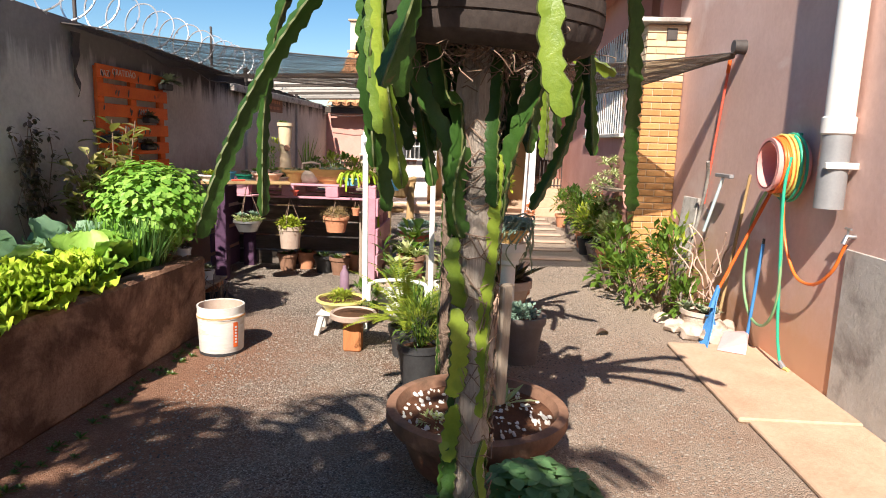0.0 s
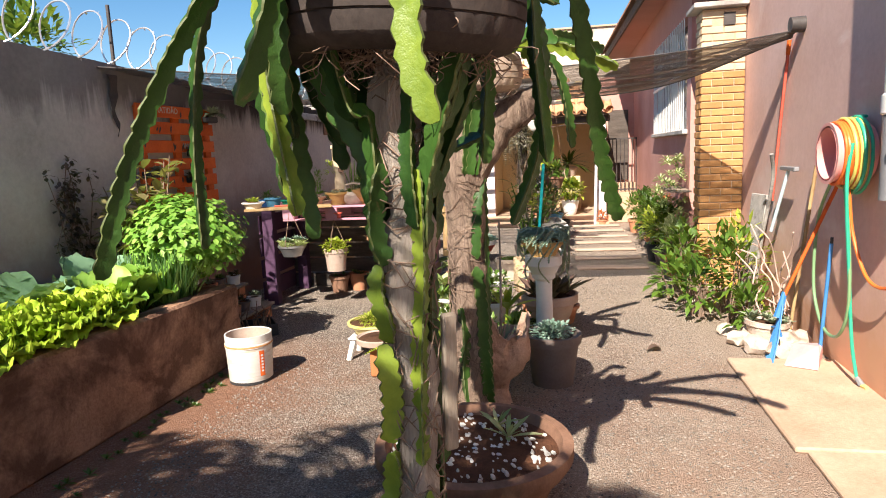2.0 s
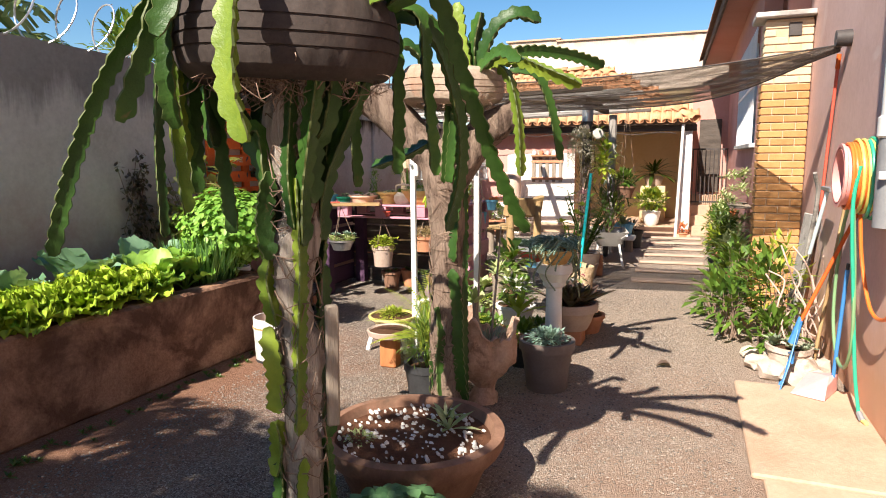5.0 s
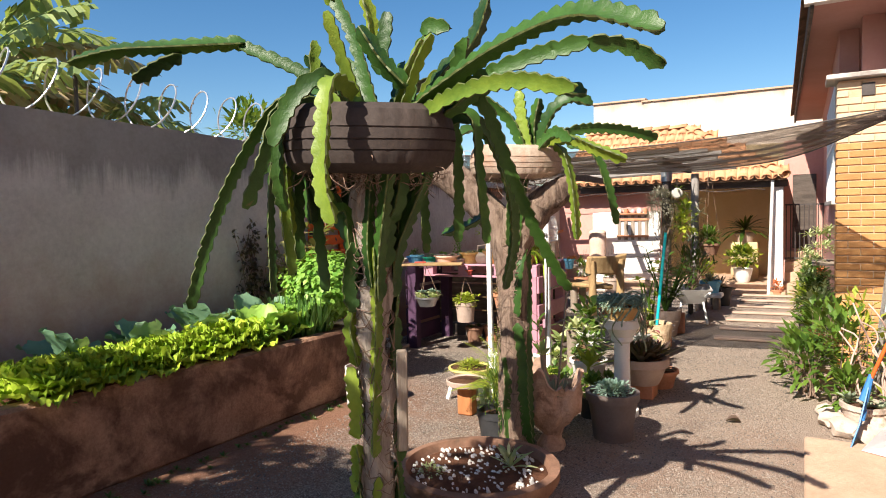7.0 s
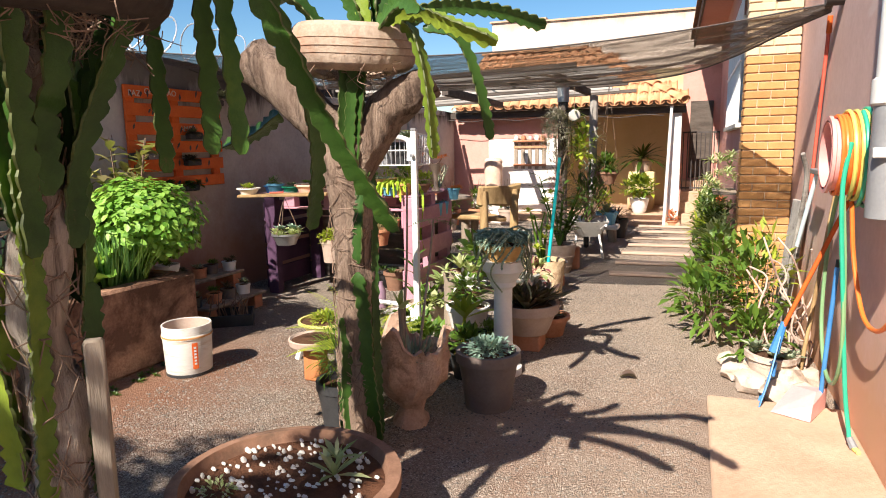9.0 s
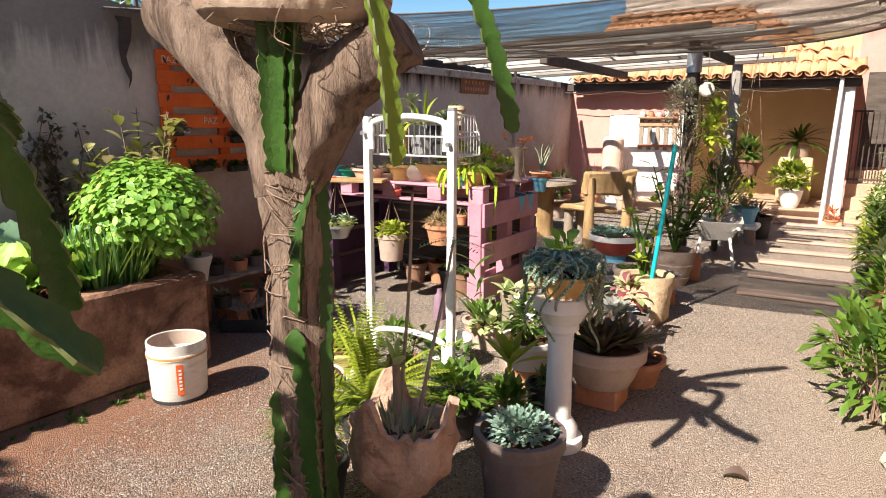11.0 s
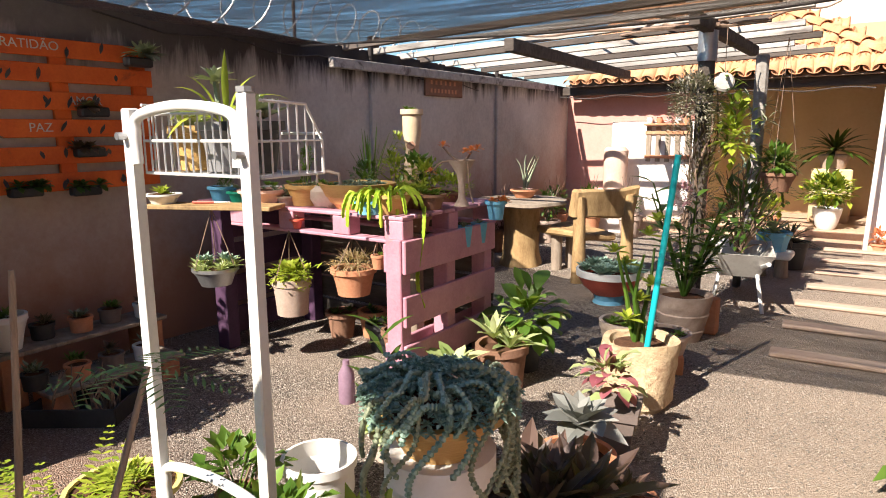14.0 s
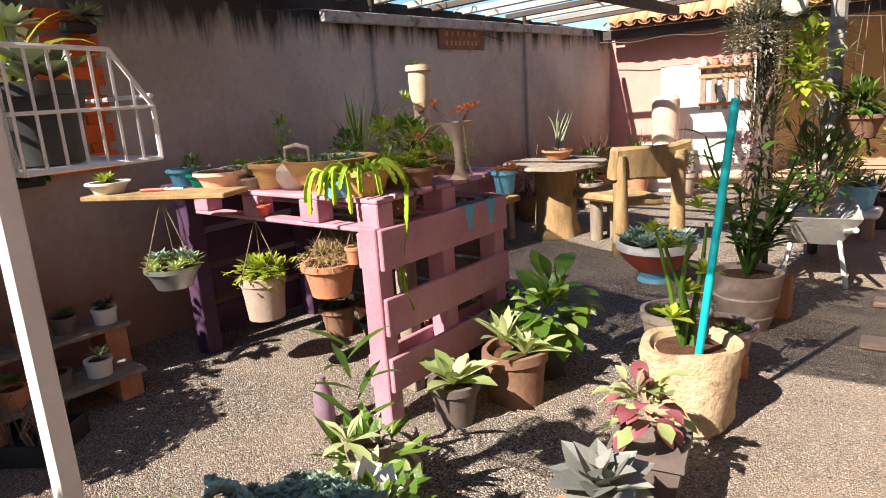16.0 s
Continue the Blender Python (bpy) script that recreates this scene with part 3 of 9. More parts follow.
def build_setting():
    bm = bmesh.new()
    vs = [bm.verts.new(p) for p in ((-300, -300, 0), (300, -300, 0), (300, 600, 0), (-300, 600, 0))]
    bm.faces.new(vs)
    setting("ground", bm, GRAVEL, "grey gravel yard with red earth washed over it", "ground")
    # boundary wall, coping falling away from the street
    bm = bmesh.new()
    ys = [-4 + 0.5 * i for i in range(39)]
    prof = []
    for y in ys:
        top = 2.44 - 0.0245 * (y - 2.5) + 0.012 * noise.noise(Vector((0, y * 1.7, 3)))
        prof.append([bm.verts.new(q) for q in ((-2.95, y, -0.05), (-2.95, y, top), (-3.10, y, top), (-3.10, y, -0.05))])
    for a, b in zip(prof, prof[1:]):
        for k in range(3):
            bm.faces.new((a[k], b[k], b[k + 1], a[k + 1]))
    bm.faces.new(prof[0])
    bm.faces.new(prof[-1][::-1])
    setting("wall_west", bm, GREYWALL, "grey plastered boundary wall streaked black under its coping", "wall")
    for y, top in ((8.95, 2.42), (11.45, 2.30)):
        setting("wall_post", boxed(-2.955, y - 0.07, 0, -2.91, y + 0.07, top, bevel=0.008), GREYWALL, "raw concrete post in the boundary wall", "post")
    # house
    setting("wall_east", boxed(2.50, -4, 0, 2.72, 7.85, 4.2), PINKWALL, "sunlit pink plastered house wall with rain stains", "wall")
    setting("wall_plinth", boxed(2.485, -4, 0, 2.499, 3.98, 0.97, bevel=0.004), GREYCON, "unpainted grey render patch at the wall foot", "wall")
    bm = bmesh.new()
    for b in ((2.12, 8.37, 0, 2.3, 15.0, 1.70), (2.12, 8.37, 3.02, 2.3, 16.0, 3.55), (2.12, 8.37, 1.70, 2.3, 8.62, 3.02), (2.12, 11.45, 1.70, 2.3, 15.0, 3.02)):
        box(bm, *b)
    setting("wall_house", bm, PINKFAR, "dusty pink house wall around the barred window", "wall")
    setting("wall_return", boxed(2.3, 7.855, 0, 6.0, 7.99, 3.55), PINKFAR, "pink return wall behind the brick chimney", "wall")
    w = tagged(new("window_1"), "white steel-barred window in the pink house wall", "window", "", "structure")
    part("pane", boxed(2.24, 8.62, 1.70, 2.25, 11.45, 3.02), GLASS, w, smooth=False)
    for y in (8.62, 10.0, 11.39):
        part("window_frame", boxed(2.15, y, 1.70, 2.22, y + 0.06, 3.02, bevel=0.005), WHITEPAINT, w, smooth=False)
    part("window_sill", boxed(2.06, 8.56, 1.645, 2.24, 11.5, 1.70, bevel=0.008), GREYCON, w, smooth=False)
    for i in range(19):
        part("bar", tube([(2.09, 8.68 + i * 0.150, 1.70), (2.09, 8.68 + i * 0.150, 3.0)], 0.008, 6), WHITEPAINT, w)
    part("rail", boxed(2.08, 8.62, 2.34, 2.10, 11.45, 2.37), WHITEPAINT, w, smooth=False)
    setting("ceiling_eave", skewed(boxed(1.865, 7.2, 3.55, 6.0, 16.4, 3.575)), PINKFAR, "pink boarded soffit under the eave", "ceiling")
    setting("trim", skewed(boxed(1.83, 7.15, 3.51, 1.865, 16.45, 3.66, bevel=0.005)), BEAMWOOD, "dark weathered eave board", "trim")
    bm = bmesh.new()
    cols = []
    for i in range(274):
        y = 7.05 + i * 0.0345
        h = 0.028 * math.sin(i * math.pi / 2)
        cols.append([bm.verts.new((1.76 + t * 3.6, y, 3.68 + 1.5 * t + h)) for t in (0, 1)] + [bm.verts.new((1.76, y, 3.665 + h))])
    for a, b in zip(cols, cols[1:]):
        bm.faces.new((a[0], a[1], b[1], b[0]))
        bm.faces.new((a[0], b[0], b[2], a[2]))
    setting("roof_house", skewed(bm), DARKTERRA, "dark corrugated roof edge over the house", "roof")
    bm = bmesh.new()
    q = [bm.verts.new((x, y, z)) for y in (7.08, 7.2) for x, z in ((1.78, 3.55), (5.3, 3.55), (5.3, 5.13), (1.78, 3.66))]
    for f in ((0, 1, 2, 3), (7, 6, 5, 4), (0, 4, 5, 1), (3, 2, 6, 7), (0, 3, 7, 4)):
        bm.faces.new([q[i] for i in f])
    setting("gable_board", bm, WHITEWALL, "white rendered gable under the house roof", "trim")
    # concrete strip by the house
    setting("pavement", boxed(1.85, -4, 0, 2.485, 3.57, 0.028, bevel=0.008), CONCRETE, "pale orange concrete walk beside the house wall", "pavement")
    setting("pavement", boxed(1.80, 3.585, 0, 2.499, 5.0, 0.034, bevel=0.01), CONCRETE, "pale orange concrete slab beside the house wall", "pavement")
    # path with sleepers
    pl = tagged(new("path_planks"), "pale timber sleepers laid across the garden path", "planks", "", "structure")
    for i in range(8):
        y = 8.62 + 0.75 * i
        b = boxed(-0.44, -0.075, 0, 0.44, 0.075, 0.035, bevel=0.01)
        o = part("plank", b, PLANKWOOD, pl, smooth=False)
        o.matrix_world = pose(1.25 + 0.015 * math.sin(i * 5), y, 0.004, 0, 0, 4 + 2 * math.sin(i * 3))
    # raised bed
    bm = bmesh.new()
    box(bm, -1.98, -4, 0, -1.83, 4.86, 0.60, bevel=0.02)
    box(bm, -2.95, 4.73, 0, -1.99, 4.86, 0.595, bevel=0.02)
    for v in bm.verts:
        if v.co.x > -2.5:
            v.co.x -= 0.034 * (4.86 - v.co.y) - 0.01
        v.co.z *= 1 + 0.016 * (4.86 - v.co.y)
    setting("raised_bed_wall", bm, BEDWALL, "earth-stained rendered wall of the raised vegetable bed", "planter")
    bm = bmesh.new()
    nx, ny = 8, 70
    g = [[bm.verts.new((-2.95 + i * 0.98 / nx, -4 + j * 8.74 / ny, 0.53 + 0.05 * noise.noise(Vector((i * 0.5, j * 0.5, 1))))) for j in range(ny + 1)] for i in range(nx + 1)]
    for i in range(nx):
        for j in range(ny):
            bm.faces.new((g[i][j], g[i + 1][j], g[i + 1][j + 1], g[i][j + 1]))
    setting("soil", bm, SOIL, "dark red soil filling the raised bed", "soil", True)
    # verandah at the end
    setting("floor", boxed(-2.95, 13.55, 0, 1.42, 15.4, 0.19, bevel=0.01), CONCRETE, "raised pale verandah floor", "floor")
    setting("step", boxed(-0.7, 13.2, 0, 1.5, 13.55, 0.09, bevel=0.012), CONCRETE, "low pale step before the verandah", "step")
    setting("wall_north", boxed(-2.95, 15.4, 0, 2.12, 15.55, 3.0), YELLOWWALL, "ochre back wall of the shaded verandah", "wall")
    setting("wall_store", boxed(-2.95, 13.72, 0, -0.78, 13.86, 2.15), PINKFAR, "pink front wall of the store room", "wall")
    setting("wall_whitewash", boxed(-2.2, 13.704, 0, -0.78, 13.72, 1.62), WHITEWALL, "whitewashed patch of the pink store wall", "wall")
    setting("wall_store_side", boxed(-0.92, 13.86, 0, -0.78, 15.4, 2.15), YELLOWWALL, "ochre side wall of the store room", "wall")
    setting("column", boxed(1.25, 13.45, 0.0, 1.45, 13.62, 2.06, bevel=0.01), WHITEPAINT, "white square verandah column", "column")
    setting("eave_beam", boxed(-2.9, 13.38, 2.02, 1.52, 13.5, 2.14, bevel=0.01), BEAMWOOD, "weathered eave beam carrying the tiles", "beam")
    setting("ceiling", boxed(-2.9, 13.5, 2.16, 1.5, 15.4, 2.19), OLDWOOD, "dark boarded verandah ceiling", "ceiling")
    setting("wall_neighbour", boxed(-3.1, 17.0, 0, -1.8, 17.2, 4.46), CREAM, "cream parapet wall of the building behind", "wall")
    setting("wall_neighbour", boxed(-1.8, 16.98, 0, 6, 17.2, 4.40), CREAM, "tall cream wall of the building behind", "wall")
    setting("trim", boxed(-1.85, 16.93, 4.40, 6, 17.25, 4.44), CONCRETE, "pale coping on the cream wall", "trim")
    setting("trim", boxed(-3.15, 16.95, 4.46, -1.75, 17.25, 4.50), CONCRETE, "pale coping on the cream wall", "trim")
    setting("wall_end", boxed(1.42, 15.0, 0, 6.0, 15.12, 3.0), PINKFAR, "pink wall above the garden stairs", "wall")
    st = tagged(new("stairs_1"), "short flight of pale concrete steps up to the gate", "stairs", "", "structure")
    for i in range(4):
        part("step", boxed(1.46, 13.75 + i * 0.27, 0, 2.12, 15.0, 0.19 * (i + 1), bevel=0.01), CONCRETE, st, smooth=False)


build_setting()


def build_tile_roof():
    roof = tagged(new("roof_verandah"), "verandah roof of curved orange clay tiles, hipped at one end", "roof", "", "structure")
    y0, z0, y1, z1 = 13.2, 2.17, 15.3, 3.42
    slope = Vector((0, y1 - y0, z1 - z0))
    length = slope.length
    u = slope.normalized()
    nrm = Vector((0, -u.z, u.y))
    bm = bmesh.new()
    q = [bm.verts.new(p) for p in ((-2.75, y0 + 0.05, z0 - 0.03), (1.5, y0 + 0.05, z0 - 0.03), (-0.5, y1, z1 - 0.03), (-2.75, y1, z1 - 0.03), (1.5, 17.0, z0 - 0.03), (-0.5, 17, z1 - 0.03))]
    bm.faces.new((q[0], q[1], q[2], q[3]))
    bm.faces.new((q[1], q[4], q[5], q[2]))
    part("roof_deck", bm, OLDWOOD, roof, smooth=False)

    def tile(r0, r1, ln):
        b = bmesh.new()
        rows = []
        for t, r in ((0, r0), (1, r1)):
            rows.append([b.verts.new((r * math.cos(a), t * ln, r * 0.75 * math.sin(a) - t * 0.02)) for a in [math.pi * k / 6 for k in range(7)]])
            rows.append([b.verts.new(((r - 0.012) * math.cos(a), t * ln, (r - 0.012) * 0.75 * math.sin(a) - t * 0.02)) for a in [math.pi * k / 6 for k in range(7)]])
        for k in range(6):
            b.faces.new((rows[0][k], rows[0][k + 1], rows[2][k + 1], rows[2][k]))
            b.faces.new((rows[1][k], rows[3][k], rows[3][k + 1], rows[1][k + 1]))
            b.faces.new((rows[0][k], rows[1][k], rows[1][k + 1], rows[0][k + 1]))
        me = bpy.data.meshes.new("tile")
        b.to_mesh(me)
        b.free()
        me.materials.append(ROOFTILE)
        me.shade_smooth()
        return me
    cover = tile(0.088, 0.072, 0.42)
    rng = random.Random(4)
    rows = 7
    for c in range(22):
        x = -2.72 + c * 0.195
        for r in range(rows):
            f = r * 0.355 / length
            limit = 1.5 - 2.0 * f
            if x > limit:
                continue
            p = Vector((x, y0, z0)) + u * (r * 0.355) + nrm * (0.02 + 0.003 * rng.random())
            for kind in (0, 1):
                o = new("tile", cover)
                o.parent = roof
                rot = Matrix((Vector((1, 0, 0)), u, nrm)).transposed().to_4x4()
                off = Vector((0.0975, 0, 0)) if kind else Vector()
                flip = pose(0, 0, 0, 0, 180, rng.uniform(-1, 1)) if kind else pose(0, 0, 0, 0, 0, rng.uniform(-1.5, 1.5))
                o.matrix_world = Matrix.Translation(p + off + (nrm * 0.035 if kind else Vector())) @ rot @ flip
    hip0, hip1 = Vector((1.5, y0, z0 + 0.06)), Vector((-0.5, y1, z1 + 0.06))
    d = (hip1 - hip0)
    for i in range(8):
        o = new("ridge_tile", cover)
        o.parent = roof
        o.matrix_world = Matrix.Translation(hip0 + d * (i / 8)) @ d.to_track_quat("Y", "Z").to_matrix().to_4x4() @ Matrix.Diagonal((1.25, 1, 1.25, 1))
    for i in range(6):
        o = new("ridge_tile", cover)
        o.parent = roof
        o.matrix_world = Matrix.Translation(hip1 + Vector((-0.38 * i, 0, 0))) @ pose(0, 0, 0, 0, 0, 90) @ Matrix.Diagonal((1.25, 1, 1.25, 1))


build_tile_roof()


def build_chimney():
    ch = thing("chimney", (2.285, 7.675, 0), "ochre brick barbecue chimney with a concrete cap against the house", "chimney")
    x0, x1, y0, y1 = -0.215, 0.208, -0.16, 0.16
    part("core", boxed(x0 + 0.01, y0 + 0.01, 0, x1 - 0.01, y1 - 0.01, 2.86), MORTAR, ch, smooth=False)
    shared = {}

    def brick(key, w, d):
        if key not in shared:
            b = boxed(-w / 2, -d / 2, 0, w / 2, d / 2, 0.062, bevel=0.004)
            me = bpy.data.meshes.new("brick")
            b.to_mesh(me)
            b.free()
            me.materials.append(PALEBRICK if key[0] == "p" else BRICK)
            shared[key] = me
        return shared[key]
    for c in range(38):
        z = 0.02 + c * 0.0745
        tone = "p" if z > 2.25 else "b"
        front = [(-0.112, 0.205), (0.102, 0.205)] if c % 2 else [(-0.166, 0.097), (-0.005, 0.205), (0.156, 0.097)]
        for x, w in front:
            if z > 2.68 and z < 2.80 and abs(x) < 0.06:
                continue
            o = new("brick", brick(tone + "f%.2f" % w, w, 0.03))
            o.parent = ch
            o.location = (x, y0 + 0.012, z)
        for y in ((-0.08, 0.08) if c % 2 else (0.0,)):
            w = 0.15 if c % 2 else 0.22
            o = new("brick", brick(tone + "s%.2f" % w, 0.03, w))
            o.parent = ch
            o.location = (x0 + 0.012, y, z)
    # a dark plate stands in for the shade inside the smoke opening
    part("smoke_hole_shade", boxed(-0.01, y0 - 0.017, 2.70, 0.10, y0 + 0.02, 2.82), DARKMETAL, ch, "smoke opening, its inner shade painted as a dark plate", False)
    part("cap", boxed(-0.31, -0.26, 2.87, 0.21, 0.22, 2.92, bevel=0.008), GREYCON, ch, "projecting concrete cap", False)


build_chimney()


def build_net():
    ctrl_n = [(-2.95, 5.0, 2.33), (-1.6, 5.4, 2.22), (0.0, 5.62, 2.165), (1.4, 5.78, 2.23), (2.45, 5.90, 2.36)]
    ctrl_f = [(-2.95, 8.0, 2.24), (-1.7, 7.55, 2.13), (-0.1, 7.45, 2.06), (1.5, 7.1, 2.08), (2.45, 6.05, 2.33)]
    a, b = curve_pts(ctrl_n, 14), curve_pts(ctrl_f, 14)
    bm = bmesh.new()
    rows = []
    m = 22
    for i, (p, q) in enumerate(zip(a, b)):
        t = i / (len(a) - 1)
        row = []
        for j in range(m + 1):
            s = j / m
            v = p.lerp(q, s)
            v.z += -0.05 * math.sin(math.pi * s) * math.sin(math.pi * t) + (0.012 + 0.02 * t) * math.sin(s * 31 + 2 * math.sin(t * 4)) * math.sin(math.pi * min(1, s * 1.0 + 0.02))
            row.append(bm.verts.new(v))
        rows.append(row)
    for r, s in zip(rows, rows[1:]):
        for j in range(m):
            bm.faces.new((r[j], r[j + 1], s[j + 1], s[j]))
    net = thing("shade_net", (0, 0, 0), "sagging dark woven shade net stretched across the yard", "shade net")
    part("cloth", bm, NET, net)
    part("hem_cord", tube(b, 0.008, 6), DARKMETAL, net, "black cord along the hem")
    part("hem_cord", tube(a, 0.006, 6), DARKMETAL, net, "black cord along the hem")
    part("wall_hook", tube([(2.50, 5.88, 2.40), (2.40, 5.88, 2.40)], [0.062, 0.058], 16), DARKMETAL, net, "dark pipe stub in the wall")


build_net()


# ---- climbing cacti on posts, with old tyres as collars ----
def tyre(name, at, R, h, material, label):
    t = thing(name, at, label, "tyre", "old tyres round the cactus posts")
    bm = bmesh.new()
    seg = 132
    prof = [(0.62 * R, 0.03 * h), (0.76 * R, -0.01 * h), (0.88 * R, 0.03 * h), (0.945 * R, 0.12 * h), (0.972 * R, 0.20 * h), (0.985 * R, 0.285 * h), (0.968 * R, 0.29 * h), (0.969 * R, 0.305 * h), (0.99 * R, 0.31 * h),
            (R, 0.43 * h), (0.98 * R, 0.435 * h), (0.98 * R, 0.455 * h), (R, 0.46 * h), (0.995 * R, 0.60 * h), (0.974 * R, 0.605 * h), (0.974 * R, 0.625 * h), (0.988 * R, 0.63 * h),
            (0.97 * R, 0.76 * h), (0.94 * R, 0.88 * h), (0.86 * R, 0.98 * h), (0.62 * R, h), (0.60 * R, 0.94 * h), (0.88 * R, 0.88 * h), (0.91 * R, 0.5 * h), (0.88 * R, 0.12 * h), (0.60 * R, 0.06 * h)]
    rings = []
    for j, (r, z) in enumerate(prof):
        ring = []
        for i in range(seg):
            a = 2 * math.pi * i / seg
            cut = 0.016 if i % 4 == 0 and j in (3, 4, 5, 17, 18) else 0.006 if (i + j) % 6 == 0 and 8 <= j <= 16 and r > 0.983 * R else 0.0
            rr = r * (1 - cut) * (1 + 0.012 * math.sin(2 * a + 1))
            ring.append(bm.verts.new((rr * math.cos(a), rr * math.sin(a), z - h / 2 + 0.01 * math.sin(a * 2))))
        rings.append(ring)
    rows = [[v.co.copy() for v in ring] for ring in rings]
    bm.free()
    for name, a0, a1 in (("tread", 3, 18), ("sidewall", 0, 3), ("sidewall", 18, 20), ("lining", 20, 26)):
        b = bmesh.new()
        vs = [[b.verts.new(q) for q in rows[k % len(rows)]] for k in range(a0, a1 + 1)]
        for u, w in zip(vs, vs[1:]):
            for i in range(seg):
                b.faces.new((u[i], u[(i + 1) % seg], w[(i + 1) % seg], w[i]))
        part(name, b, material, t)
    return t


tyre("tyre", (0.275, 2.07, 1.915), 0.34, 0.255, TYRE, "worn dark tyre threaded on the cactus post")
tyre("tyre", (0.21, 3.72, 1.94), 0.285, 0.2, TYREPALE, "dusty pale tyre threaded on the forked cactus trunk")


def root_mass(bm, cx, cy, z, r, n, rng):
    for _ in range(n):
        a, k = rng.uniform(0, 6.28), r * math.sqrt(rng.random())
        p = Vector((cx + k * math.cos(a), cy + k * math.sin(a), z + rng.uniform(0, 0.03)))
        pts = [p]
        for _ in range(3):
            p = p + Vector((rng.uniform(-.055, .055), rng.uniform(-.055, .055), rng.uniform(-.045, .02)))
            pts.append(p)
        tube(curve_pts(pts, 3), 0.0016, 3, bm)


def wraps(bm, cx, cy, r, z0, z1, n, rng):
    """Dry aerial roots crossing round a trunk."""
    for _ in range(n):
        a0, z, s = rng.uniform(0, 6.28), rng.uniform(z0, z1), rng.choice((-1, 1))
        pts = []
        for k in range(7):
            a = a0 + s * k * 0.5
            pts.append((cx + (r + 0.008) * math.cos(a), cy + (r + 0.008) * math.sin(a), z + k * rng.uniform(-0.012, 0.022)))
        tube(pts, 0.0022, 4, bm)


def build_cactus_one():
    c = thing("climbing_cactus", (0, 0, 0), "old climbing cactus with long scalloped arms on a weathered post", "cactus", "climbing cacti on posts")
    rng = random.Random(11)
    bm = bmesh.new()
    pts, rad = [], []
    for k in range(16):
        z = k * 0.125
        pts.append((0.265 + 0.012 * math.sin(k * 1.3), 2.08 + 0.012 * math.cos(k * 1.7), z))
        rad.append(0.062 + 0.008 * math.sin(k * 2.1))
    bp = tube(curve_pts(pts, 5), [rad[min(15, i // 5)] for i in range(76)], 22)
    for v in bp.verts:
        a = math.atan2(v.co.y - 2.08, v.co.x - 0.265)
        v.co += Vector((math.cos(a), math.sin(a), 0)) * 0.018 * (noise.noise(Vector((math.cos(a) * 3.2, math.sin(a) * 3.2, v.co.z * 0.9))) + 0.5 * noise.noise(Vector((math.cos(a) * 7, math.sin(a) * 7, v.co.z * 4))))
    part("post", bp, POSTWOOD, c, "split grey wooden post")
    b = bmesh.new()
    box(b, -0.022, -0.014, 0.66, 0.022, 0.014, 1.08, bevel=0.006)
    o = part("stake", b, OLDWOOD, c, "rough timber stake")
    o.matrix_world = pose(0.35, 2.125, 0, 1, 0.5, 40)
    bm = bmesh.new()
    wraps(bm, 0.265, 2.08, 0.070, 0.1, 1.3, 16, rng)
    wraps(bm, 0.265, 2.08, 0.072, 1.25, 1.75, 22, rng)
    root_mass(bm, 0.29, 2.08, 1.79, 0.27, 260, rng)
    wraps(bm, 0.265, 2.08, 0.074, 0.3, 1.6, 40, rng)
    part("aerial_root_tangle", bm, DRYTWIG, c, "tangled dry aerial roots")

    def arm(w, young, *ctrl, notch=0.056):
        bm = bmesh.new()
        cactus_arm(bm, ctrl, w * 0.82, rng, notch=notch)
        part("stem", bm, CACTUSYOUNG if young else CACTUS, c).data.materials.append(CACTUSRIM)
    # crown
    arm(0.052, 0, (0.45, 2.05, 2.0), (0.65, 2.0, 2.09), (0.92, 1.95, 2.19), (1.2, 1.87, 2.22), (1.46, 1.78, 2.11))
    arm(0.050, 0, (0.45, 2.1, 2.0), (0.65, 2.1, 2.08), (0.89, 2.15, 2.17), (1.13, 2.2, 2.22))
    arm(0.050, 0, (1.12, 2.2, 2.22), (1.25, 2.25, 2.2), (1.37, 2.3, 2.12))
    arm(0.046, 1, (0.55, 2.03, 2.0), (0.75, 1.97, 2.05), (0.98, 1.9, 2.05), (1.2, 1.82, 1.99))
    arm(0.045, 0, (0.6, 2.1, 2.0), (0.85, 2.1, 2.1), (1.15, 2.1, 2.02))
    arm(0.042, 0, (0.29, 2.0, 2.0), (0.1, 1.93, 2.17), (-0.16, 1.82, 2.31))
    arm(0.048, 0, (-0.14, 1.83, 2.32), (-0.4, 1.68, 2.31), (-0.62, 1.6, 2.31), (-0.81, 1.52, 2.27))
    arm(0.05, 0, (-0.36, 1.7, 2.28), (-0.48, 1.68, 2.25), (-0.60, 1.66, 2.2))
    arm(0.045, 0, (0.3, 2.1, 2.0), (0.19, 2.1, 2.35), (0.09, 2.1, 2.53))
    arm(0.046, 1, (0.1, 2.1, 2.51), (0.02, 2.08, 2.57), (-0.11, 2.05, 2.62))
    arm(0.045, 1, (0.26, 2.12, 2.25), (0.25, 2.14, 2.4), (0.22, 2.12, 2.54))
    arm(0.05, 0, (0.27, 2.15, 2.2), (0.3, 2.16, 2.33), (0.31, 2.17, 2.45))
    arm(0.042, 0, (0.37, 2.2, 2.0), (0.42, 2.2, 2.22), (0.47, 2.2, 2.34))
    arm(0.05, 0, (0.45, 2.2, 2.35), (0.5, 2.2, 2.37), (0.58, 2.2, 2.35))
    arm(0.046, 0, (0.5, 2.1, 2.0), (0.6, 2.1, 2.16), (0.73, 2.1, 2.26), (0.79, 2.1, 2.4))
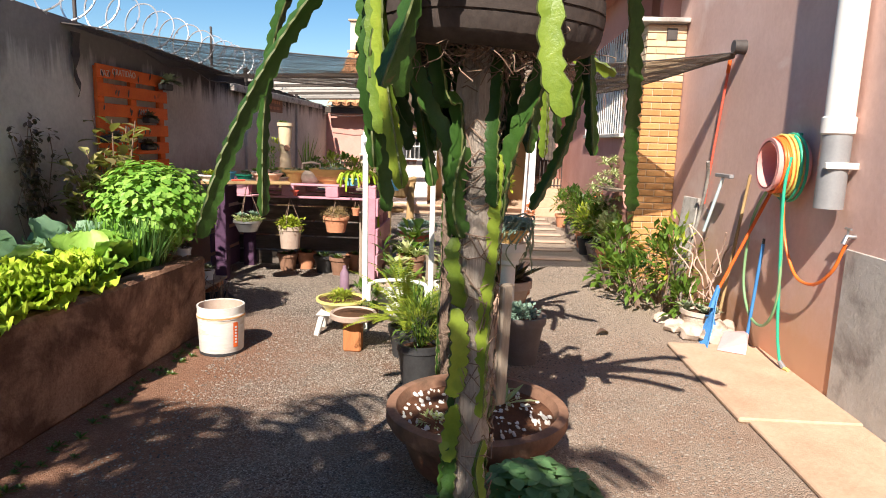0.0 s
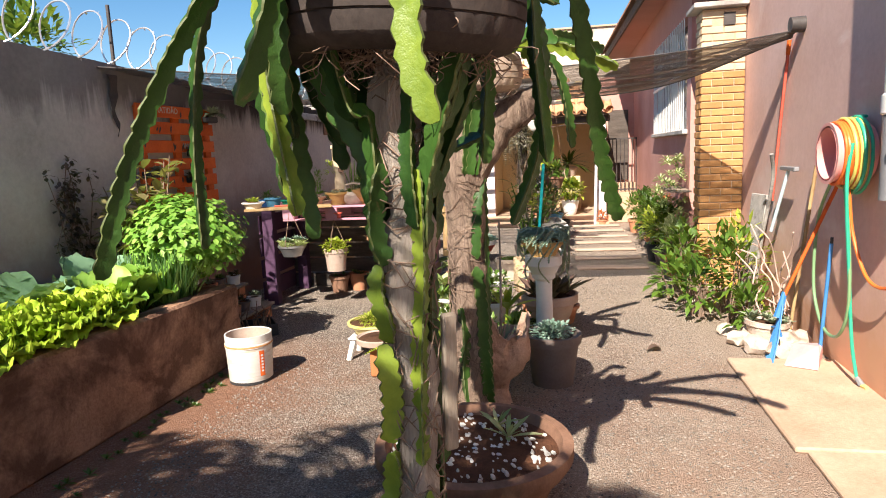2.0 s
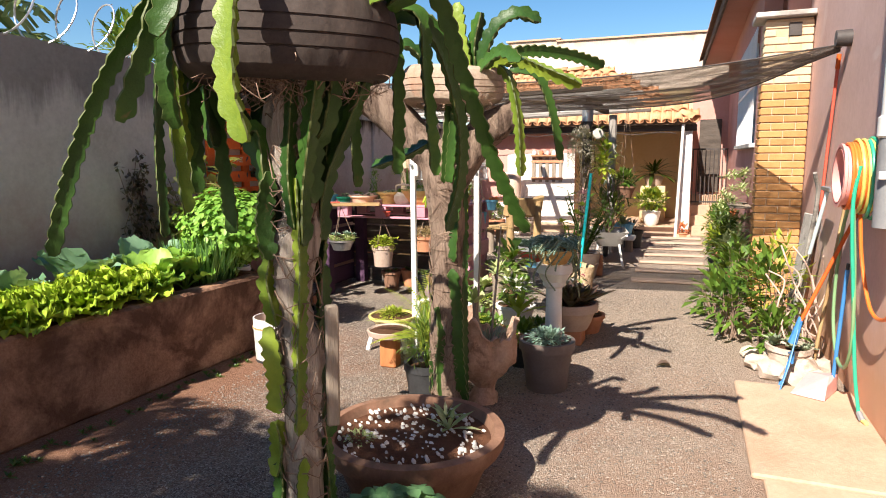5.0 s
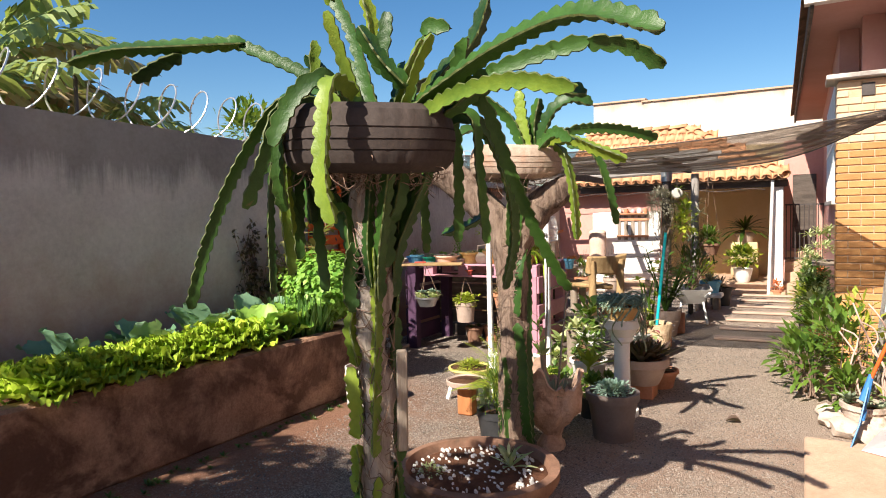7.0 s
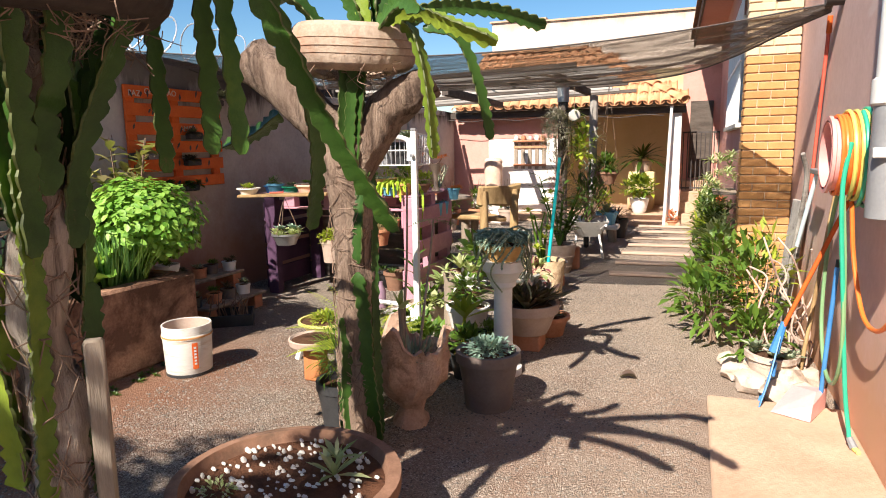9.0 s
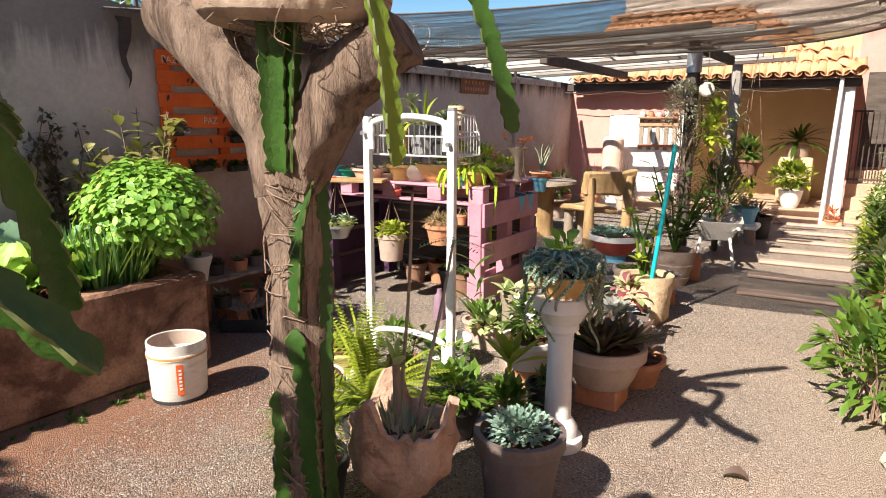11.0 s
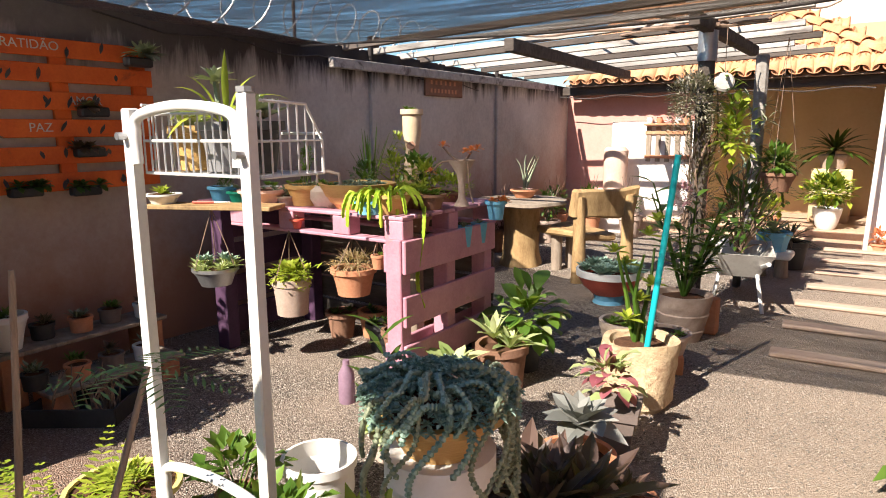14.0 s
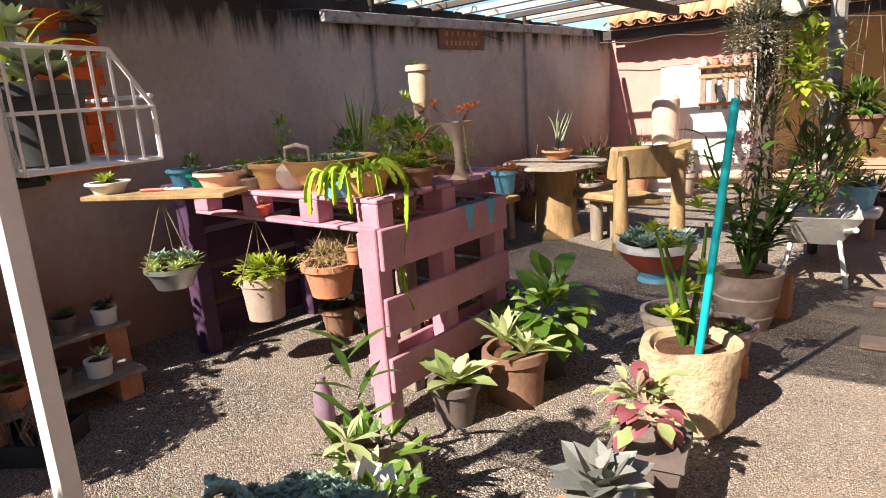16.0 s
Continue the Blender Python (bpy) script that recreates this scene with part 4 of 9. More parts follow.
    arm(0.036, 1, (0.36, 2.1, 2.0), (0.44, 2.1, 2.18), (0.5, 2.12, 2.3))
    arm(0.036, 1, (0.3, 1.95, 2.0), (0.16, 1.9, 2.15), (0.15, 1.9, 2.3))
    arm(0.055, 0, (0.34, 1.95, 2.0), (0.28, 1.8, 2.12), (0.2, 1.72, 2.05), (0.14, 1.66, 1.88))
    arm(0.055, 0, (0.5, 2.0, 2.1), (0.42, 1.95, 2.2), (0.36, 1.9, 2.32))
    arm(0.046, 0, (0.55, 2.1, 2.02), (0.68, 2.06, 2.15), (0.75, 2.0, 2.24))
    for k in range(9):
        a = rng.uniform(0, 6.28)
        arm(rng.uniform(0.03, 0.045), k % 3 == 0, (0.34 + 0.1 * math.cos(a), 2.08 + 0.1 * math.sin(a), 1.98), (0.34 + 0.2 * math.cos(a), 2.08 + 0.2 * math.sin(a), 2.16), (0.34 + 0.3 * math.cos(a), 2.08 + 0.3 * math.sin(a), rng.uniform(2.15, 2.36)))
    # arms hanging over the tyre
    arm(0.05, 1, (0.36, 1.86, 2.06), (0.40, 1.68, 2.08), (0.41, 1.62, 1.90), (0.42, 1.60, 1.72), (0.46, 1.60, 1.60))
    arm(0.045, 0, (0.2, 1.9, 2.06), (0.11, 1.74, 2.02), (0.08, 1.68, 1.85), (0.02, 1.64, 1.66))
    arm(0.042, 0, (0.15, 2.0, 2.06), (-0.05, 1.93, 2.1), (-0.25, 1.88, 1.86), (-0.42, 1.85, 1.55), (-0.53, 1.83, 1.24))
    arm(0.034, 0, (0.15, 2.12, 2.06), (-0.12, 2.18, 2.18), (-0.38, 2.24, 2.0), (-0.48, 2.28, 1.65), (-0.5, 2.3, 1.25))
    arm(0.044, 0, (0.5, 2.2, 2.02), (0.70, 2.2, 2.06), (0.77, 2.32, 1.8), (0.82, 2.5, 1.53), (0.89, 2.69, 1.28))
    arm(0.042, 0, (0.45, 2.25, 2.0), (0.60, 2.40, 2.0), (0.64, 2.6, 1.75), (0.6, 2.75, 1.5), (0.5, 2.86, 1.25))
    arm(0.04, 0, (0.44, 2.80, 1.62), (0.3, 2.88, 1.57), (0.12, 2.92, 1.52))
    arm(0.05, 0, (0.05, 2.1, 2.05), (-0.08, 2.1, 2.0), (-0.1, 2.12, 1.8), (-0.06, 2.1, 1.6))
    arm(0.046, 0, (0.0, 2.0, 2.0), (-0.06, 1.96, 1.85), (-0.07, 1.96, 1.7), (-0.05, 1.98, 1.56))
    for k, (a, drop) in enumerate(((2.6, 0.5), (3.0, 0.7), (2.2, 0.5), (1.2, 0.5), (3.5, 0.45), (4.0, 0.35), (2.4, 0.62), (2.8, 0.42), (3.25, 0.55), (3.7, 0.6), (1.7, 0.55), (0.7, 0.5))):
        x, y = 0.32 + 0.37 * math.cos(a), 2.08 + 0.37 * math.sin(a)
        arm(rng.uniform(0.032, 0.045), k % 5 == 4, (0.32 + 0.18 * math.cos(a), 2.08 + 0.18 * math.sin(a), 2.02), (x, y, 2.03), (x + 0.03 * math.cos(a), y + 0.03 * math.sin(a), 1.8), (x + rng.uniform(-.06, .06), y + rng.uniform(-.06, .06), 2.0 - drop))
    # jointed stems climbing the post
    def climber(a, r, joints):
        for z0, z1, w, young in joints:
            arm(w, young, *[(0.265 + (r + 0.012 * math.sin(j * 1.5 + z0 * 5)) * math.cos(a + 0.16 * math.sin(j * 1.4 + z0 * 7)), 2.08 + (r + 0.012 * math.sin(j * 1.5 + z0 * 5)) * math.sin(a + 0.16 * math.sin(j * 1.4 + z0 * 7)), z0 + (z1 - z0) * j / 3) for j in range(4)], notch=0.04)
    climber(4.05, 0.09, ((0.02, 0.30, 0.042, 0), (0.28, 0.55, 0.040, 0), (0.50, 0.70, 0.050, 1), (0.72, 1.02, 0.052, 1), (1.02, 1.24, 0.044, 1), (1.24, 1.52, 0.048, 0)))
    climber(5.30, 0.082, ((0.0, 0.30, 0.036, 1), (0.32, 0.58, 0.032, 1), (0.66, 1.50, 0.040, 1), (1.34, 1.82, 0.038, 0)))
    climber(0.95, 0.09, ((0.0, 0.6, 0.040, 0), (0.6, 1.2, 0.042, 0), (1.15, 1.82, 0.042, 0)))
    climber(2.3, 0.09, ((0.1, 0.9, 0.038, 0), (0.9, 1.82, 0.040, 0)))
    # stems fanning from the post to the tyre
    for k in range(9):
        a = -0.75 + k * 4.64 / 8 + rng.uniform(-.1, .1)
        z0, r1 = rng.uniform(1.22, 1.5), rng.uniform(0.14, 0.26)
        arm(rng.uniform(0.038, 0.05), 0, (0.265 + 0.085 * math.cos(a), 2.08 + 0.085 * math.sin(a), z0), (0.265 + 0.10 * math.cos(a), 2.08 + 0.10 * math.sin(a), z0 + 0.17), (0.27 + (0.5 * r1 + 0.05) * math.cos(a), 2.08 + (0.5 * r1 + 0.05) * math.sin(a), 1.66), (0.275 + r1 * math.cos(a), 2.08 + r1 * math.sin(a), 1.84))


def build_cactus_two():
    c = thing("climbing_cactus", (0, 0, 0), "climbing cactus on a forked tree trunk under a pale tyre", "cactus", "climbing cacti on posts")
    rng = random.Random(23)
    def limb(name, ctrl, rads):
        n = 8 * (len(ctrl) - 1)
        b = tube(curve_pts(ctrl, 8), [rads[0] + (rads[1] - rads[0]) * i / n for i in range(n + 1)], 26)
        for v in b.verts:
            q = Vector((v.co.x * 11, v.co.y * 11, v.co.z * 3))
            v.co += (Vector((v.co.x - 0.17, v.co.y - 3.73, 0)).normalized() if v.co.z < 1.6 else Vector((0, -0.6, 0.6))) * (0.030 * noise.noise(q) + 0.016 * noise.noise(q * 2.7))
        part(name, b, BARK, c, "forked grey tree trunk" if name == "trunk" else "")
    limb("trunk", [(0.185, 3.72, 0), (0.172, 3.725, 0.35), (0.17, 3.726, 0.8), (0.17, 3.735, 1.25), (0.18, 3.74, 1.66)], (0.085, 0.108))
    limb("limb", [(0.16, 3.73, 1.36), (0.10, 3.72, 1.55), (-0.06, 3.70, 1.72), (-0.18, 3.69, 1.83), (-0.30, 3.67, 1.93)], (0.098, 0.108))
    limb("limb", [(0.19, 3.73, 1.40), (0.29, 3.73, 1.58), (0.40, 3.74, 1.70), (0.49, 3.75, 1.76), (0.57, 3.77, 1.81)], (0.10, 0.078))
    bm = bmesh.new()
    wraps(bm, 0.171, 3.727, 0.096, 0.1, 1.5, 90, rng)
    root_mass(bm, 0.26, 3.72, 1.83, 0.22, 110, rng)
    part("aerial_root_tangle", bm, DRYTWIG, c, "tangled dry aerial roots")

    def arm(w, young, *ctrl):
        bm = bmesh.new()
        cactus_arm(bm, ctrl, w, rng)
        part("stem", bm, CACTUSYOUNG if young else CACTUS, c).data.materials.append(CACTUSRIM)
    arm(0.05, 0, (0.3, 3.7, 1.95), (0.2, 3.68, 2.2), (0.03, 3.6, 2.36))
    arm(0.05, 1, (0.32, 3.7, 1.95), (0.27, 3.7, 2.2), (0.25, 3.7, 2.38))
    arm(0.05, 0, (0.35, 3.75, 1.95), (0.34, 3.72, 2.15), (0.38, 3.7, 2.32))
    arm(0.046, 0, (0.35, 3.8, 2.0), (0.5, 3.95, 2.14), (0.72, 4.2, 2.16), (0.93, 4.45, 2.11))
    arm(0.05, 0, (0.35, 3.72, 2.0), (0.45, 3.7, 2.22), (0.57, 3.72, 2.3), (0.68, 3.8, 2.27))
    arm(0.046, 1, (0.42, 3.65, 2.05), (0.6, 3.58, 2.05), (0.79, 3.5, 1.97), (0.95, 3.5, 1.9))
    arm(0.044, 0, (0.4, 3.6, 2.0), (0.55, 3.5, 2.08), (0.68, 3.4, 2.02))
    arm(0.036, 1, (0.5, 3.62, 2.03), (0.57, 3.6, 1.95), (0.61, 3.62, 1.75), (0.62, 3.66, 1.46))
    arm(0.036, 0, (0.5, 3.85, 2.04), (0.64, 3.92, 2.0), (0.71, 4.0, 1.8), (0.74, 4.1, 1.54))
    arm(0.04, 0, (0.15, 3.6, 2.0), (0.05, 3.5, 2.14), (-0.05, 3.4, 2.1))
    arm(0.04, 0, (0.25, 3.85, 2.0), (0.2, 3.98, 2.2), (0.1, 4.05, 2.3))
    # stems winding across the face of the trunk
    def wind(w, young, a0, a1, z0, z1, r=0.102):
        arm(w, young, *[(0.171 + r * math.cos(a0 + (a1 - a0) * j / 4 + 0.1 * math.sin(j * 2)), 3.728 + r * math.sin(a0 + (a1 - a0) * j / 4 + 0.1 * math.sin(j * 2)), z0 + (z1 - z0) * j / 4) for j in range(5)])
    wind(0.036, 0, 6.1, 5.35, 1.55, 0.98)
    wind(0.044, 0, 5.35, 6.2, 0.94, 0.05)
    wind(0.030, 0, 6.3, 6.4, 1.5, 0.1)
    wind(0.036, 0, 4.5, 4.75, 0.72, 0.05)
    wind(0.034, 0, 1.2, 1.6, 0.0, 1.7)
    wind(0.034, 0, 2.9, 2.6, 0.1, 1.5)
    for k in range(3):
        a = 4.75 + k * 0.28
        arm(0.034, 0, (0.19 + 0.10 * math.cos(a), 3.73 + 0.10 * math.sin(a), 1.42), (0.21 + 0.13 * math.cos(a), 3.73 + 0.13 * math.sin(a), 1.64), (0.24 + 0.16 * math.cos(a), 3.73 + 0.16 * math.sin(a), 1.88))


build_cactus_one()
build_cactus_two()


# ---- potted plants ----
def potted(at, label, pot_mat, prof, parts, category="potted plant", group="", turn=0.0, seg=24, wobble=0.0, soil_r=None, soil_z=None, pot_label=""):
    """A pot with soil and its plant; parts: (name, material, builder(bm, rng))."""
    t = thing("potted_plant", at, label, category, group, turn)
    rng = random.Random(int(abs(at[0]) * 977 + abs(at[1]) * 131 + abs(at[2]) * 17))
    pot = part("pot", lathe(prof, seg, wobble=wobble, seed=int(at[1] * 100)), pot_mat, t, pot_label)
    r = soil_r or prof[-2][0] * 0.985
    z = soil_z if soil_z is not None else prof[-1][1] + 0.004
    b = bmesh.new()
    lathe([(0, z + 0.012), (r * 0.5, z + 0.01), (r, z)], 16, wobble=0.03, seed=3, bm=b)
    part("soil", b, POTSOIL, pot)
    for name, m, f in parts:
        b = bmesh.new()
        f(b, rng)
        if b.faces:
            part(name, b, m, t)
        else:
            b.free()
    return t


def crown(z, r, h, n, size, slim=0.5, droop=0.5, dx=0.0, dy=0.0, shell=0.35):
    return lambda bm, rng: (stems(bm, (0, 0, z), (dx, dy, z + h * 0.5), (r, r, h * 0.5), 7, rng), leafy(bm, (dx, dy, z + h * 0.5), (r, r, h * 0.55), n, size, rng, slim, droop, shell))


def rose(z, n, length, width, lift=(0.2, 1.3), droop=0.3, seg=3, fold=0.3, shape=0.45):
    return lambda bm, rng: rosette(bm, (0, 0, z), n, length, width, rng, lift, droop, fold, seg, shape)


def many_rose(z, r, k, n, length, width, lift=(0.3, 1.3)):
    def f(bm, rng):
        for _ in range(k):
            a, q = rng.uniform(0, 6.28), r * math.sqrt(rng.random())
            rosette(bm, (q * math.cos(a), q * math.sin(a), z + rng.uniform(-0.01, 0.02)), n, length * rng.uniform(0.7, 1.2), width, rng, lift, 0.1, 0.4, 2)
    return f


def blades(z, r, n, length, width, spread=0.5, droop=0.5, seg=4):
    def f(bm, rng):
        for _ in range(n):
            a, q = rng.uniform(0, 6.28), r * math.sqrt(rng.random())
            el = rng.uniform(1.5 - spread, 1.5)
            d = (math.cos(a) * math.cos(el), math.sin(a) * math.cos(el), math.sin(el))
            leaf(bm, (q * math.cos(a), q * math.sin(a), z), d, length * rng.uniform(0.6, 1.1), width, droop, 0.3, seg)
    return f


def trail(z, rim, n, drop, bead=0.012):
    return lambda bm, rng: strings(bm, (0, 0, z), rim, n, drop, rng, bead)


def bead_strands(z, rim, n, drop):
    """Fat strands of packed beads, curling over the rim and hanging."""
    def f(bm, rng):
        for _ in range(n):
            a, length = rng.uniform(0, 6.283), drop * rng.uniform(0.3, 1.0) + 0.06
            start, fat = rim * math.sqrt(rng.random()) , rng.uniform(0.0065, 0.0095)
            top = z + 0.07 * (1 - (start / rim) ** 2) + rng.uniform(0, 0.03)
            pts, rads = [], []
            m = int(length / 0.0055)
            for k in range(m + 1):
                t = 0.0055 * k
                out = start + (rim * 1.1 - start) * min(1.0, t / 0.10)
                fall = max(0.0, t - max(0.03, rim * 1.1 - start))
                pts.append((out * math.cos(a + 0.25 * math.sin(t * 18)), out * math.sin(a + 0.25 * math.sin(t * 18)), top + 0.02 * math.sin(min(1.0, t / 0.08) * 3.14) - fall))
                rads.append(fat * (1.0 if k % 2 else 0.5) * (0.4 if k == m else 1.0))
            tube(pts, rads, 7, bm)
    return f


def sedum_mound(z, r, n):
    def f(bm, rng):
        for k in range(n):
            q, a = r * math.sqrt((k + 0.5) / n), k * 2.4
            rosette(bm, (q * math.cos(a), q * math.sin(a), z + 0.03 - 0.06 * (q / r) ** 2 + rng.uniform(-.015, .025)), 14, 0.022, 0.0125, rng, (-0.5, 1.4), 0.0, 0.6, 2)
    return f


def mound(z, r, h, n, size):
    return lambda bm, rng: beads_mound(bm, (0, 0, z), (r, r, h), n, size, rng)


def twigs(z, n, h, spread, r=0.006):
    def f(bm, rng):
        for _ in range(n):
            p = Vector((rng.uniform(-.04, .04), rng.uniform(-.04, .04), z))
            pts = [p.copy()]
            d = Vector((rng.uniform(-spread, spread), rng.uniform(-spread, spread), 1))
            for _ in range(4):
                d += Vector((rng.uniform(-.3, .3), rng.uniform(-.3, .3), 0))
                p = p + d.normalized() * h / 4
                pts.append(p.copy())
            tube(pts, [r, r, r * 0.8, r * 0.6, r * 0.4], 5, bm)
    return f


def fern(z, n, length, rise=0.9):
    def f(bm, rng):
        for i in range(n):
            a = i * 2.4 + rng.uniform(-.2, .2)
            el = rng.uniform(0.5, 1.3) * rise
            d = Vector((math.cos(a) * math.cos(el), math.sin(a) * math.cos(el), math.sin(el)))
            p, ln = Vector((0, 0, z)), length * rng.uniform(0.7, 1.1)
            k = 30
            for j in range(k):
                p = p + d * (ln / k)
                d = (d + Vector((0, 0, -0.042))).normalized()
                s = d.cross(Vector((0, 0, 1))).normalized()
                w = 0.062 * math.sin(math.pi * (j + 2) / (k + 3))
                for sg in (-1, 1):
                    leaf(bm, p, s * sg + d * 0.35, w, 0.016, 0.3, 0.1, 2)
    return f


P = pot_profile


# big shallow bowl and pots by the cacti
def build_big_bowl():
    t = thing("planter_bowl", (0.30, 2.93, 0), "wide brown terracotta bowl with gravelly soil and young plants", "planter")
    prof = [(0, 0), (0.26, 0), (0.30, 0.04), (0.36, 0.20), (0.365, 0.21), (0.40, 0.22), (0.425, 0.26), (0.425, 0.31), (0.38, 0.315), (0.36, 0.26), (0, 0.26)]
    part("bowl", lathe(prof, 48, wobble=0.004), DARKTERRA, t)
    part("soil", lathe([(0, 0.282), (0.2, 0.278), (0.365, 0.268)], 24, wobble=0.01), SOIL, t)
    rng = random.Random(5)
    bm = bmesh.new()
    for _ in range(190):
        a, r, s = rng.uniform(0, 6.28), 0.35 * math.sqrt(rng.random()), rng.uniform(0.005, 0.016)
        bmesh.ops.create_icosphere(bm, subdivisions=1, radius=s, matrix=Matrix.Translation((r * math.cos(a), r * math.sin(a), 0.28)) @ pose(0, 0, 0, rng.uniform(0, 90), rng.uniform(0, 90), 0) @ Matrix.Diagonal((1.2, 0.8, 0.5, 1)))
    part("chip_layer", bm, PERLITE, t, "white stone chips", False)
    bm = bmesh.new()
    leafy(bm, (-0.2, -0.15, 0.29), (0.08, 0.06, 0.03), 70, 0.025, rng)
    rosette(bm, (0.14, 0.1, 0.28), 14, 0.16, 0.03, rng, (0.3, 1.3))
    rosette(bm, (0.08, 0.22, 0.28), 9, 0.13, 0.03, rng, (0.4, 1.3))
    part("foliage", bm, PALELEAF, t)


build_big_bowl()


def build_trough():
    t = thing("planter_trough", (0.34, 2.28, 0), "terracotta trough overflowing with strawberry-like green leaves", "planter", turn=22)
    b = boxed(-0.34, -0.11, 0, 0.34, 0.11, 0.17, bevel=0.012)
    part("trough", b, TERRACOTTA, t, smooth=False)
    part("rim", box(boxed(-0.36, -0.13, 0.145, 0.36, -0.105, 0.18, bevel=0.006), -0.36, 0.105, 0.145, 0.36, 0.13, 0.18, bevel=0.006), TERRACOTTA, t, smooth=False)
    rng = random.Random(8)
    bm, st = bmesh.new(), bmesh.new()
    trifoliate(bm, st, (0.16, -0.05, 0.19), (0.27, 0.19, 0.14), 95, 0.06, rng)
    trifoliate(bm, st, (-0.18, -0.10, 0.15), (0.22, 0.17, 0.12), 60, 0.06, rng)
    part("foliage", bm, STRAWBERRY, t)
    part("branching_stem", st, MIDLEAF, t)


def trifoliate(bm, st, at, radii, n, size, rng):
    """Round toothless leaflets in threes on thin stalks over a low mound."""
    at = Vector(at)
    for _ in range(n):
        a, k = rng.uniform(0, 6.283), math.sqrt(rng.random())
        p = at + Vector((radii[0] * k * math.cos(a), radii[1] * k * math.sin(a), radii[2] * (math.sqrt(max(0, 1 - k * k)) + rng.uniform(-.35, .1))))
        tube([Vector((at.x + 0.5 * (p.x - at.x), at.y + 0.5 * (p.y - at.y), max(0.01, at.z - radii[2]))), p], [0.003, 0.0018], 4, st)
        up = Vector((0.5 * math.cos(a) * k, 0.5 * math.sin(a) * k, 1)).normalized()
        b = rng.uniform(0, 6.283)
        for j in range(3):
            c = b + j * 2.094 + rng.uniform(-.15, .15)
            d = Vector((math.cos(c), math.sin(c), rng.uniform(-.1, .25)))
            d = (d - up * d.dot(up) * 0.8).normalized()
            s = size * rng.uniform(0.75, 1.2)
            leaf(bm, p, d, s, s * 0.92, 0.45, 0.18, 4, 0.5)


build_trough()
for x, y in ((0.05, 2.0), (0.24, 1.86), (0.52, 1.92)):
    g = thing("strawberry_plant", (x, y, 0), "low leafy green plant round the cactus post", "plant", "plants round the cactus post")
    bm, st = bmesh.new(), bmesh.new()
    trifoliate(bm, st, (0, 0, 0.10), (0.19, 0.15, 0.12), 46, 0.07, random.Random(int(x * 100)))
    part("leaves", bm, STRAWBERRY, g)
    part("branching_stem", st, MIDLEAF, g)

STALK_BARE = ((-0.06, 0.09, 0.34), (-0.09, 0.13, 0.55), (-0.085, 0.17, 0.9), (-0.09, 0.205, 1.29))
STALK_TUFTED = ((0.02, 0.06, 0.34), (0.02, 0.15, 0.6), (0.01, 0.27, 0.85), (0.0, 0.37, 1.09))
urn = potted((0.27, 4.14, 0.0), "jagged cast-stone urn planter with grey succulents and dry stems", surface("pinkish_cast_stone", (0.34, 0.20, 0.14), (0.64, 0.45, 0.34), 9, 50, 0.95, 0.02, spot=(0.20, 0.12, 0.085), spot_scale=7, spot_at=0.6),
       [(0, 0.0), (0.10, 0.0), (0.095, 0.03), (0.07, 0.06), (0.06, 0.10), (0.09, 0.15), (0.125, 0.185), (0.155, 0.22), (0.175, 0.26), (0.185, 0.30), (0.19, 0.34), (0.188, 0.38), (0.185, 0.42), (0.195, 0.45), (0.17, 0.455), (0.155, 0.40), (0.14, 0.36), (0, 0.36)],
       [("foliage", GREYGREEN, blades(0.36, 0.11, 60, 0.14, 0.016, 1.0, 0.3)), ("young_leaf", PALELEAF, lambda bm, rng: [leaf(bm, (-0.10, 0.10, 0.60), d, 0.13, 0.055, 0.2, 0.25, 4) for d in ((0.05, 0.1, 1), (0.4, -0.3, 0.5), (-0.3, -0.1, 0.9))])], seg=56, wobble=0.075)
for k, ctrl in enumerate((STALK_BARE, STALK_TUFTED)):
    part("stalk", tube(curve_pts(ctrl, 6), [0.0095 - 0.004 * i / (6 * (len(ctrl) - 1)) for i in range(6 * (len(ctrl) - 1) + 1)], 8), OLDWOOD, urn, "bare grey stalk")
part("stalk", tube(curve_pts([(-0.07, 0.07, 0.34), (-0.09, 0.09, 0.5), (-0.10, 0.10, 0.62)], 5), 0.016, 8), OLDWOOD, urn, "bare grey stalk")
bm = bmesh.new()
tuft = Vector(STALK_TUFTED[-1])
for k in range(7):
    d = Vector((math.cos(k * 0.9 - 1.2), math.sin(k * 0.9 - 1.2), 0.15 - 0.12 * (k % 3))).normalized()
    p = tuft.copy()
    for j in range(9):
        p = p + d * 0.017
        d = (d + Vector((0, 0, -0.05))).normalized()
        side = d.cross(Vector((0, 0, 1))).normalized()
        for sg in (-1, 1):
            leaf(bm, p, side * sg + d * 0.5, 0.045 * math.sin(math.pi * (j + 2) / 12), 0.007, 0.2, 0.1, 2)
part("feathery_tuft", bm, CHIVE, urn)
# ragged rim of peaks and a lumpy rough body
urn_pot = [o for o in urn.children if o.name.startswith("pot")][0].data
top = max(v.co.z for v in urn_pot.vertices)
for v in urn_pot.vertices:
    a = math.atan2(v.co.y, v.co.x)
    lift = max(0.0, (v.co.z - 0.6 * top) / (0.4 * top))
    peak = 0.05 * max(0.0, math.sin(3 * a + 0.6)) + 0.03 * noise.noise(Vector((math.cos(a) * 6, math.sin(a) * 6, 0.4)))
    q = v.co * 16
    v.co += Vector((math.cos(a), math.sin(a), 0)) * (0.028 * noise.noise(q) + 0.014 * noise.noise(q * 2.5)) * min(1.0, v.co.z * 12) + Vector((0, 0, 2.0 * peak * lift))

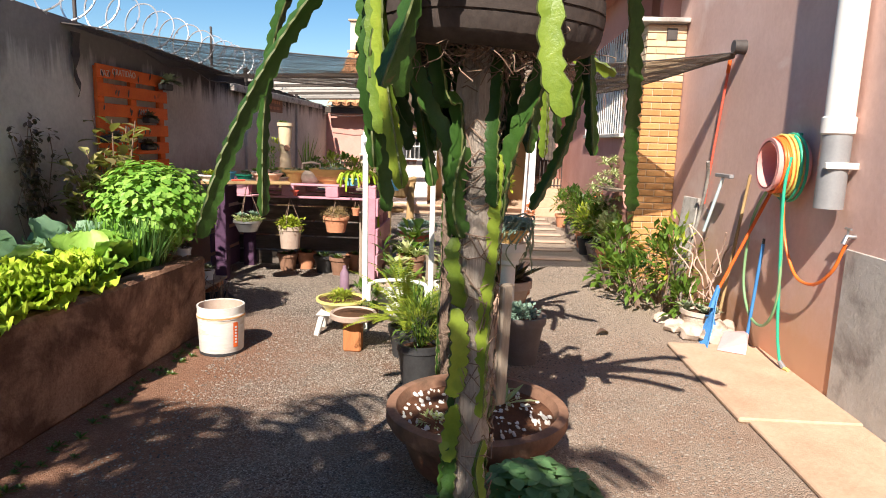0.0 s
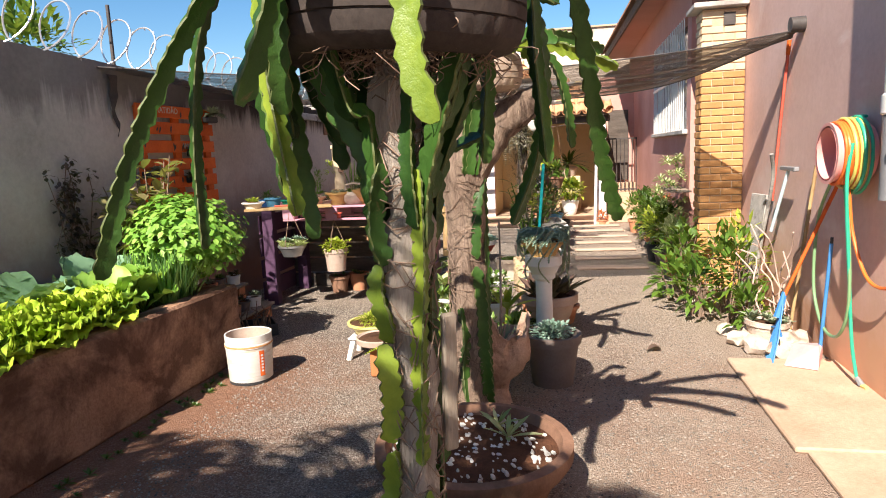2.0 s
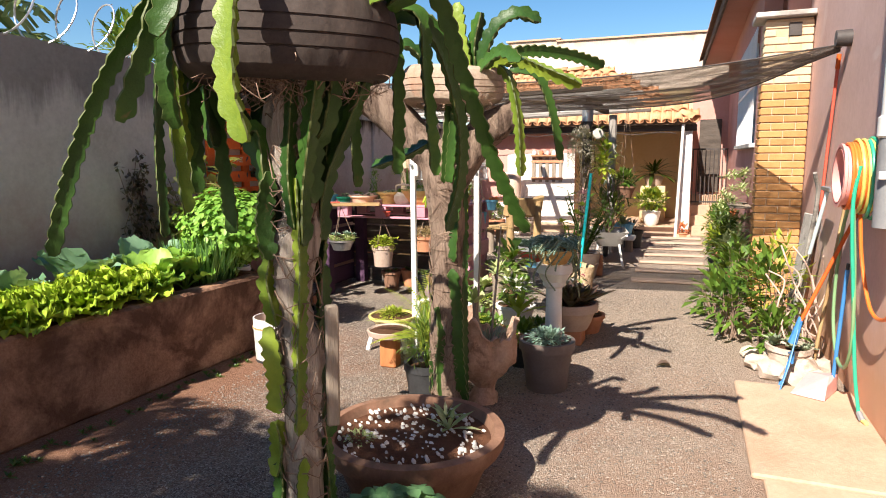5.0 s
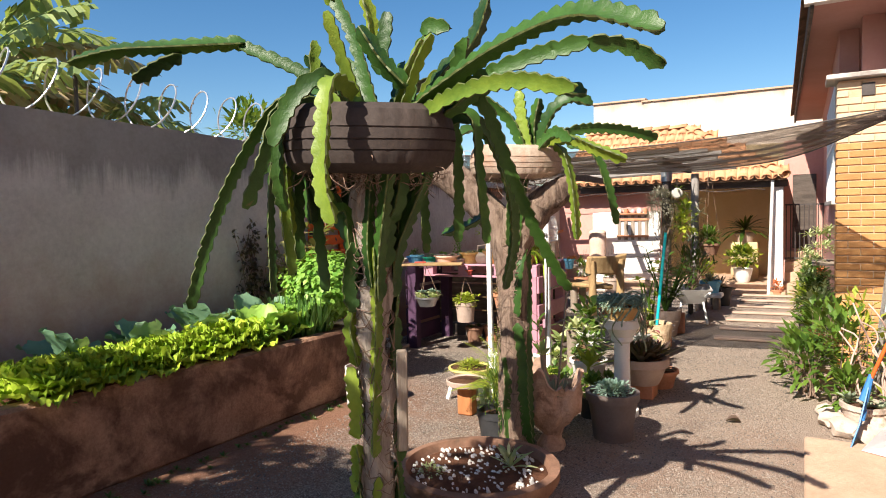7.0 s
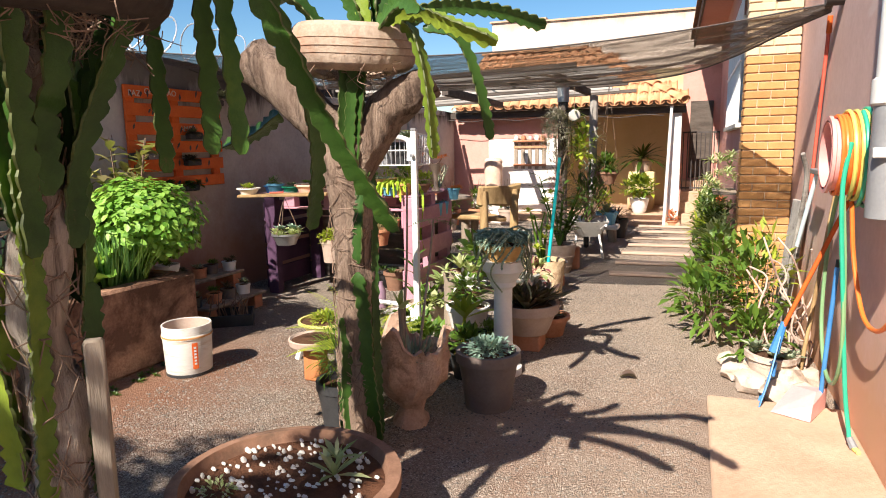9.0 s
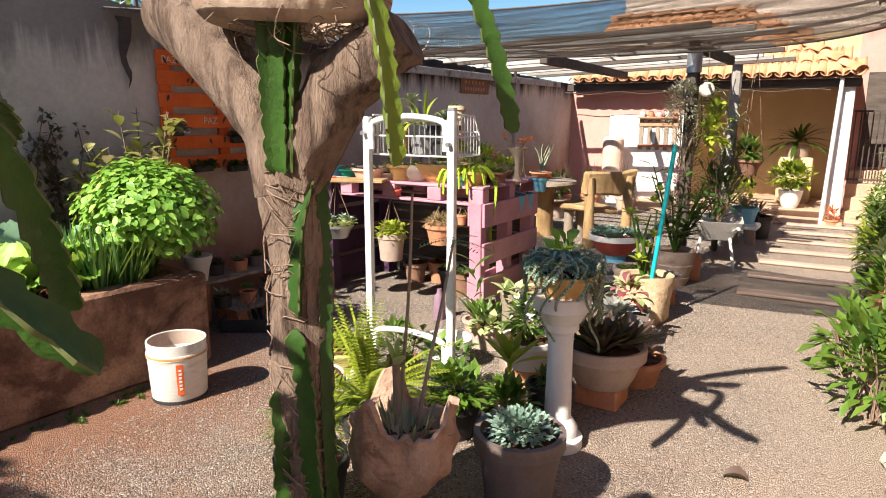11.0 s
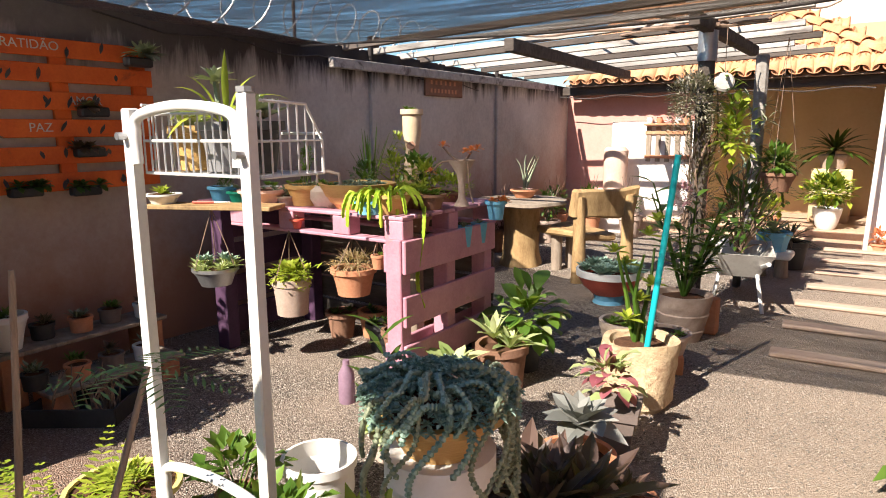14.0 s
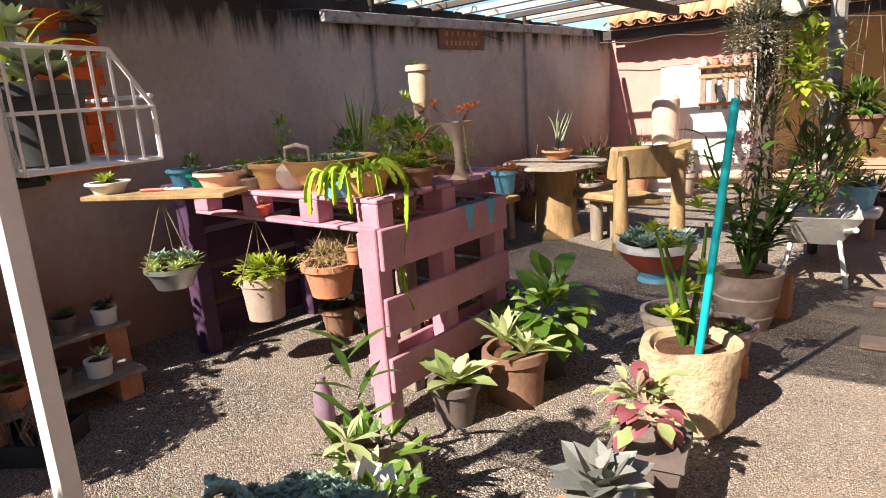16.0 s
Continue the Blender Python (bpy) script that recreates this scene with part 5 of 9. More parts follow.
potted((0.60, 4.50, 0.0), "large brown plastic pot with dense small-leaved plant", GREYPLASTIC, P(0.135, 0.175, 0.34, 0.014), [("foliage", BLUEGREEN, crown(0.28, 0.16, 0.13, 480, 0.03, 0.75, 0.2))])
potted((-0.06, 3.98, 0.0), "black bucket of feathery asparagus fern beside the cactus", BLACKPLASTIC, P(0.115, 0.145, 0.27, 0.006), [("foliage", MIDLEAF, crown(0.2, 0.19, 0.42, 420, 0.075, 0.09, 0.4)), ("yellow_fronds", LIMELEAF, crown(0.2, 0.17, 0.36, 160, 0.08, 0.09, 0.4))])
potted((-0.2, 4.5, 0.0), "dark pot of bright yellow-green sword fern", BLACKPLASTIC, P(0.10, 0.13, 0.22, 0.006), [("foliage", LIMELEAF, fern(0.2, 44, 0.56, 1.25))])


def build_stool_planter():
    s = thing("log_stool", (-0.60, 4.55, 0), "squared log with a pale round top used as plant stand", "stool")
    part("leg", boxed(-0.065, -0.055, 0, 0.065, 0.055, 0.235, bevel=0.012), surface("orange_log", (0.34, 0.12, 0.05), (0.52, 0.22, 0.09), 4, 40, 0.8, 0.006, stretch=(3, 3, 0.5)), s, smooth=False)
    part("top", lathe([(0, 0.236), (0.14, 0.236), (0.165, 0.25), (0.17, 0.285), (0.158, 0.29), (0.148, 0.278), (0, 0.274)], 28), TAUPE, s, "pale clay dish")
    b = bmesh.new()
    lathe([(0, 0.292), (0.08, 0.288), (0.147, 0.279)], 18, wobble=0.02, bm=b)
    part("soil", b, POTSOIL, s)
    st = thing("plastic_stool", (-0.78, 4.98, 0), "small white plastic step stool under a yellow bowl", "stool")
    part("seat", boxed(-0.17, -0.13, 0.155, 0.17, 0.13, 0.18, bevel=0.01), WHITEPLASTIC, st, smooth=False)
    for x in (-1, 1):
        for y in (-1, 1):
            part("leg", tube([(0.17 * x, 0.12 * y, 0), (0.13 * x, 0.09 * y, 0.16)], [0.022, 0.026], 8), WHITEPLASTIC, st)
    potted((-0.78, 4.98, 0.181), "shallow yellow plastic bowl of low succulents on the stool", YELLOWPLASTIC, P(0.12, 0.19, 0.10, 0.008, 0.01), [("foliage", LIMELEAF, crown(0.08, 0.15, 0.07, 260, 0.04, 0.4, 0.3))])


build_stool_planter()


def build_bucket():
    b = thing("paint_bucket", (-1.52, 4.40, 0), "open white paint bucket with a rusty band and orange label", "bucket")
    part("body", lathe([(0, 0), (0.145, 0), (0.15, 0.01), (0.16, 0.26), (0.165, 0.262), (0.163, 0.285), (0.16, 0.287), (0.162, 0.345), (0.152, 0.345), (0.142, 0.02), (0, 0.02)], 36), surface("weathered_white", (0.56, 0.52, 0.47), (0.78, 0.75, 0.71), 4, 50, 0.6, 0.002, stretch=(1, 1, 7), spot=(0.50, 0.38, 0.27), spot_scale=4, spot_at=0.62), b)
    part("lining", lathe([(0.1505, 0.340), (0.148, 0.16), (0, 0.155)], 36), TAUPE, b, "dusty tan inside")
    part("band", lathe([(0.164, 0.266), (0.1665, 0.268), (0.1665, 0.278), (0.164, 0.28)], 36), surface("rust", (0.42, 0.2, 0.07), (0.6, 0.34, 0.16), 20, 60, 0.9, 0.001), b, "rusty wire mark")
    # black band paints the contact shadow round the bucket's foot
    part("base_shadow_band", lathe([(0.147, 0.001), (0.152, 0.004), (0.1525, 0.022), (0.149, 0.024)], 36), BLACKPLASTIC, b, "black band painting the contact shadow at the foot")
    a0 = -0.55
    bm = bmesh.new()
    rows = []
    for k in range(5):
        a = a0 - 0.12 + 0.06 * k
        rows.append([bm.verts.new((r * math.cos(a), r * math.sin(a), z)) for r, z in ((0.1555, 0.06), (0.1605, 0.24))])
    for r, s in zip(rows, rows[1:]):
        bm.faces.new((r[0], s[0], s[1], r[1]))
    lab = part("label", bm, ORANGEPAINT, b, "orange printed label")
    bm = bmesh.new()
    for k in range(6):
        z = 0.09 + 0.022 * k
        vs = []
        for a, zz in ((a0 - 0.05, z), (a0 + 0.05, z), (a0 + 0.05, z + 0.013), (a0 - 0.05, z + 0.013)):
            r = 0.1555 + 0.005 * (zz - 0.06) / 0.18 + 0.0015
            vs.append(bm.verts.new((r * math.cos(a), r * math.sin(a), zz)))
        bm.faces.new(vs)
    o = part("print", bm, WHITEPLASTIC, b, "white print bars", False)


build_bucket()


# ---- vegetables in the raised bed ----
def vegetable(name, at, label, material, f, category="vegetable", group=""):
    t = thing(name, at, label, category, group)
    rng = random.Random(int(at[1] * 1000) + int(-at[0] * 77))
    bm = bmesh.new()
    f(bm, rng)
    part("leaves", bm, material, t, smooth="full")
    return t


def lettuce(size):
    """Loose head of broad frilled leaves."""
    def f(bm, rng):
        for i in range(30):
            t = i / 30
            a = i * 2.4 + rng.uniform(-.3, .3)
            el = 0.22 + 1.1 * t
            d = Vector((math.cos(a) * math.cos(el), math.sin(a) * math.cos(el), math.sin(el)))
            ln, s = size * 0.86 * (1 - 0.30 * t) * rng.uniform(0.8, 1.15), d.cross(Vector((0, 0, 1))).normalized()
            p = Vector((0.02 * math.cos(a), 0.02 * math.sin(a), 0.03 + 0.06 * t))
            rows, o = [], Vector((rng.uniform(0, 50), rng.uniform(0, 50), 0))
            for j in range(9):
                k = j / 8
                w = ln * (0.07 + 0.62 * k ** 0.8) * (1 - 0.35 * max(0, k - 0.7) / 0.3)
                n = s.cross(d)
                row = []
                for q in range(-10, 11):
                    e = abs(q) / 10
                    curl = max(e ** 1.5 * k, k ** 4)
                    r1, r2 = noise.noise(o + Vector((q * 0.75, j * 0.8, 0))), noise.noise(o + Vector((q * 0.75, j * 0.8, 9)))
                    row.append(bm.verts.new(p + s * (w * q / 10 + 0.03 * curl * r2) + n * (0.25 * w * e * e + 0.075 * curl * r1) - d * (0.28 * ln * k * e * e - 0.02 * curl * r2)))
                rows.append(row)
                p = p + d * ln / 8
                d = (d + Vector((0, 0, -0.15 * k))).normalized()
            for r0, r1 in zip(rows, rows[1:]):
                for q in range(20):
                    bm.faces.new((r0[q], r0[q + 1], r1[q + 1], r1[q]))
    return f


def kale(size):
    def f(bm, rng):
        for i in range(10):
            a, el = i * 2.4 + rng.uniform(-.3, .3), rng.uniform(0.55, 1.35)
            d = Vector((math.cos(a) * math.cos(el), math.sin(a) * math.cos(el), math.sin(el)))
            ln = size * rng.uniform(0.7, 1.1)
            e = Vector((0, 0, 0)) + d * ln * 0.5
            tube([(0, 0, 0), e * 0.55 + Vector((0, 0, 0.015)), e], [0.008, 0.006, 0.005], 5, bm)
            s, p, rows = d.cross(Vector((0, 0, 1))).normalized(), e, []
            for j in range(7):
                k = j / 6
                w = ln * 0.34 * math.sin(math.pi * (0.14 + 0.78 * k)) ** 0.7
                n = s.cross(d)
                rows.append([bm.verts.new(p + s * w * q / 4 + n * (0.35 * w * (q / 4) ** 2 + 0.02 * (abs(q) / 4) * math.sin(q * 2.5 + j * 2 + i))) for q in range(-4, 5)])
                p = p + d * ln * 0.5 / 6
                d = (d + Vector((0, 0, -0.13))).normalized()
            for r0, r1 in zip(rows, rows[1:]):
                for q in range(8):
                    bm.faces.new((r0[q], r0[q + 1], r1[q + 1], r1[q]))
    return f


def build_bed():
    rng = random.Random(2)
    for i in range(10):
        y = 2.02 + i * 0.185
        x = -2.03 - 0.06 * (i % 2) - rng.uniform(0, 0.06)
        vegetable("lettuce", (x, y, 0.58), "frilly bright green lettuce in the raised bed", LETTUCE, lettuce(rng.uniform(0.25, 0.31)), "lettuce", "lettuces in the bed")
    for i in range(4):
        vegetable("lettuce", (-2.32 - rng.uniform(0, 0.08), 2.05 + i * 0.45, 0.55), "frilly bright green lettuce in the raised bed", LETTUCE, lettuce(0.28), "lettuce", "lettuces in the bed")
    for x, y in ((-2.15, 3.92), (-2.12, 4.12), (-2.3, 4.05), (-2.08, 3.78)):
        vegetable("romaine_lettuce", (x, y, 0.56), "upright broad-leaved green lettuce in the raised bed", HERB, kale(0.36), "lettuce", "broad-leaved lettuces")
    for x, y, s in ((-2.42, 3.5, 0.45), (-2.4, 4.0, 0.42), (-2.5, 3.0, 0.38), (-2.5, 2.45, 0.42), (-2.5, 4.25, 0.4)):
        vegetable("kale", (x, y, 0.56), "blue-green kale growing near the boundary wall", COLLARD, kale(s * 0.95), "kale", "kale plants")
    for x, y in ((-2.05, 4.28), (-2.2, 4.34), (-2.02, 4.42), (-2.12, 4.5), (-2.3, 4.28)):
        vegetable("chives", (x, y, 0.56), "upright tuft of blue-green chives in the bed", CHIVE, blades(0, 0.09, 80, 0.40, 0.013, 0.5, 0.25), "herb", "chive tufts")
    t = thing("basil_bush", (-2.14, 4.66, 0.56), "dense round bush of bright green herb leaves", "bush")
    bm = bmesh.new()
    r2 = random.Random(31)
    for _ in range(3000):
        o = Vector((r2.gauss(0, 1), r2.gauss(0, 1), r2.gauss(0.15, 1))).normalized()
        k = (1.0 - 0.38 * r2.random() ** 1.6) * (0.92 + 0.22 * noise.noise(o * 2.6) + 0.10 * noise.noise(o * 7))
        p = Vector((0.46 * o.x, 0.03 + 0.44 * o.y, 0.43 + 0.34 * o.z)) * 1.0
        p = Vector((0, 0.03, 0.43)) + (p - Vector((0, 0.03, 0.43))) * k
        face = (o + Vector((r2.uniform(-.5, .5), r2.uniform(-.5, .5), 0.55 + r2.uniform(-.4, .5)))).normalized()
        d = Vector((r2.gauss(0, 1), r2.gauss(0, 1), r2.gauss(-.3, .6)))
        d = (d - face * d.dot(face)).normalized()
        ln = r2.uniform(0.042, 0.07)
        leaf(bm, p, d, ln, ln * 0.66, 0.35, 0.22, 3, 0.5, side=d.cross(face))
    part("leaves", bm, HERB, t)
    bm = bmesh.new()
    stems(bm, (0, 0, 0), (0, 0, 0.4), (0.33, 0.3, 0.28), 26, r2, 0.006)
    part("branching_stem", bm, MIDLEAF, t)
    t = thing("shrub", (-2.62, 4.88, 0.3), "leggy shrub with bronze and olive leaves against the wall", "shrub")
    bm, st = bmesh.new(), bmesh.new()
    for _ in range(20):
        a, h = r2.uniform(0, 6.28), r2.uniform(0.75, 1.35)
        e = Vector((0.20 * math.cos(a), 0.38 * math.sin(a), h))
        tube([(0, 0, 0), e * 0.5 + Vector((0.03, 0.03, 0.05)), e], [0.009, 0.007, 0.004], 5, st)
        for k in range(16):
            p = e * (0.45 + 0.55 * k / 16)
            leaf(bm, p, (r2.uniform(-1, 1), r2.uniform(-1, 1), r2.uniform(-.2, .8)), r2.uniform(0.10, 0.17), 0.075, 0.5)
    part("leaves", bm, foliage("olive_bronze_leaf", (0.10, 0.055, 0.035), (0.44, 0.42, 0.16)), t)
    part("branching_stem", st, DRYTWIG, t)
    t = thing("climber", (-2.90, 4.50, 0.5), "dry dark climber clinging to the grey wall", "climbing plant")
    bm, st = bmesh.new(), bmesh.new()
    for _ in range(12):
        pts = [Vector((0, r2.uniform(-.1, .1), 0))]
        for _ in range(6):
            pts.append(pts[-1] + Vector((r2.uniform(-.01, .01), r2.uniform(-.09, .1), r2.uniform(0.1, 0.22))))
        tube(pts, 0.004, 4, st)
        for q in pts[3:]:
            for _ in range(7):
                leaf(bm, q + Vector((0.01, r2.uniform(-.05, .05), r2.uniform(-.05, .05))), (r2.uniform(0, 1), r2.uniform(-1, 1), r2.uniform(-1, .4)), 0.05, 0.03)
    part("leaves", bm, PURPLELEAF, t)
    part("branching_stem", st, DRYTWIG, t)
    t = thing("ground_herbs", (-2.3, 1.6, 0.55), "low sparse seedlings on the bed soil", "herbs")
    bm = bmesh.new()
    for _ in range(70):
        p = (r2.uniform(-.55, .35), r2.uniform(-1.6, 0.9), r2.uniform(-0.02, 0.04))
        rosette(bm, p, 6, 0.07, 0.035, r2, (0.2, 1.1), 0.4, 0.2, 2)
    part("leaves", bm, MIDLEAF, t)
    t = thing("weeds", (-1.74, 3.0, 0), "small weeds along the foot of the bed wall", "weeds")
    bm = bmesh.new()
    for _ in range(80):
        p = (r2.uniform(-.06, .04) + 0.16 * r2.random() ** 3, r2.uniform(-2.0, 1.6), 0)
        rosette(bm, p, 7, r2.uniform(0.03, 0.07), 0.02, r2, (0.2, 1.2), 0.4, 0.2, 2)
    part("leaves", bm, DARKLEAF, t)
    tagged(t, kind="stuff")


build_bed()


# ---- along the house wall ----
def build_wall_tools():
    d = thing("drain_pipe", (2.40, 4.08, 0), "white PVC downpipe with a grey lower sleeve on the pink wall", "pipe")
    part("upper_pipe", lathe([(0.082, 1.72), (0.082, 4.0)], 28), WHITEPLASTIC, d, "white plastic pipe")
    part("collar", lathe([(0.083, 1.64), (0.094, 1.65), (0.094, 1.74), (0.083, 1.75)], 28), WHITEPLASTIC, d)
    part("sleeve", lathe([(0.074, 1.20), (0.082, 1.20), (0.082, 1.645), (0.074, 1.645), (0.074, 1.20)], 28), PVCGREY, d, "grey open-ended sleeve")
    part("strap", boxed(-0.09, -0.095, 1.44, 0.10, -0.07, 1.48, bevel=0.004), WHITEPLASTIC, d, smooth=False)
    r = thing("hose_reel", (2.5, 4.66, 1.44), "pink drum holding coiled garden hoses on the wall", "hose reel")
    bm = bmesh.new()
    prof = [(0.165, -0.24), (0.185, -0.24), (0.185, -0.225), (0.172, -0.22), (0.172, -0.02), (0.05, -0.01), (0.05, -0.03), (0.155, -0.04), (0.155, -0.24)]
    lathe(prof, 40, bm=bm)
    bmesh.ops.rotate(bm, verts=bm.verts, cent=(0, 0, 0), matrix=Matrix.Rotation(radians(90), 3, "Y"))
    part("drum", bm, PINKPLASTIC, r)
    for k, (m, n) in enumerate(((ORANGEHOSE, 7), (YELLOWHOSE, 3), (GREENHOSE, 2))):
        pts = []
        for i in range(n * 26):
            a = i * 2 * math.pi / 26 + k
            rr = 0.187 + 0.016 * k + 0.003 * math.sin(i * 0.7)
            pts.append((-0.205 + 0.045 * k + i / (n * 26) * (0.11 - 0.02 * k), rr * math.cos(a), rr * math.sin(a) - 0.012 * k * (math.sin(a) < 0)))
        part("hose_coil", tube(pts, 0.0095, 7), m, r, "coiled hose")

    def hose(label, m, *ctrl):
        h = thing("garden_hose", ctrl[0], label, "hose", "garden hoses")
        base = Vector(ctrl[0])
        part("hose", tube([p - base for p in curve_pts(ctrl, 10)], 0.0105, 8), m, h)
        return h, base
    h, base = hose("bright green hose hanging from the reel to the slab", GREENHOSE, (2.33, 4.47, 1.50), (2.31, 4.47, 1.25), (2.36, 4.50, 0.7), (2.40, 4.52, 0.3), (2.43, 4.50, 0.075))
    part("nozzle", tube([Vector((2.43, 4.50, 0.08)) - base, Vector((2.445, 4.46, 0.045)) - base], [0.016, 0.02], 8), PVCGREY, h, "grey connector")
    part("tip", tube([Vector((2.445, 4.46, 0.047)) - base, Vector((2.455, 4.42, 0.046)) - base], [0.014, 0.012], 8), YELLOWPLASTIC, h, "yellow tip")
    hose("pale green hose looping down from the reel", foliage("pale_hose", (0.16, 0.30, 0.14), (0.24, 0.40, 0.2), 0.4, 0.0), (2.36, 4.80, 1.3), (2.38, 5.08, 1.0), (2.38, 5.12, 0.55), (2.38, 4.95, 0.30), (2.38, 4.7, 0.28), (2.37, 4.52, 0.5), (2.35, 4.5, 0.9), (2.33, 4.55, 1.25))
    hose("orange hose sagging from the reel to the tap", ORANGEHOSE, (2.38, 4.62, 1.22), (2.40, 4.58, 0.95), (2.42, 4.42, 0.72), (2.43, 4.2, 0.70), (2.44, 4.02, 0.82), (2.45, 3.93, 1.00))
    tp = thing("garden_tap", (2.5, 3.93, 1.05), "old brass garden tap on the pink wall", "tap")
    part("spout", tube([(0, 0, 0), (-0.05, 0, 0), (-0.065, 0, -0.045)], [0.014, 0.014, 0.016], 10), STEEL, tp)
    part("handle", tube([(-0.045, -0.03, 0.045), (-0.045, 0.03, 0.045)], 0.008, 8), STEEL, tp)
    part("stem", tube([(-0.045, 0, 0), (-0.045, 0, 0.045)], 0.007, 8), STEEL, tp)
    b = thing("broom", (2.47, 6.12, 2.29), "red-handled broom pole hung on the wall", "broom")
    part("handle", tube([(0, 0, 0), (0.0, 0.18, -0.75), (0.0, 0.3, -1.28)], 0.0125, 10), REDPAINT, b)
    part("grip", tube([(0, -0.005, 0.03), (0, 0.02, -0.08)], 0.017, 10), ORANGEPAINT, b)
    s = thing("squeegee", (2.42, 5.84, 1.31), "grey floor squeegee with pale handle leaning on the wall", "squeegee")
    part("head", boxed(-0.02, -0.17, -0.02, 0.02, 0.17, 0.015, bevel=0.006), PVCGREY, s, smooth=False)
    part("handle", tube([(0, 0.02, -0.02), (-0.06, 0.2, -0.52)], 0.014, 10), surface("pale_blue_paint", (0.45, 0.58, 0.62), (0.62, 0.72, 0.74), 6, 60, 0.5, 0.001), s)
    st = thing("broomstick", (2.40, 5.42, 0), "bare wooden broomstick leaning upright on the wall", "stick")
    part("stick", tube([(-0.06, 0.05, 0.0), (0.07, 0, 1.34)], 0.013, 10), LOGWOOD, st)
    rk = thing("leaf_rake", (2.12, 5.08, 0), "orange-handled leaf rake with worn blue plastic tines", "rake")
    part("handle", tube([(0.06, 0.03, 0.42), (0.36, -0.10, 1.30)], 0.0125, 10), ORANGEPAINT, rk)
    for i in range(15):
        k = (i - 7) / 7
        part("tine", tube([(0.065 + 0.01 * k, 0.035 * k + 0.03, 0.40), (0.02 + 0.02 * k, 0.12 * k, 0.18), (-0.02 + 0.03 * k, 0.17 * k - 0.02, 0.035), (-0.04 + 0.03 * k, 0.175 * k - 0.02, 0.0)], [0.005, 0.006, 0.005, 0.004], 5), BLUEPLASTIC, rk)
    part("fan", tube([(0.02, -0.11, 0.20), (0.045, 0.03, 0.23), (0.03, 0.13, 0.20)], 0.009, 6), BLUEPLASTIC, rk)
    part("socket", tube([(0.03, 0.015, 0.30), (0.075, 0.03, 0.48)], [0.03, 0.017], 8), BLUEPLASTIC, rk)
    dp = thing("dustpan", (2.28, 4.93, 0.035), "faded pink dustpan with a long blue handle", "dustpan")
    bm = bmesh.new()
    v = [bm.verts.new(p) for p in ((-0.16, -0.10, 0.004), (0.02, -0.19, 0.004), (0.13, 0.06, 0.004), (-0.05, 0.14, 0.004), (0.03, -0.17, 0.09), (0.13, 0.05, 0.12), (-0.03, 0.13, 0.09), (0.06, -0.06, 0.13))]
    for f in ((0, 1, 2, 3), (1, 4, 5, 2), (2, 5, 6, 3), (4, 7, 5), (5, 7, 6), (3, 6, 0), (0, 4, 1), (0, 6, 7), (0, 7, 4)):
        bm.faces.new([v[i] for i in f])
    part("pan", bm, PALEPINK, dp, smooth=False)
    part("handle", tube([(0.09, -0.01, 0.10), (0.11, -0.06, 0.82)], 0.012, 10), BLUEPLASTIC, dp)
    part("cap", tube([(0.11, -0.06, 0.82), (0.112, -0.062, 0.86)], 0.010, 8), BLACKPLASTIC, dp)


build_wall_tools()


def rock(bm, at, s, rng, flat=0.7):
    out = bmesh.ops.create_icosphere(bm, subdivisions=2, radius=1.0)
    o = Vector((rng.uniform(0, 9), rng.uniform(0, 9), rng.uniform(0, 9)))
    for v in out["verts"]:
        k = 1 + 0.45 * noise.noise(v.co * 1.4 + o)
        v.co = Vector(at) + Vector((v.co.x * s * k, v.co.y * s * k * 0.9, v.co.z * s * k * flat))


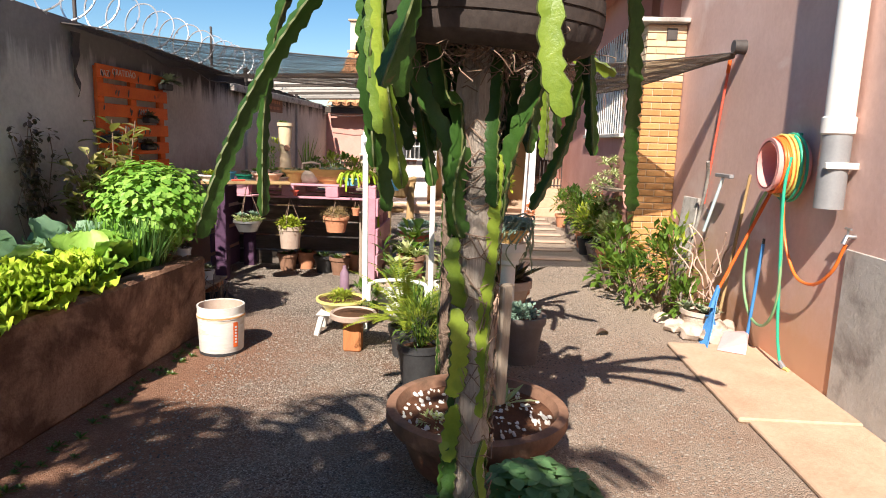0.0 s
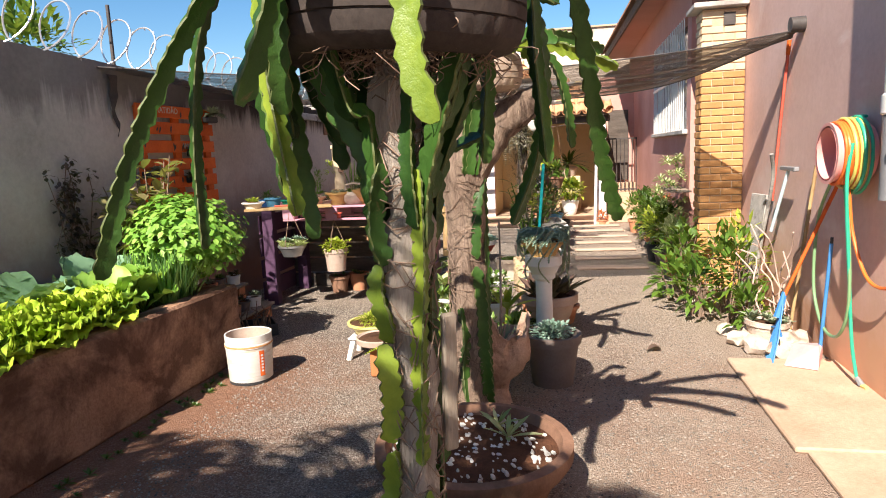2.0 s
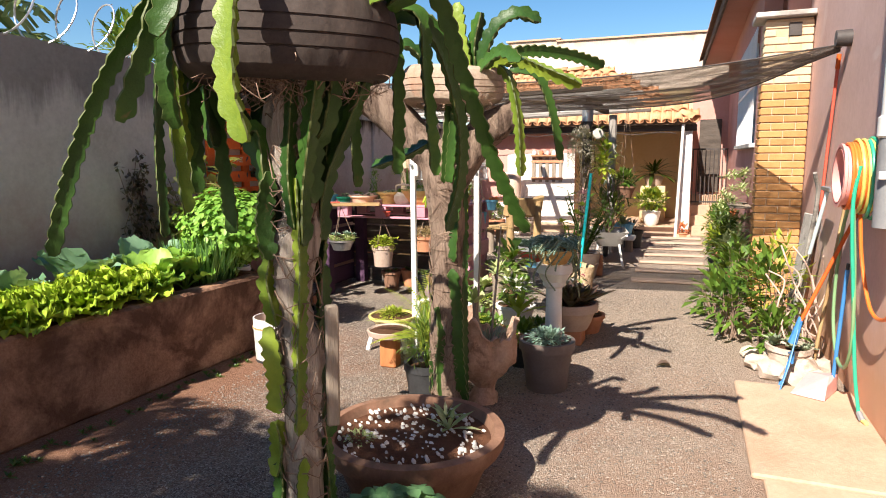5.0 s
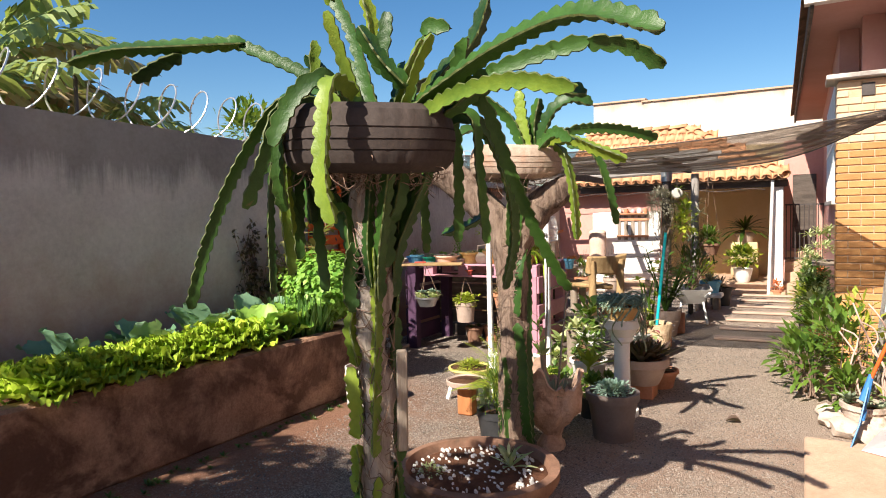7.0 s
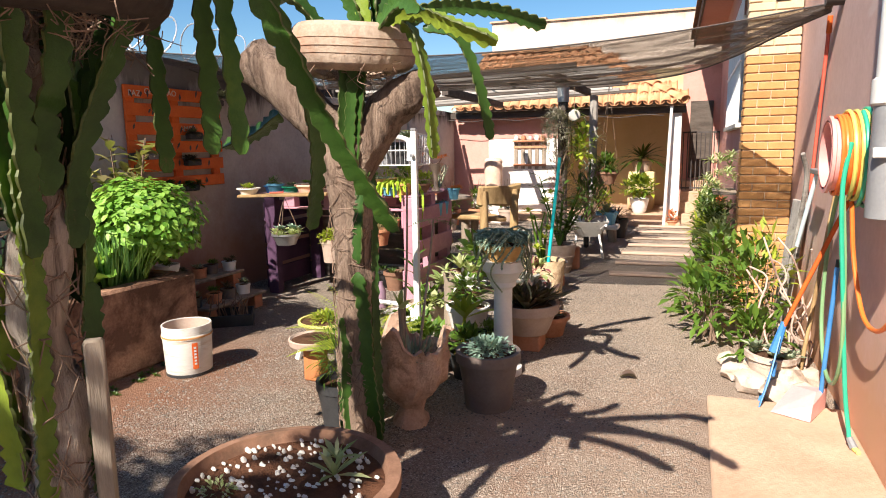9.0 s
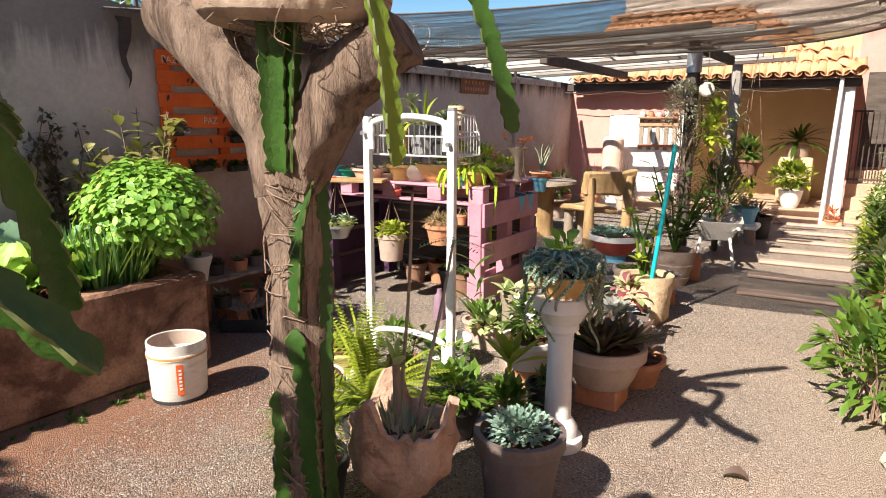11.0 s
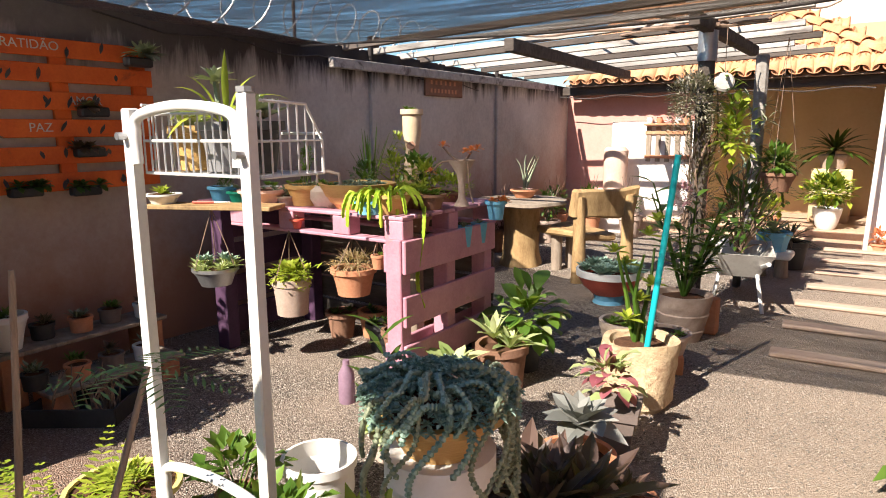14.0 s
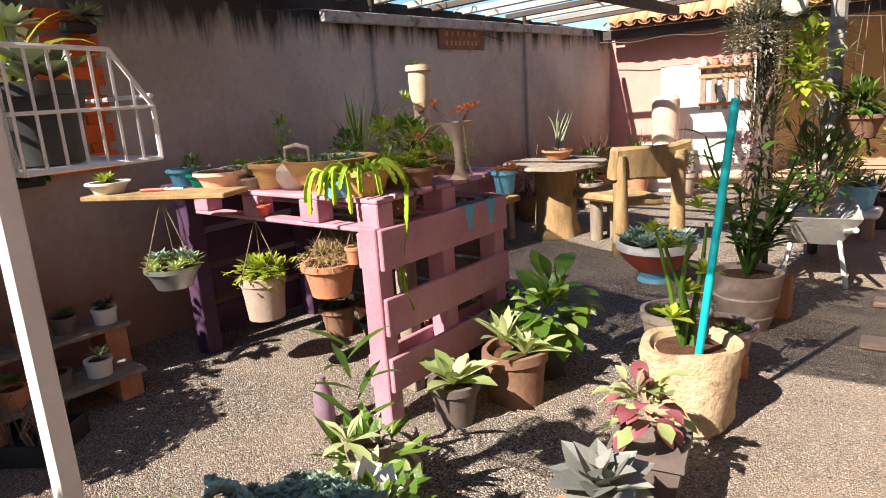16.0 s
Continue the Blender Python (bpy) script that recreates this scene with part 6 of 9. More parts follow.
def build_house_border():
    rng = random.Random(41)
    for x, y, s in ((2.05, 5.22, 0.10), (2.18, 5.12, 0.09), (2.26, 5.3, 0.12), (1.98, 5.42, 0.09), (2.12, 5.5, 0.11), (2.33, 5.16, 0.08), (1.95, 5.7, 0.07), (2.38, 5.35, 0.1), (1.85, 6.6, 0.08)):
        t = thing("stone", (x, y, 0), "pale pitted stone edging the house border", "stone", "stones by the house")
        bm = bmesh.new()
        rock(bm, (0, 0, s * 0.55), s, rng, 0.8)
        part("block", bm, STONEPOT, t)

    def bush(at, rx, h, n, size, m, label, slim=0.5, droop=0.5, stemn=10):
        t = thing("bush", at, label, "bush", "bushes along the house")
        r2 = random.Random(int(at[1] * 100))
        bm = bmesh.new()
        leafy(bm, (0, 0, h * 0.5), (rx, rx, h * 0.55), n, size, r2, slim, droop, 0.35)
        part("leaves", bm, m, t)
        bm = bmesh.new()
        stems(bm, (0, 0, 0), (0, 0, h * 0.5), (rx * 0.8, rx * 0.8, h * 0.5), stemn, r2, 0.006)
        part("branching_stem", bm, DRYTWIG, t)
        return t
    bush((2.05, 6.0, 0), 0.30, 0.85, 100, 0.12, MIDLEAF, "glossy green shrub at the foot of the house wall", 0.42)
    bush((2.2, 6.2, 0), 0.26, 0.95, 90, 0.11, LIMELEAF, "thin yellowing shrub beside the wall", 0.4)
    bush((1.86, 6.2, 0), 0.22, 0.6, 60, 0.12, DARKLEAF, "dark low shrub beside the gravel", 0.4)
    bush((2.1, 6.45, 0), 0.30, 0.85, 120, 0.12, MIDLEAF, "dark leafy shrub at the foot of the house wall")
    bush((1.78, 6.3, 0), 0.26, 0.55, 100, 0.13, MIDLEAF, "yellow-green shrub at the foot of the house wall", 0.4)
    bush((2.12, 5.66, 0), 0.18, 0.42, 90, 0.11, MIDLEAF, "low green plant beside the stones")
    bush((1.72, 6.95, 0), 0.24, 0.45, 110, 0.14, MIDLEAF, "dark leafy plant by the gravel path")
    bush((1.93, 7.5, 0), 0.26, 0.75, 130, 0.13, MIDLEAF, "green bush before the brick chimney")
    # bleached driftwood and leaning boards
    t = thing("dry_vine", (2.3, 5.75, 0), "bleached twisted dry vine stems by the wall", "dry vine")
    for _ in range(8):
        p = Vector((rng.uniform(-.1, .12), rng.uniform(-.2, .2), 0.0))
        pts = [p.copy()]
        for k in range(6):
            p = p + Vector((rng.uniform(-.13, .08), rng.uniform(-.15, .15), rng.uniform(0.04, 0.22)))
            pts.append(p.copy())
        part("stem", tube(curve_pts(pts, 3), 0.0065, 6), surface("bleached_stem", (0.40, 0.25, 0.2), (0.62, 0.46, 0.38), 20, 80, 0.9, 0.002) if _ == 0 else bpy.data.materials["bleached_stem"], t)
    t = thing("leaning_board", (2.36, 6.75, 0), "pale weathered board leaning on the wall", "board", turn=8)
    b = boxed(-0.015, -0.16, 0, 0.015, 0.16, 1.05, bevel=0.006)
    bmesh.ops.rotate(b, verts=b.verts, cent=(0, 0, 0), matrix=Matrix.Rotation(radians(6), 3, "Y"))
    part("board", b, PALEBEAM, t, smooth=False)
    t = thing("bow_branch", (2.42, 6.25, 0), "curved pale branch leaning against the wall", "branch")
    part("branch", tube(curve_pts([(-0.1, 0.2, 0), (-0.05, 0.12, 0.6), (0.0, 0.0, 1.2), (-0.05, -0.12, 1.42)], 6), 0.016, 8), PALEBEAM, t)
    potted((2.18, 5.42, 0.0), "stone pot with grey echeveria rosettes", STONEPOT, P(0.12, 0.15, 0.2), [("foliage", GREYGREEN, many_rose(0.18, 0.12, 6, 14, 0.10, 0.05))], wobble=0.03)
    for i, (x, y, m, kind) in enumerate(((1.95, 8.2, PALELEAF, 0), (1.9, 8.7, MIDLEAF, 1), (1.86, 9.2, LIMELEAF, 0), (1.92, 9.8, DARKLEAF, 1), (1.9, 10.5, MIDLEAF, 0), (1.95, 11.3, DARKLEAF, 1), (1.9, 12.2, MIDLEAF, 0))):
        potted((x, y, 0), "leafy plant in an old clay pot along the house", (TERRACOTTA, GREYPLASTIC, BLACKPLASTIC)[i % 3], P(0.1, 0.14, 0.24), [("foliage", m, crown(0.2, 0.24, 0.5 + 0.15 * kind, 240, 0.11, 0.4))], group="pots along the house")
    t = thing("hanging_air_plants", (2.07, 8.45, 0), "cluster of pale flowering air plants on a bracket by the window", "air plants")
    bm = bmesh.new()
    for k in range(34):
        rosette(bm, (rng.uniform(-.34, .0), rng.uniform(-.3, .4), 1.06 + rng.uniform(-.42, .36)), 12, 0.13, 0.032, rng, (-0.3, 1.2), 0.5)
    part("leaves", bm, PALELEAF, t)
    part("bracket", boxed(-0.2, -0.35, 0.98, 0.03, 0.45, 1.0, bevel=0.004), OLDWOOD, t, smooth=False)
    bm = bmesh.new()
    leafy(bm, (-0.1, 0.6, 0.75), (0.08, 0.3, 0.2), 60, 0.05, rng, 0.8)
    part("flower_head", bm, FLOWERRED, t, "small red flowers")
    lf = thing("fallen_leaf", (1.33, 5.18, 0.006), "curled brown fallen leaf on the gravel", "leaf")
    bm = bmesh.new()
    leaf(bm, (-0.05, 0, 0.008), (1, 0.2, 0.35), 0.11, 0.075, 0.9, 0.9, 5)
    part("blade", bm, PURPLELEAF, lf)
    lm = thing("soffit_lamp", (2.2, 9.6, 3.55), "bare bulb lamp hanging from the pink soffit", "lamp")
    part("socket", lathe([(0, -0.005), (0.05, -0.01), (0.05, -0.03), (0.025, -0.04), (0.025, -0.11), (0, -0.11)], 14), DARKMETAL, lm)
    part("bulb", lathe([(0, -0.11), (0.02, -0.115), (0.035, -0.15), (0.03, -0.18), (0, -0.195)], 14), WHITEPLASTIC, lm)


build_house_border()


# ---- boundary wall: razor wire, shading leaves beyond it, orange pallet ----
def build_wire():
    w = thing("razor_wire", (-3.03, 0, 2.42), "coils of galvanised razor wire along the wall top", "razor wire")
    for k in range(4):
        pts = []
        for i in range(270):
            t = i / 26
            a = t * 2 * math.pi
            y = -3 + k * 3.3 + t * 0.33
            pts.append((0.02 + 0.20 * math.cos(a), y + 0.05 * math.sin(a), -0.0245 * (y - 2.5) + 0.21 + 0.205 * math.sin(a)))
        part("coil", tube(pts, 0.0075, 5), GALV, w)
        bm = bmesh.new()
        for i in range(0, 270, 3):
            leaf(bm, pts[i], (math.cos(i), 0.6, math.sin(i)), 0.03, 0.022, 0, 0, 2)
        part("barb_row", bm, GALV, w)
    for y in (0.2, 2.9, 5.3, 8.0):
        p = thing("wire_post", (-3.02, y, 2.44 - 0.0245 * (y - 2.5)), "thin steel post holding the razor wire", "post", "razor wire posts")
        part("rod", boxed(-0.012, -0.012, -0.02, 0.012, 0.012, 0.5, bevel=0.003), DARKMETAL, p, smooth=False)


build_wire()


def banana(at, h, leaves, label, seed, dry=()):
    t = thing("banana_plant", at, label, "banana plant", "banana plants beyond the wall")
    rng = random.Random(seed)
    part("trunk", tube([(0, 0, 0), (0.03, 0.02, h * 0.5), (0, 0, h)], [0.13, 0.11, 0.08], 12), BARK, t)
    for k, (a, el, ln, w) in enumerate(leaves):
        d = Vector((math.cos(a) * math.cos(el), math.sin(a) * math.cos(el), math.sin(el)))
        p = Vector((0, 0, h - 0.05))
        pts = []
        n = 26
        for i in range(n + 1):
            pts.append(p.copy())
            p = p + d * ln / n
            d = (d + Vector((0, 0, -0.055))).normalized()
        bm = bmesh.new()
        tube(pts, [0.025 - 0.02 * i / n for i in range(n + 1)], 5, bm)
        for i in range(3, n):
            d = (pts[i + 1] - pts[i]).normalized()
            s = d.cross(Vector((0, 0, 1))).normalized()
            f = (i - 3) / (n - 3)
            ww = w * math.sin(math.pi * min(1, 0.12 + 0.8 * f)) ** 0.6
            for sg in (-1, 1):
                dirn = (s * sg + d * 0.25 + Vector((0, 0, 0.15 - rng.uniform(0.0, 0.7)))).normalized()
                e0, e1 = pts[i] + dirn * ww, pts[i + 1] + dirn * ww * rng.uniform(0.92, 1.03)
                g = d * (ln / n) * rng.uniform(-0.25, 0.12)
                v = [bm.verts.new(q) for q in (pts[i], pts[i + 1], e1 + g + Vector((0, 0, -0.25 * ww)), e0 + Vector((0, 0, -0.25 * ww)), (pts[i] + e0) / 2, (pts[i + 1] + e1) / 2)]
                bm.faces.new((v[0], v[1], v[5], v[4]))
                bm.faces.new((v[4], v[5], v[2], v[3]))
        part("leaf", bm, DRYLEAF if k in dry else BANANA, t)


banana((-4.4, 2.8, 0), 2.9, [(0.9, 1.15, 1.8, 0.34), (1.3, 0.8, 1.7, 0.34), (1.5, 0.5, 1.8, 0.34), (1.8, 0.3, 1.6, 0.32), (2.6, 0.8, 1.6, 0.3), (4.0, 0.9, 1.6, 0.3), (1.4, -0.1, 1.5, 0.32), (1.0, 0.1, 1.2, 0.3), (1.6, 0.95, 1.7, 0.32)], "tall banana plant with torn leaves beyond the wall", 3, (1, 2))
banana((-4.6, 4.0, 0), 2.5, [(1.4, 0.7, 1.5, 0.3), (0.3, 0.9, 1.2, 0.3), (2.4, 0.6, 1.4, 0.3), (3.6, 0.8, 1.4, 0.3), (1.9, 0.1, 1.3, 0.3), (1.2, 0.2, 1.2, 0.28), (4.6, 0.6, 1.3, 0.3), (5.4, 0.9, 1.2, 0.3)], "banana plant with torn leaves beyond the wall", 7, (4,))
banana((-3.75, 2.35, 0), 2.45, [(1.2, 1.2, 1.5, 0.3), (0.5, 0.9, 1.2, 0.28), (1.7, 0.8, 1.5, 0.3), (2.3, 1.0, 1.4, 0.3), (4.2, 0.8, 1.3, 0.3), (1.45, 0.5, 1.2, 0.28), (5.2, 0.9, 1.2, 0.28)], "young banana plant with pale torn leaves beyond the wall", 21, (2, 5))
# two unseen banana plants behind the camera, added to cast dappled shade
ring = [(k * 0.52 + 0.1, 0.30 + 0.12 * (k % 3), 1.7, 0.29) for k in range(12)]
banana((-1.75, -1.55, 0), 3.7, ring, "unseen tall banana plant with torn leaves, added to shade the yard", 9)
banana((-0.70, -1.95, 0), 3.9, [(a + 0.2, el, ln, w) for a, el, ln, w in ring], "unseen tall banana plant with torn leaves, added to shade the yard", 10)


def build_papaya():
    t = thing("papaya_tree", (-4.3, 2.4, 0), "slender papaya tree with lobed green leaves beyond the wall", "tree")
    rng = random.Random(77)
    part("trunk", tube([(0, 0, 0), (0.05, 0, 1.8), (0.1, 0.1, 3.5)], [0.08, 0.07, 0.05], 10), BARK, t)
    bm, st = bmesh.new(), bmesh.new()
    for k in range(16):
        a, el = k * 2.4, rng.uniform(-0.2, 0.9)
        e = Vector((0.1, 0.1, 3.45)) + Vector((math.cos(a) * math.cos(el), math.sin(a) * math.cos(el), math.sin(el))) * rng.uniform(0.5, 0.8)
        tube([(0.1, 0.1, 3.45), e], [0.012, 0.007], 5, st)
        for j in range(9):
            b = j * 0.7 + rng.uniform(-.1, .1)
            leaf(bm, e, (math.cos(b), math.sin(b), rng.uniform(-.5, .1)), 0.26, 0.10, 0.5, 0.1, 4)
    part("crown", bm, LIMELEAF, t)
    part("stalk_cluster", st, MIDLEAF, t)
    t = thing("garden_tree", (-4.6, 6.0, 0), "small green tree beyond the boundary wall", "tree")
    part("trunk", tube([(0, 0, 0), (0.1, 0, 1.5), (0.05, 0.1, 2.4)], [0.07, 0.06, 0.04], 10), BARK, t)
    bm = bmesh.new()
    leafy(bm, (0.05, 0.1, 2.75), (0.5, 0.6, 0.45), 420, 0.13, rng, 0.45, 0.6, 0.25)
    part("crown", bm, MIDLEAF, t)


build_papaya()


def lettering(text, at, size, parent, turn=90):
    cu = bpy.data.curves.new("lettering", "FONT")
    cu.body, cu.size, cu.extrude = text, size, 0.001
    cu.materials.append(LETTERING)
    o = new("lettering", cu)
    o.parent = parent
    o.matrix_world = Matrix.Translation(at) @ pose(0, 0, 0, 90, 0, turn)
    return tagged(o, "hand-painted pale words")


def build_orange_pallet():
    p = thing("orange_pallet", (-2.90, 5.94, 1.62), "orange painted pallet hung on the wall as a planter", "pallet")
    for i, z in enumerate((-0.41, -0.245, -0.08, 0.085, 0.25, 0.40)):
        part("slat", boxed(-0.01, -0.60, z - 0.055, 0.012, 0.60, z + 0.055, bevel=0.004), ORANGEPAINT, p, smooth=False)
    for y in (-0.52, 0.0, 0.52):
        part("batten", boxed(-0.045, y - 0.05, -0.45, -0.011, y + 0.05, 0.44, bevel=0.004), ORANGEPAINT, p, smooth=False)
    for s, y, z in (("GRATIDÃO", -0.38, 0.385), ("PAZ", -0.56, 0.36), ("AMOR", 0.02, 0.065), ("PAZ", -0.22, -0.10)):
        lettering(s, (-2.885, 5.94 + y, 1.62 + z), 0.075, p)
    rng = random.Random(6)
    for _ in range(34):
        bm = bmesh.new()
        y, z = rng.uniform(-.56, .56), rng.choice((-0.41, -0.245, -0.08, 0.085, 0.25, 0.40)) + rng.uniform(-.03, .03)
        leaf(bm, (0.016, y, z - 0.03), (0.02, rng.uniform(-.6, .6), 1), rng.uniform(0.04, 0.08), 0.028, 0, 0, 3, side=Vector((0, 1, 0)))
        part("painted_leaf", bm, DARKMETAL, p, "dark painted leaf")
    for y, z, m in ((-0.3, -0.42, DARKLEAF), (0.05, -0.44, DARKLEAF), (0.48, 0.38, GREYGREEN), (-0.55, -0.13, DEADGREY), (0.1, -0.2, PURPLELEAF), (0.15, 0.05, PURPLELEAF)):
        t = thing("wall_planter", (-2.84, 5.94 + y, 1.62 + z), "small planter of succulents fixed to the orange pallet", "planter", "planters on the orange pallet")
        part("tray", boxed(-0.035, -0.09, -0.06, 0.04, 0.09, 0.0, bevel=0.01), BLACKPLASTIC, t, smooth=False)
        bm = bmesh.new()
        for _ in range(5):
            rosette(bm, (0.02, rng.uniform(-.09, .09), 0.03 if m is GREYGREEN else 0.0), 14 if m is GREYGREEN else 12, 0.15 if m is GREYGREEN else 0.09, 0.04, rng, (-0.3, 1.3), 0.4)
        part("foliage", bm, m, t)


build_orange_pallet()


def build_wall_sign():
    s = thing("wooden_sign", (-2.935, 10.18, 2.0), "small dark wooden sign with faded painted writing", "sign")
    part("board", boxed(-0.012, -0.38, -0.11, 0.012, 0.38, 0.10, bevel=0.008), DARKTERRA, s, smooth=False)
    bm = bmesh.new()
    for z, n, w in ((0.04, 6, 0.06), (-0.05, 8, 0.055)):
        for k in range(n):
            box(bm, 0.0125, -0.28 + k * (0.56 / n), z - 0.022, 0.0145, -0.28 + k * (0.56 / n) + w * 0.6, z + 0.022)
    part("writing", bm, TERRACOTTA, s, "faded writing bars", False)
    c = thing("black_cloth", (-2.93, 5.12, 2.28), "torn strip of black net hanging on the wall", "cloth")
    bm = bmesh.new()
    rows = [[bm.verts.new((0.01 + 0.012 * math.sin(k * 1.7 + q), (0.06 - 0.006 * k) * (q - 1) + 0.02 * math.sin(k), -0.055 * k)) for q in range(3)] for k in range(10)]
    for a, b in zip(rows, rows[1:]):
        for q in range(2):
            bm.faces.new((a[q], a[q + 1], b[q + 1], b[q]))
    part("strip", bm, DARKMETAL, c)
    w = thing("cable", (-2.94, 6.2, 2.25), "thin black cable sagging along the wall top", "cable")
    part("wire", tube([(0.0, 0.0 + 0.25 * k, 0.03 * math.cos(k * 1.5) - 0.012 * k) for k in range(20)], 0.006, 5), DARKMETAL, w)


build_wall_sign()


# ---- pallet table and what stands on it ----
def slab(thing_, name, x0, y0, z0, x1, y1, z1, m=PINKPAINT, label=""):
    return part(name, boxed(x0, y0, z0, x1, y1, z1, bevel=0.005), m, thing_, label, False)


def build_pallet_table():
    t = thing("pallet_table", (-0.77, 6.6, 0), "long plant table built from mauve-painted pallets", "table")
    for k in range(8):
        y = 0.0 + k * 0.135
        slab(t, "top_board", -1.80, y, 1.03, 0.0, y + 0.115, 1.052)
    for y in (0.0, 0.45, 0.92):
        slab(t, "bottom_board", -1.45, y, 0.90, 0.0, y + 0.10, 0.92)
        for x in (-1.45, -0.98, -0.52, -0.13):
            slab(t, "block", x, y, 0.921, x + 0.13, y + 0.10, 1.029)
    # end pallet on edge
    for k, z in enumerate((0.74, 0.44, 0.17)):
        slab(t, "side_board", 0.005, -0.02, z, 0.03, 0.95, z + 0.185 - 0.01 * k)
    for y in (-0.03, 0.42, 0.86):
        slab(t, "upright", -0.1, y, 0.0, 0.004, y + 0.09, 0.93)
    for z in (0.74, 0.17):
        slab(t, "inner_board", -0.125, -0.02, z, -0.101, 0.95, z + 0.16)
    slab(t, "leg", -0.22, 0.3, 0, -0.14, 0.38, 0.9, OLDWOOD, "bare timber leg")
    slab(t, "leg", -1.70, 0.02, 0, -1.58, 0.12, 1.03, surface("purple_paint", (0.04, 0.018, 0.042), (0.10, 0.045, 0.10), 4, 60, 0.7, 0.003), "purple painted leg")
    slab(t, "leg", -1.70, 0.85, 0, -1.58, 0.95, 1.03, bpy.data.materials["purple_paint"], "purple painted leg")
    # dark back boards, carried to the ground to deepen the shade below the table
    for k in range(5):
        slab(t, "back_board", -1.80, 0.97, 0.01 + 0.18 * k, 0.0, 0.99, 0.17 + 0.18 * k, BEAMWOOD, "dark back board, widened to deepen the shade below the table")
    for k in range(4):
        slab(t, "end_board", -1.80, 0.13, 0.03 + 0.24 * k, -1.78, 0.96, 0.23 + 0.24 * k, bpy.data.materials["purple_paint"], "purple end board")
    # plank shelf sticking out
    b = thing("plank_shelf", (-2.02, 6.33, 1.0525), "raw timber plank laid out from the table", "shelf", turn=24)
    part("plank", boxed(-0.42, -0.11, 0, 0.42, 0.11, 0.025, bevel=0.004), LOGWOOD, b, smooth=False)
    pn = thing("pruning_tool", (-2.1, 6.30, 1.078), "small red-handled tool lying on the plank", "tool", turn=30)
    part("handle", tube([(-0.05, 0, 0.01), (0.08, 0.01, 0.01)], 0.009, 6), REDPAINT, pn)
    part("blade", tube([(0.08, 0.01, 0.01), (0.18, 0.015, 0.01)], [0.006, 0.002], 6), STEEL, pn)


build_pallet_table()
Z = 1.053
potted((-1.28, 6.82, Z), "wide yellow ochre ribbed bowl of blue-green succulents", YELLOWCLAY, [(0, 0), (0.13, 0), (0.15, 0.03), (0.165, 0.035), (0.185, 0.07), (0.195, 0.075), (0.21, 0.11), (0.215, 0.115), (0.235, 0.15), (0.215, 0.152), (0.2, 0.12), (0, 0.12)],
       [("foliage", BLUEGREEN, many_rose(0.125, 0.18, 26, 11, 0.045, 0.025)), ("moss", GREYGREEN, mound(0.12, 0.19, 0.04, 260, 0.02))], seg=40)
potted((-1.66, 6.76, Z), "dark yellow clay pot of low succulents", YELLOWCLAY, P(0.085, 0.12, 0.13), [("foliage", GREYGREEN, many_rose(0.11, 0.09, 9, 9, 0.05, 0.025))])
potted((-1.90, 6.62, Z), "pale pink oval dish planter on the table edge", surface("pale_terracotta", (0.58, 0.32, 0.24), (0.74, 0.5, 0.4), 6, 60, 0.85, 0.003), P(0.11, 0.15, 0.10), [("foliage", GREYGREEN, many_rose(0.085, 0.09, 5, 9, 0.04, 0.02))])
potted((-1.76, 6.68, Z), "tiny beige pot holding a rounded cactus", TAUPE, P(0.05, 0.065, 0.06), [("foliage", GREYGREEN, mound(0.06, 0.055, 0.06, 120, 0.022))])
tk = potted((-1.48, 6.78, Z), "painted kettle planter with moss and succulents", STONEPOT, [(0, 0), (0.09, 0), (0.12, 0.05), (0.115, 0.10), (0.08, 0.13), (0.07, 0.13), (0.07, 0.10), (0, 0.10)],
            [("foliage", MIDLEAF, many_rose(0.12, 0.06, 8, 9, 0.05, 0.025)), ("handle", TAUPE, lambda bm, rng: tube([(-0.1, 0, 0.1), (-0.09, 0, 0.2), (0.0, 0, 0.215), (0.09, 0, 0.2), (0.1, 0, 0.1)], 0.012, 8, bm)), ("spout", STONEPOT, lambda bm, rng: tube([(0.1, 0, 0.06), (0.17, 0, 0.12)], [0.03, 0.018], 8, bm))])
potted((-0.97, 6.72, Z), "ochre bowl of fishbone cactus hanging over the table edge", YELLOWCLAY, P(0.1, 0.135, 0.11), [("foliage", LETTUCE, lambda bm, rng: [cactus_arm(bm, [(0.08 * math.cos(a), 0.08 * math.sin(a), 0.1), (0.12 * math.cos(a), 0.12 * math.sin(a), 0.14), (0.18 * math.cos(a), 0.18 * math.sin(a), 0.10), (0.21 * math.cos(a), 0.21 * math.sin(a), 0.05 - 0.02 * (k % 3))], 0.015, rng, notch=0.03) for k, a in enumerate([j * 0.42 for j in range(15)])])])
potted((-1.02, 6.63, Z), "small pale blue pot trailing yellow-green cactus strips", SKYBLUE, P(0.07, 0.085, 0.075), [("foliage", LETTUCE, lambda bm, rng: [cactus_arm(bm, [(0.04 * math.cos(a), 0.04 * math.sin(a), 0.07), (0.11 * math.cos(a), 0.11 * math.sin(a), 0.12), (0.15 * math.cos(a), 0.15 * math.sin(a), 0.05), (0.16 * math.cos(a), 0.16 * math.sin(a), 0.03 - 0.045 * (k % 3))], 0.0145, rng, notch=0.03) for k, a in enumerate([-2.6 + j * 0.42 for j in range(10)])])])
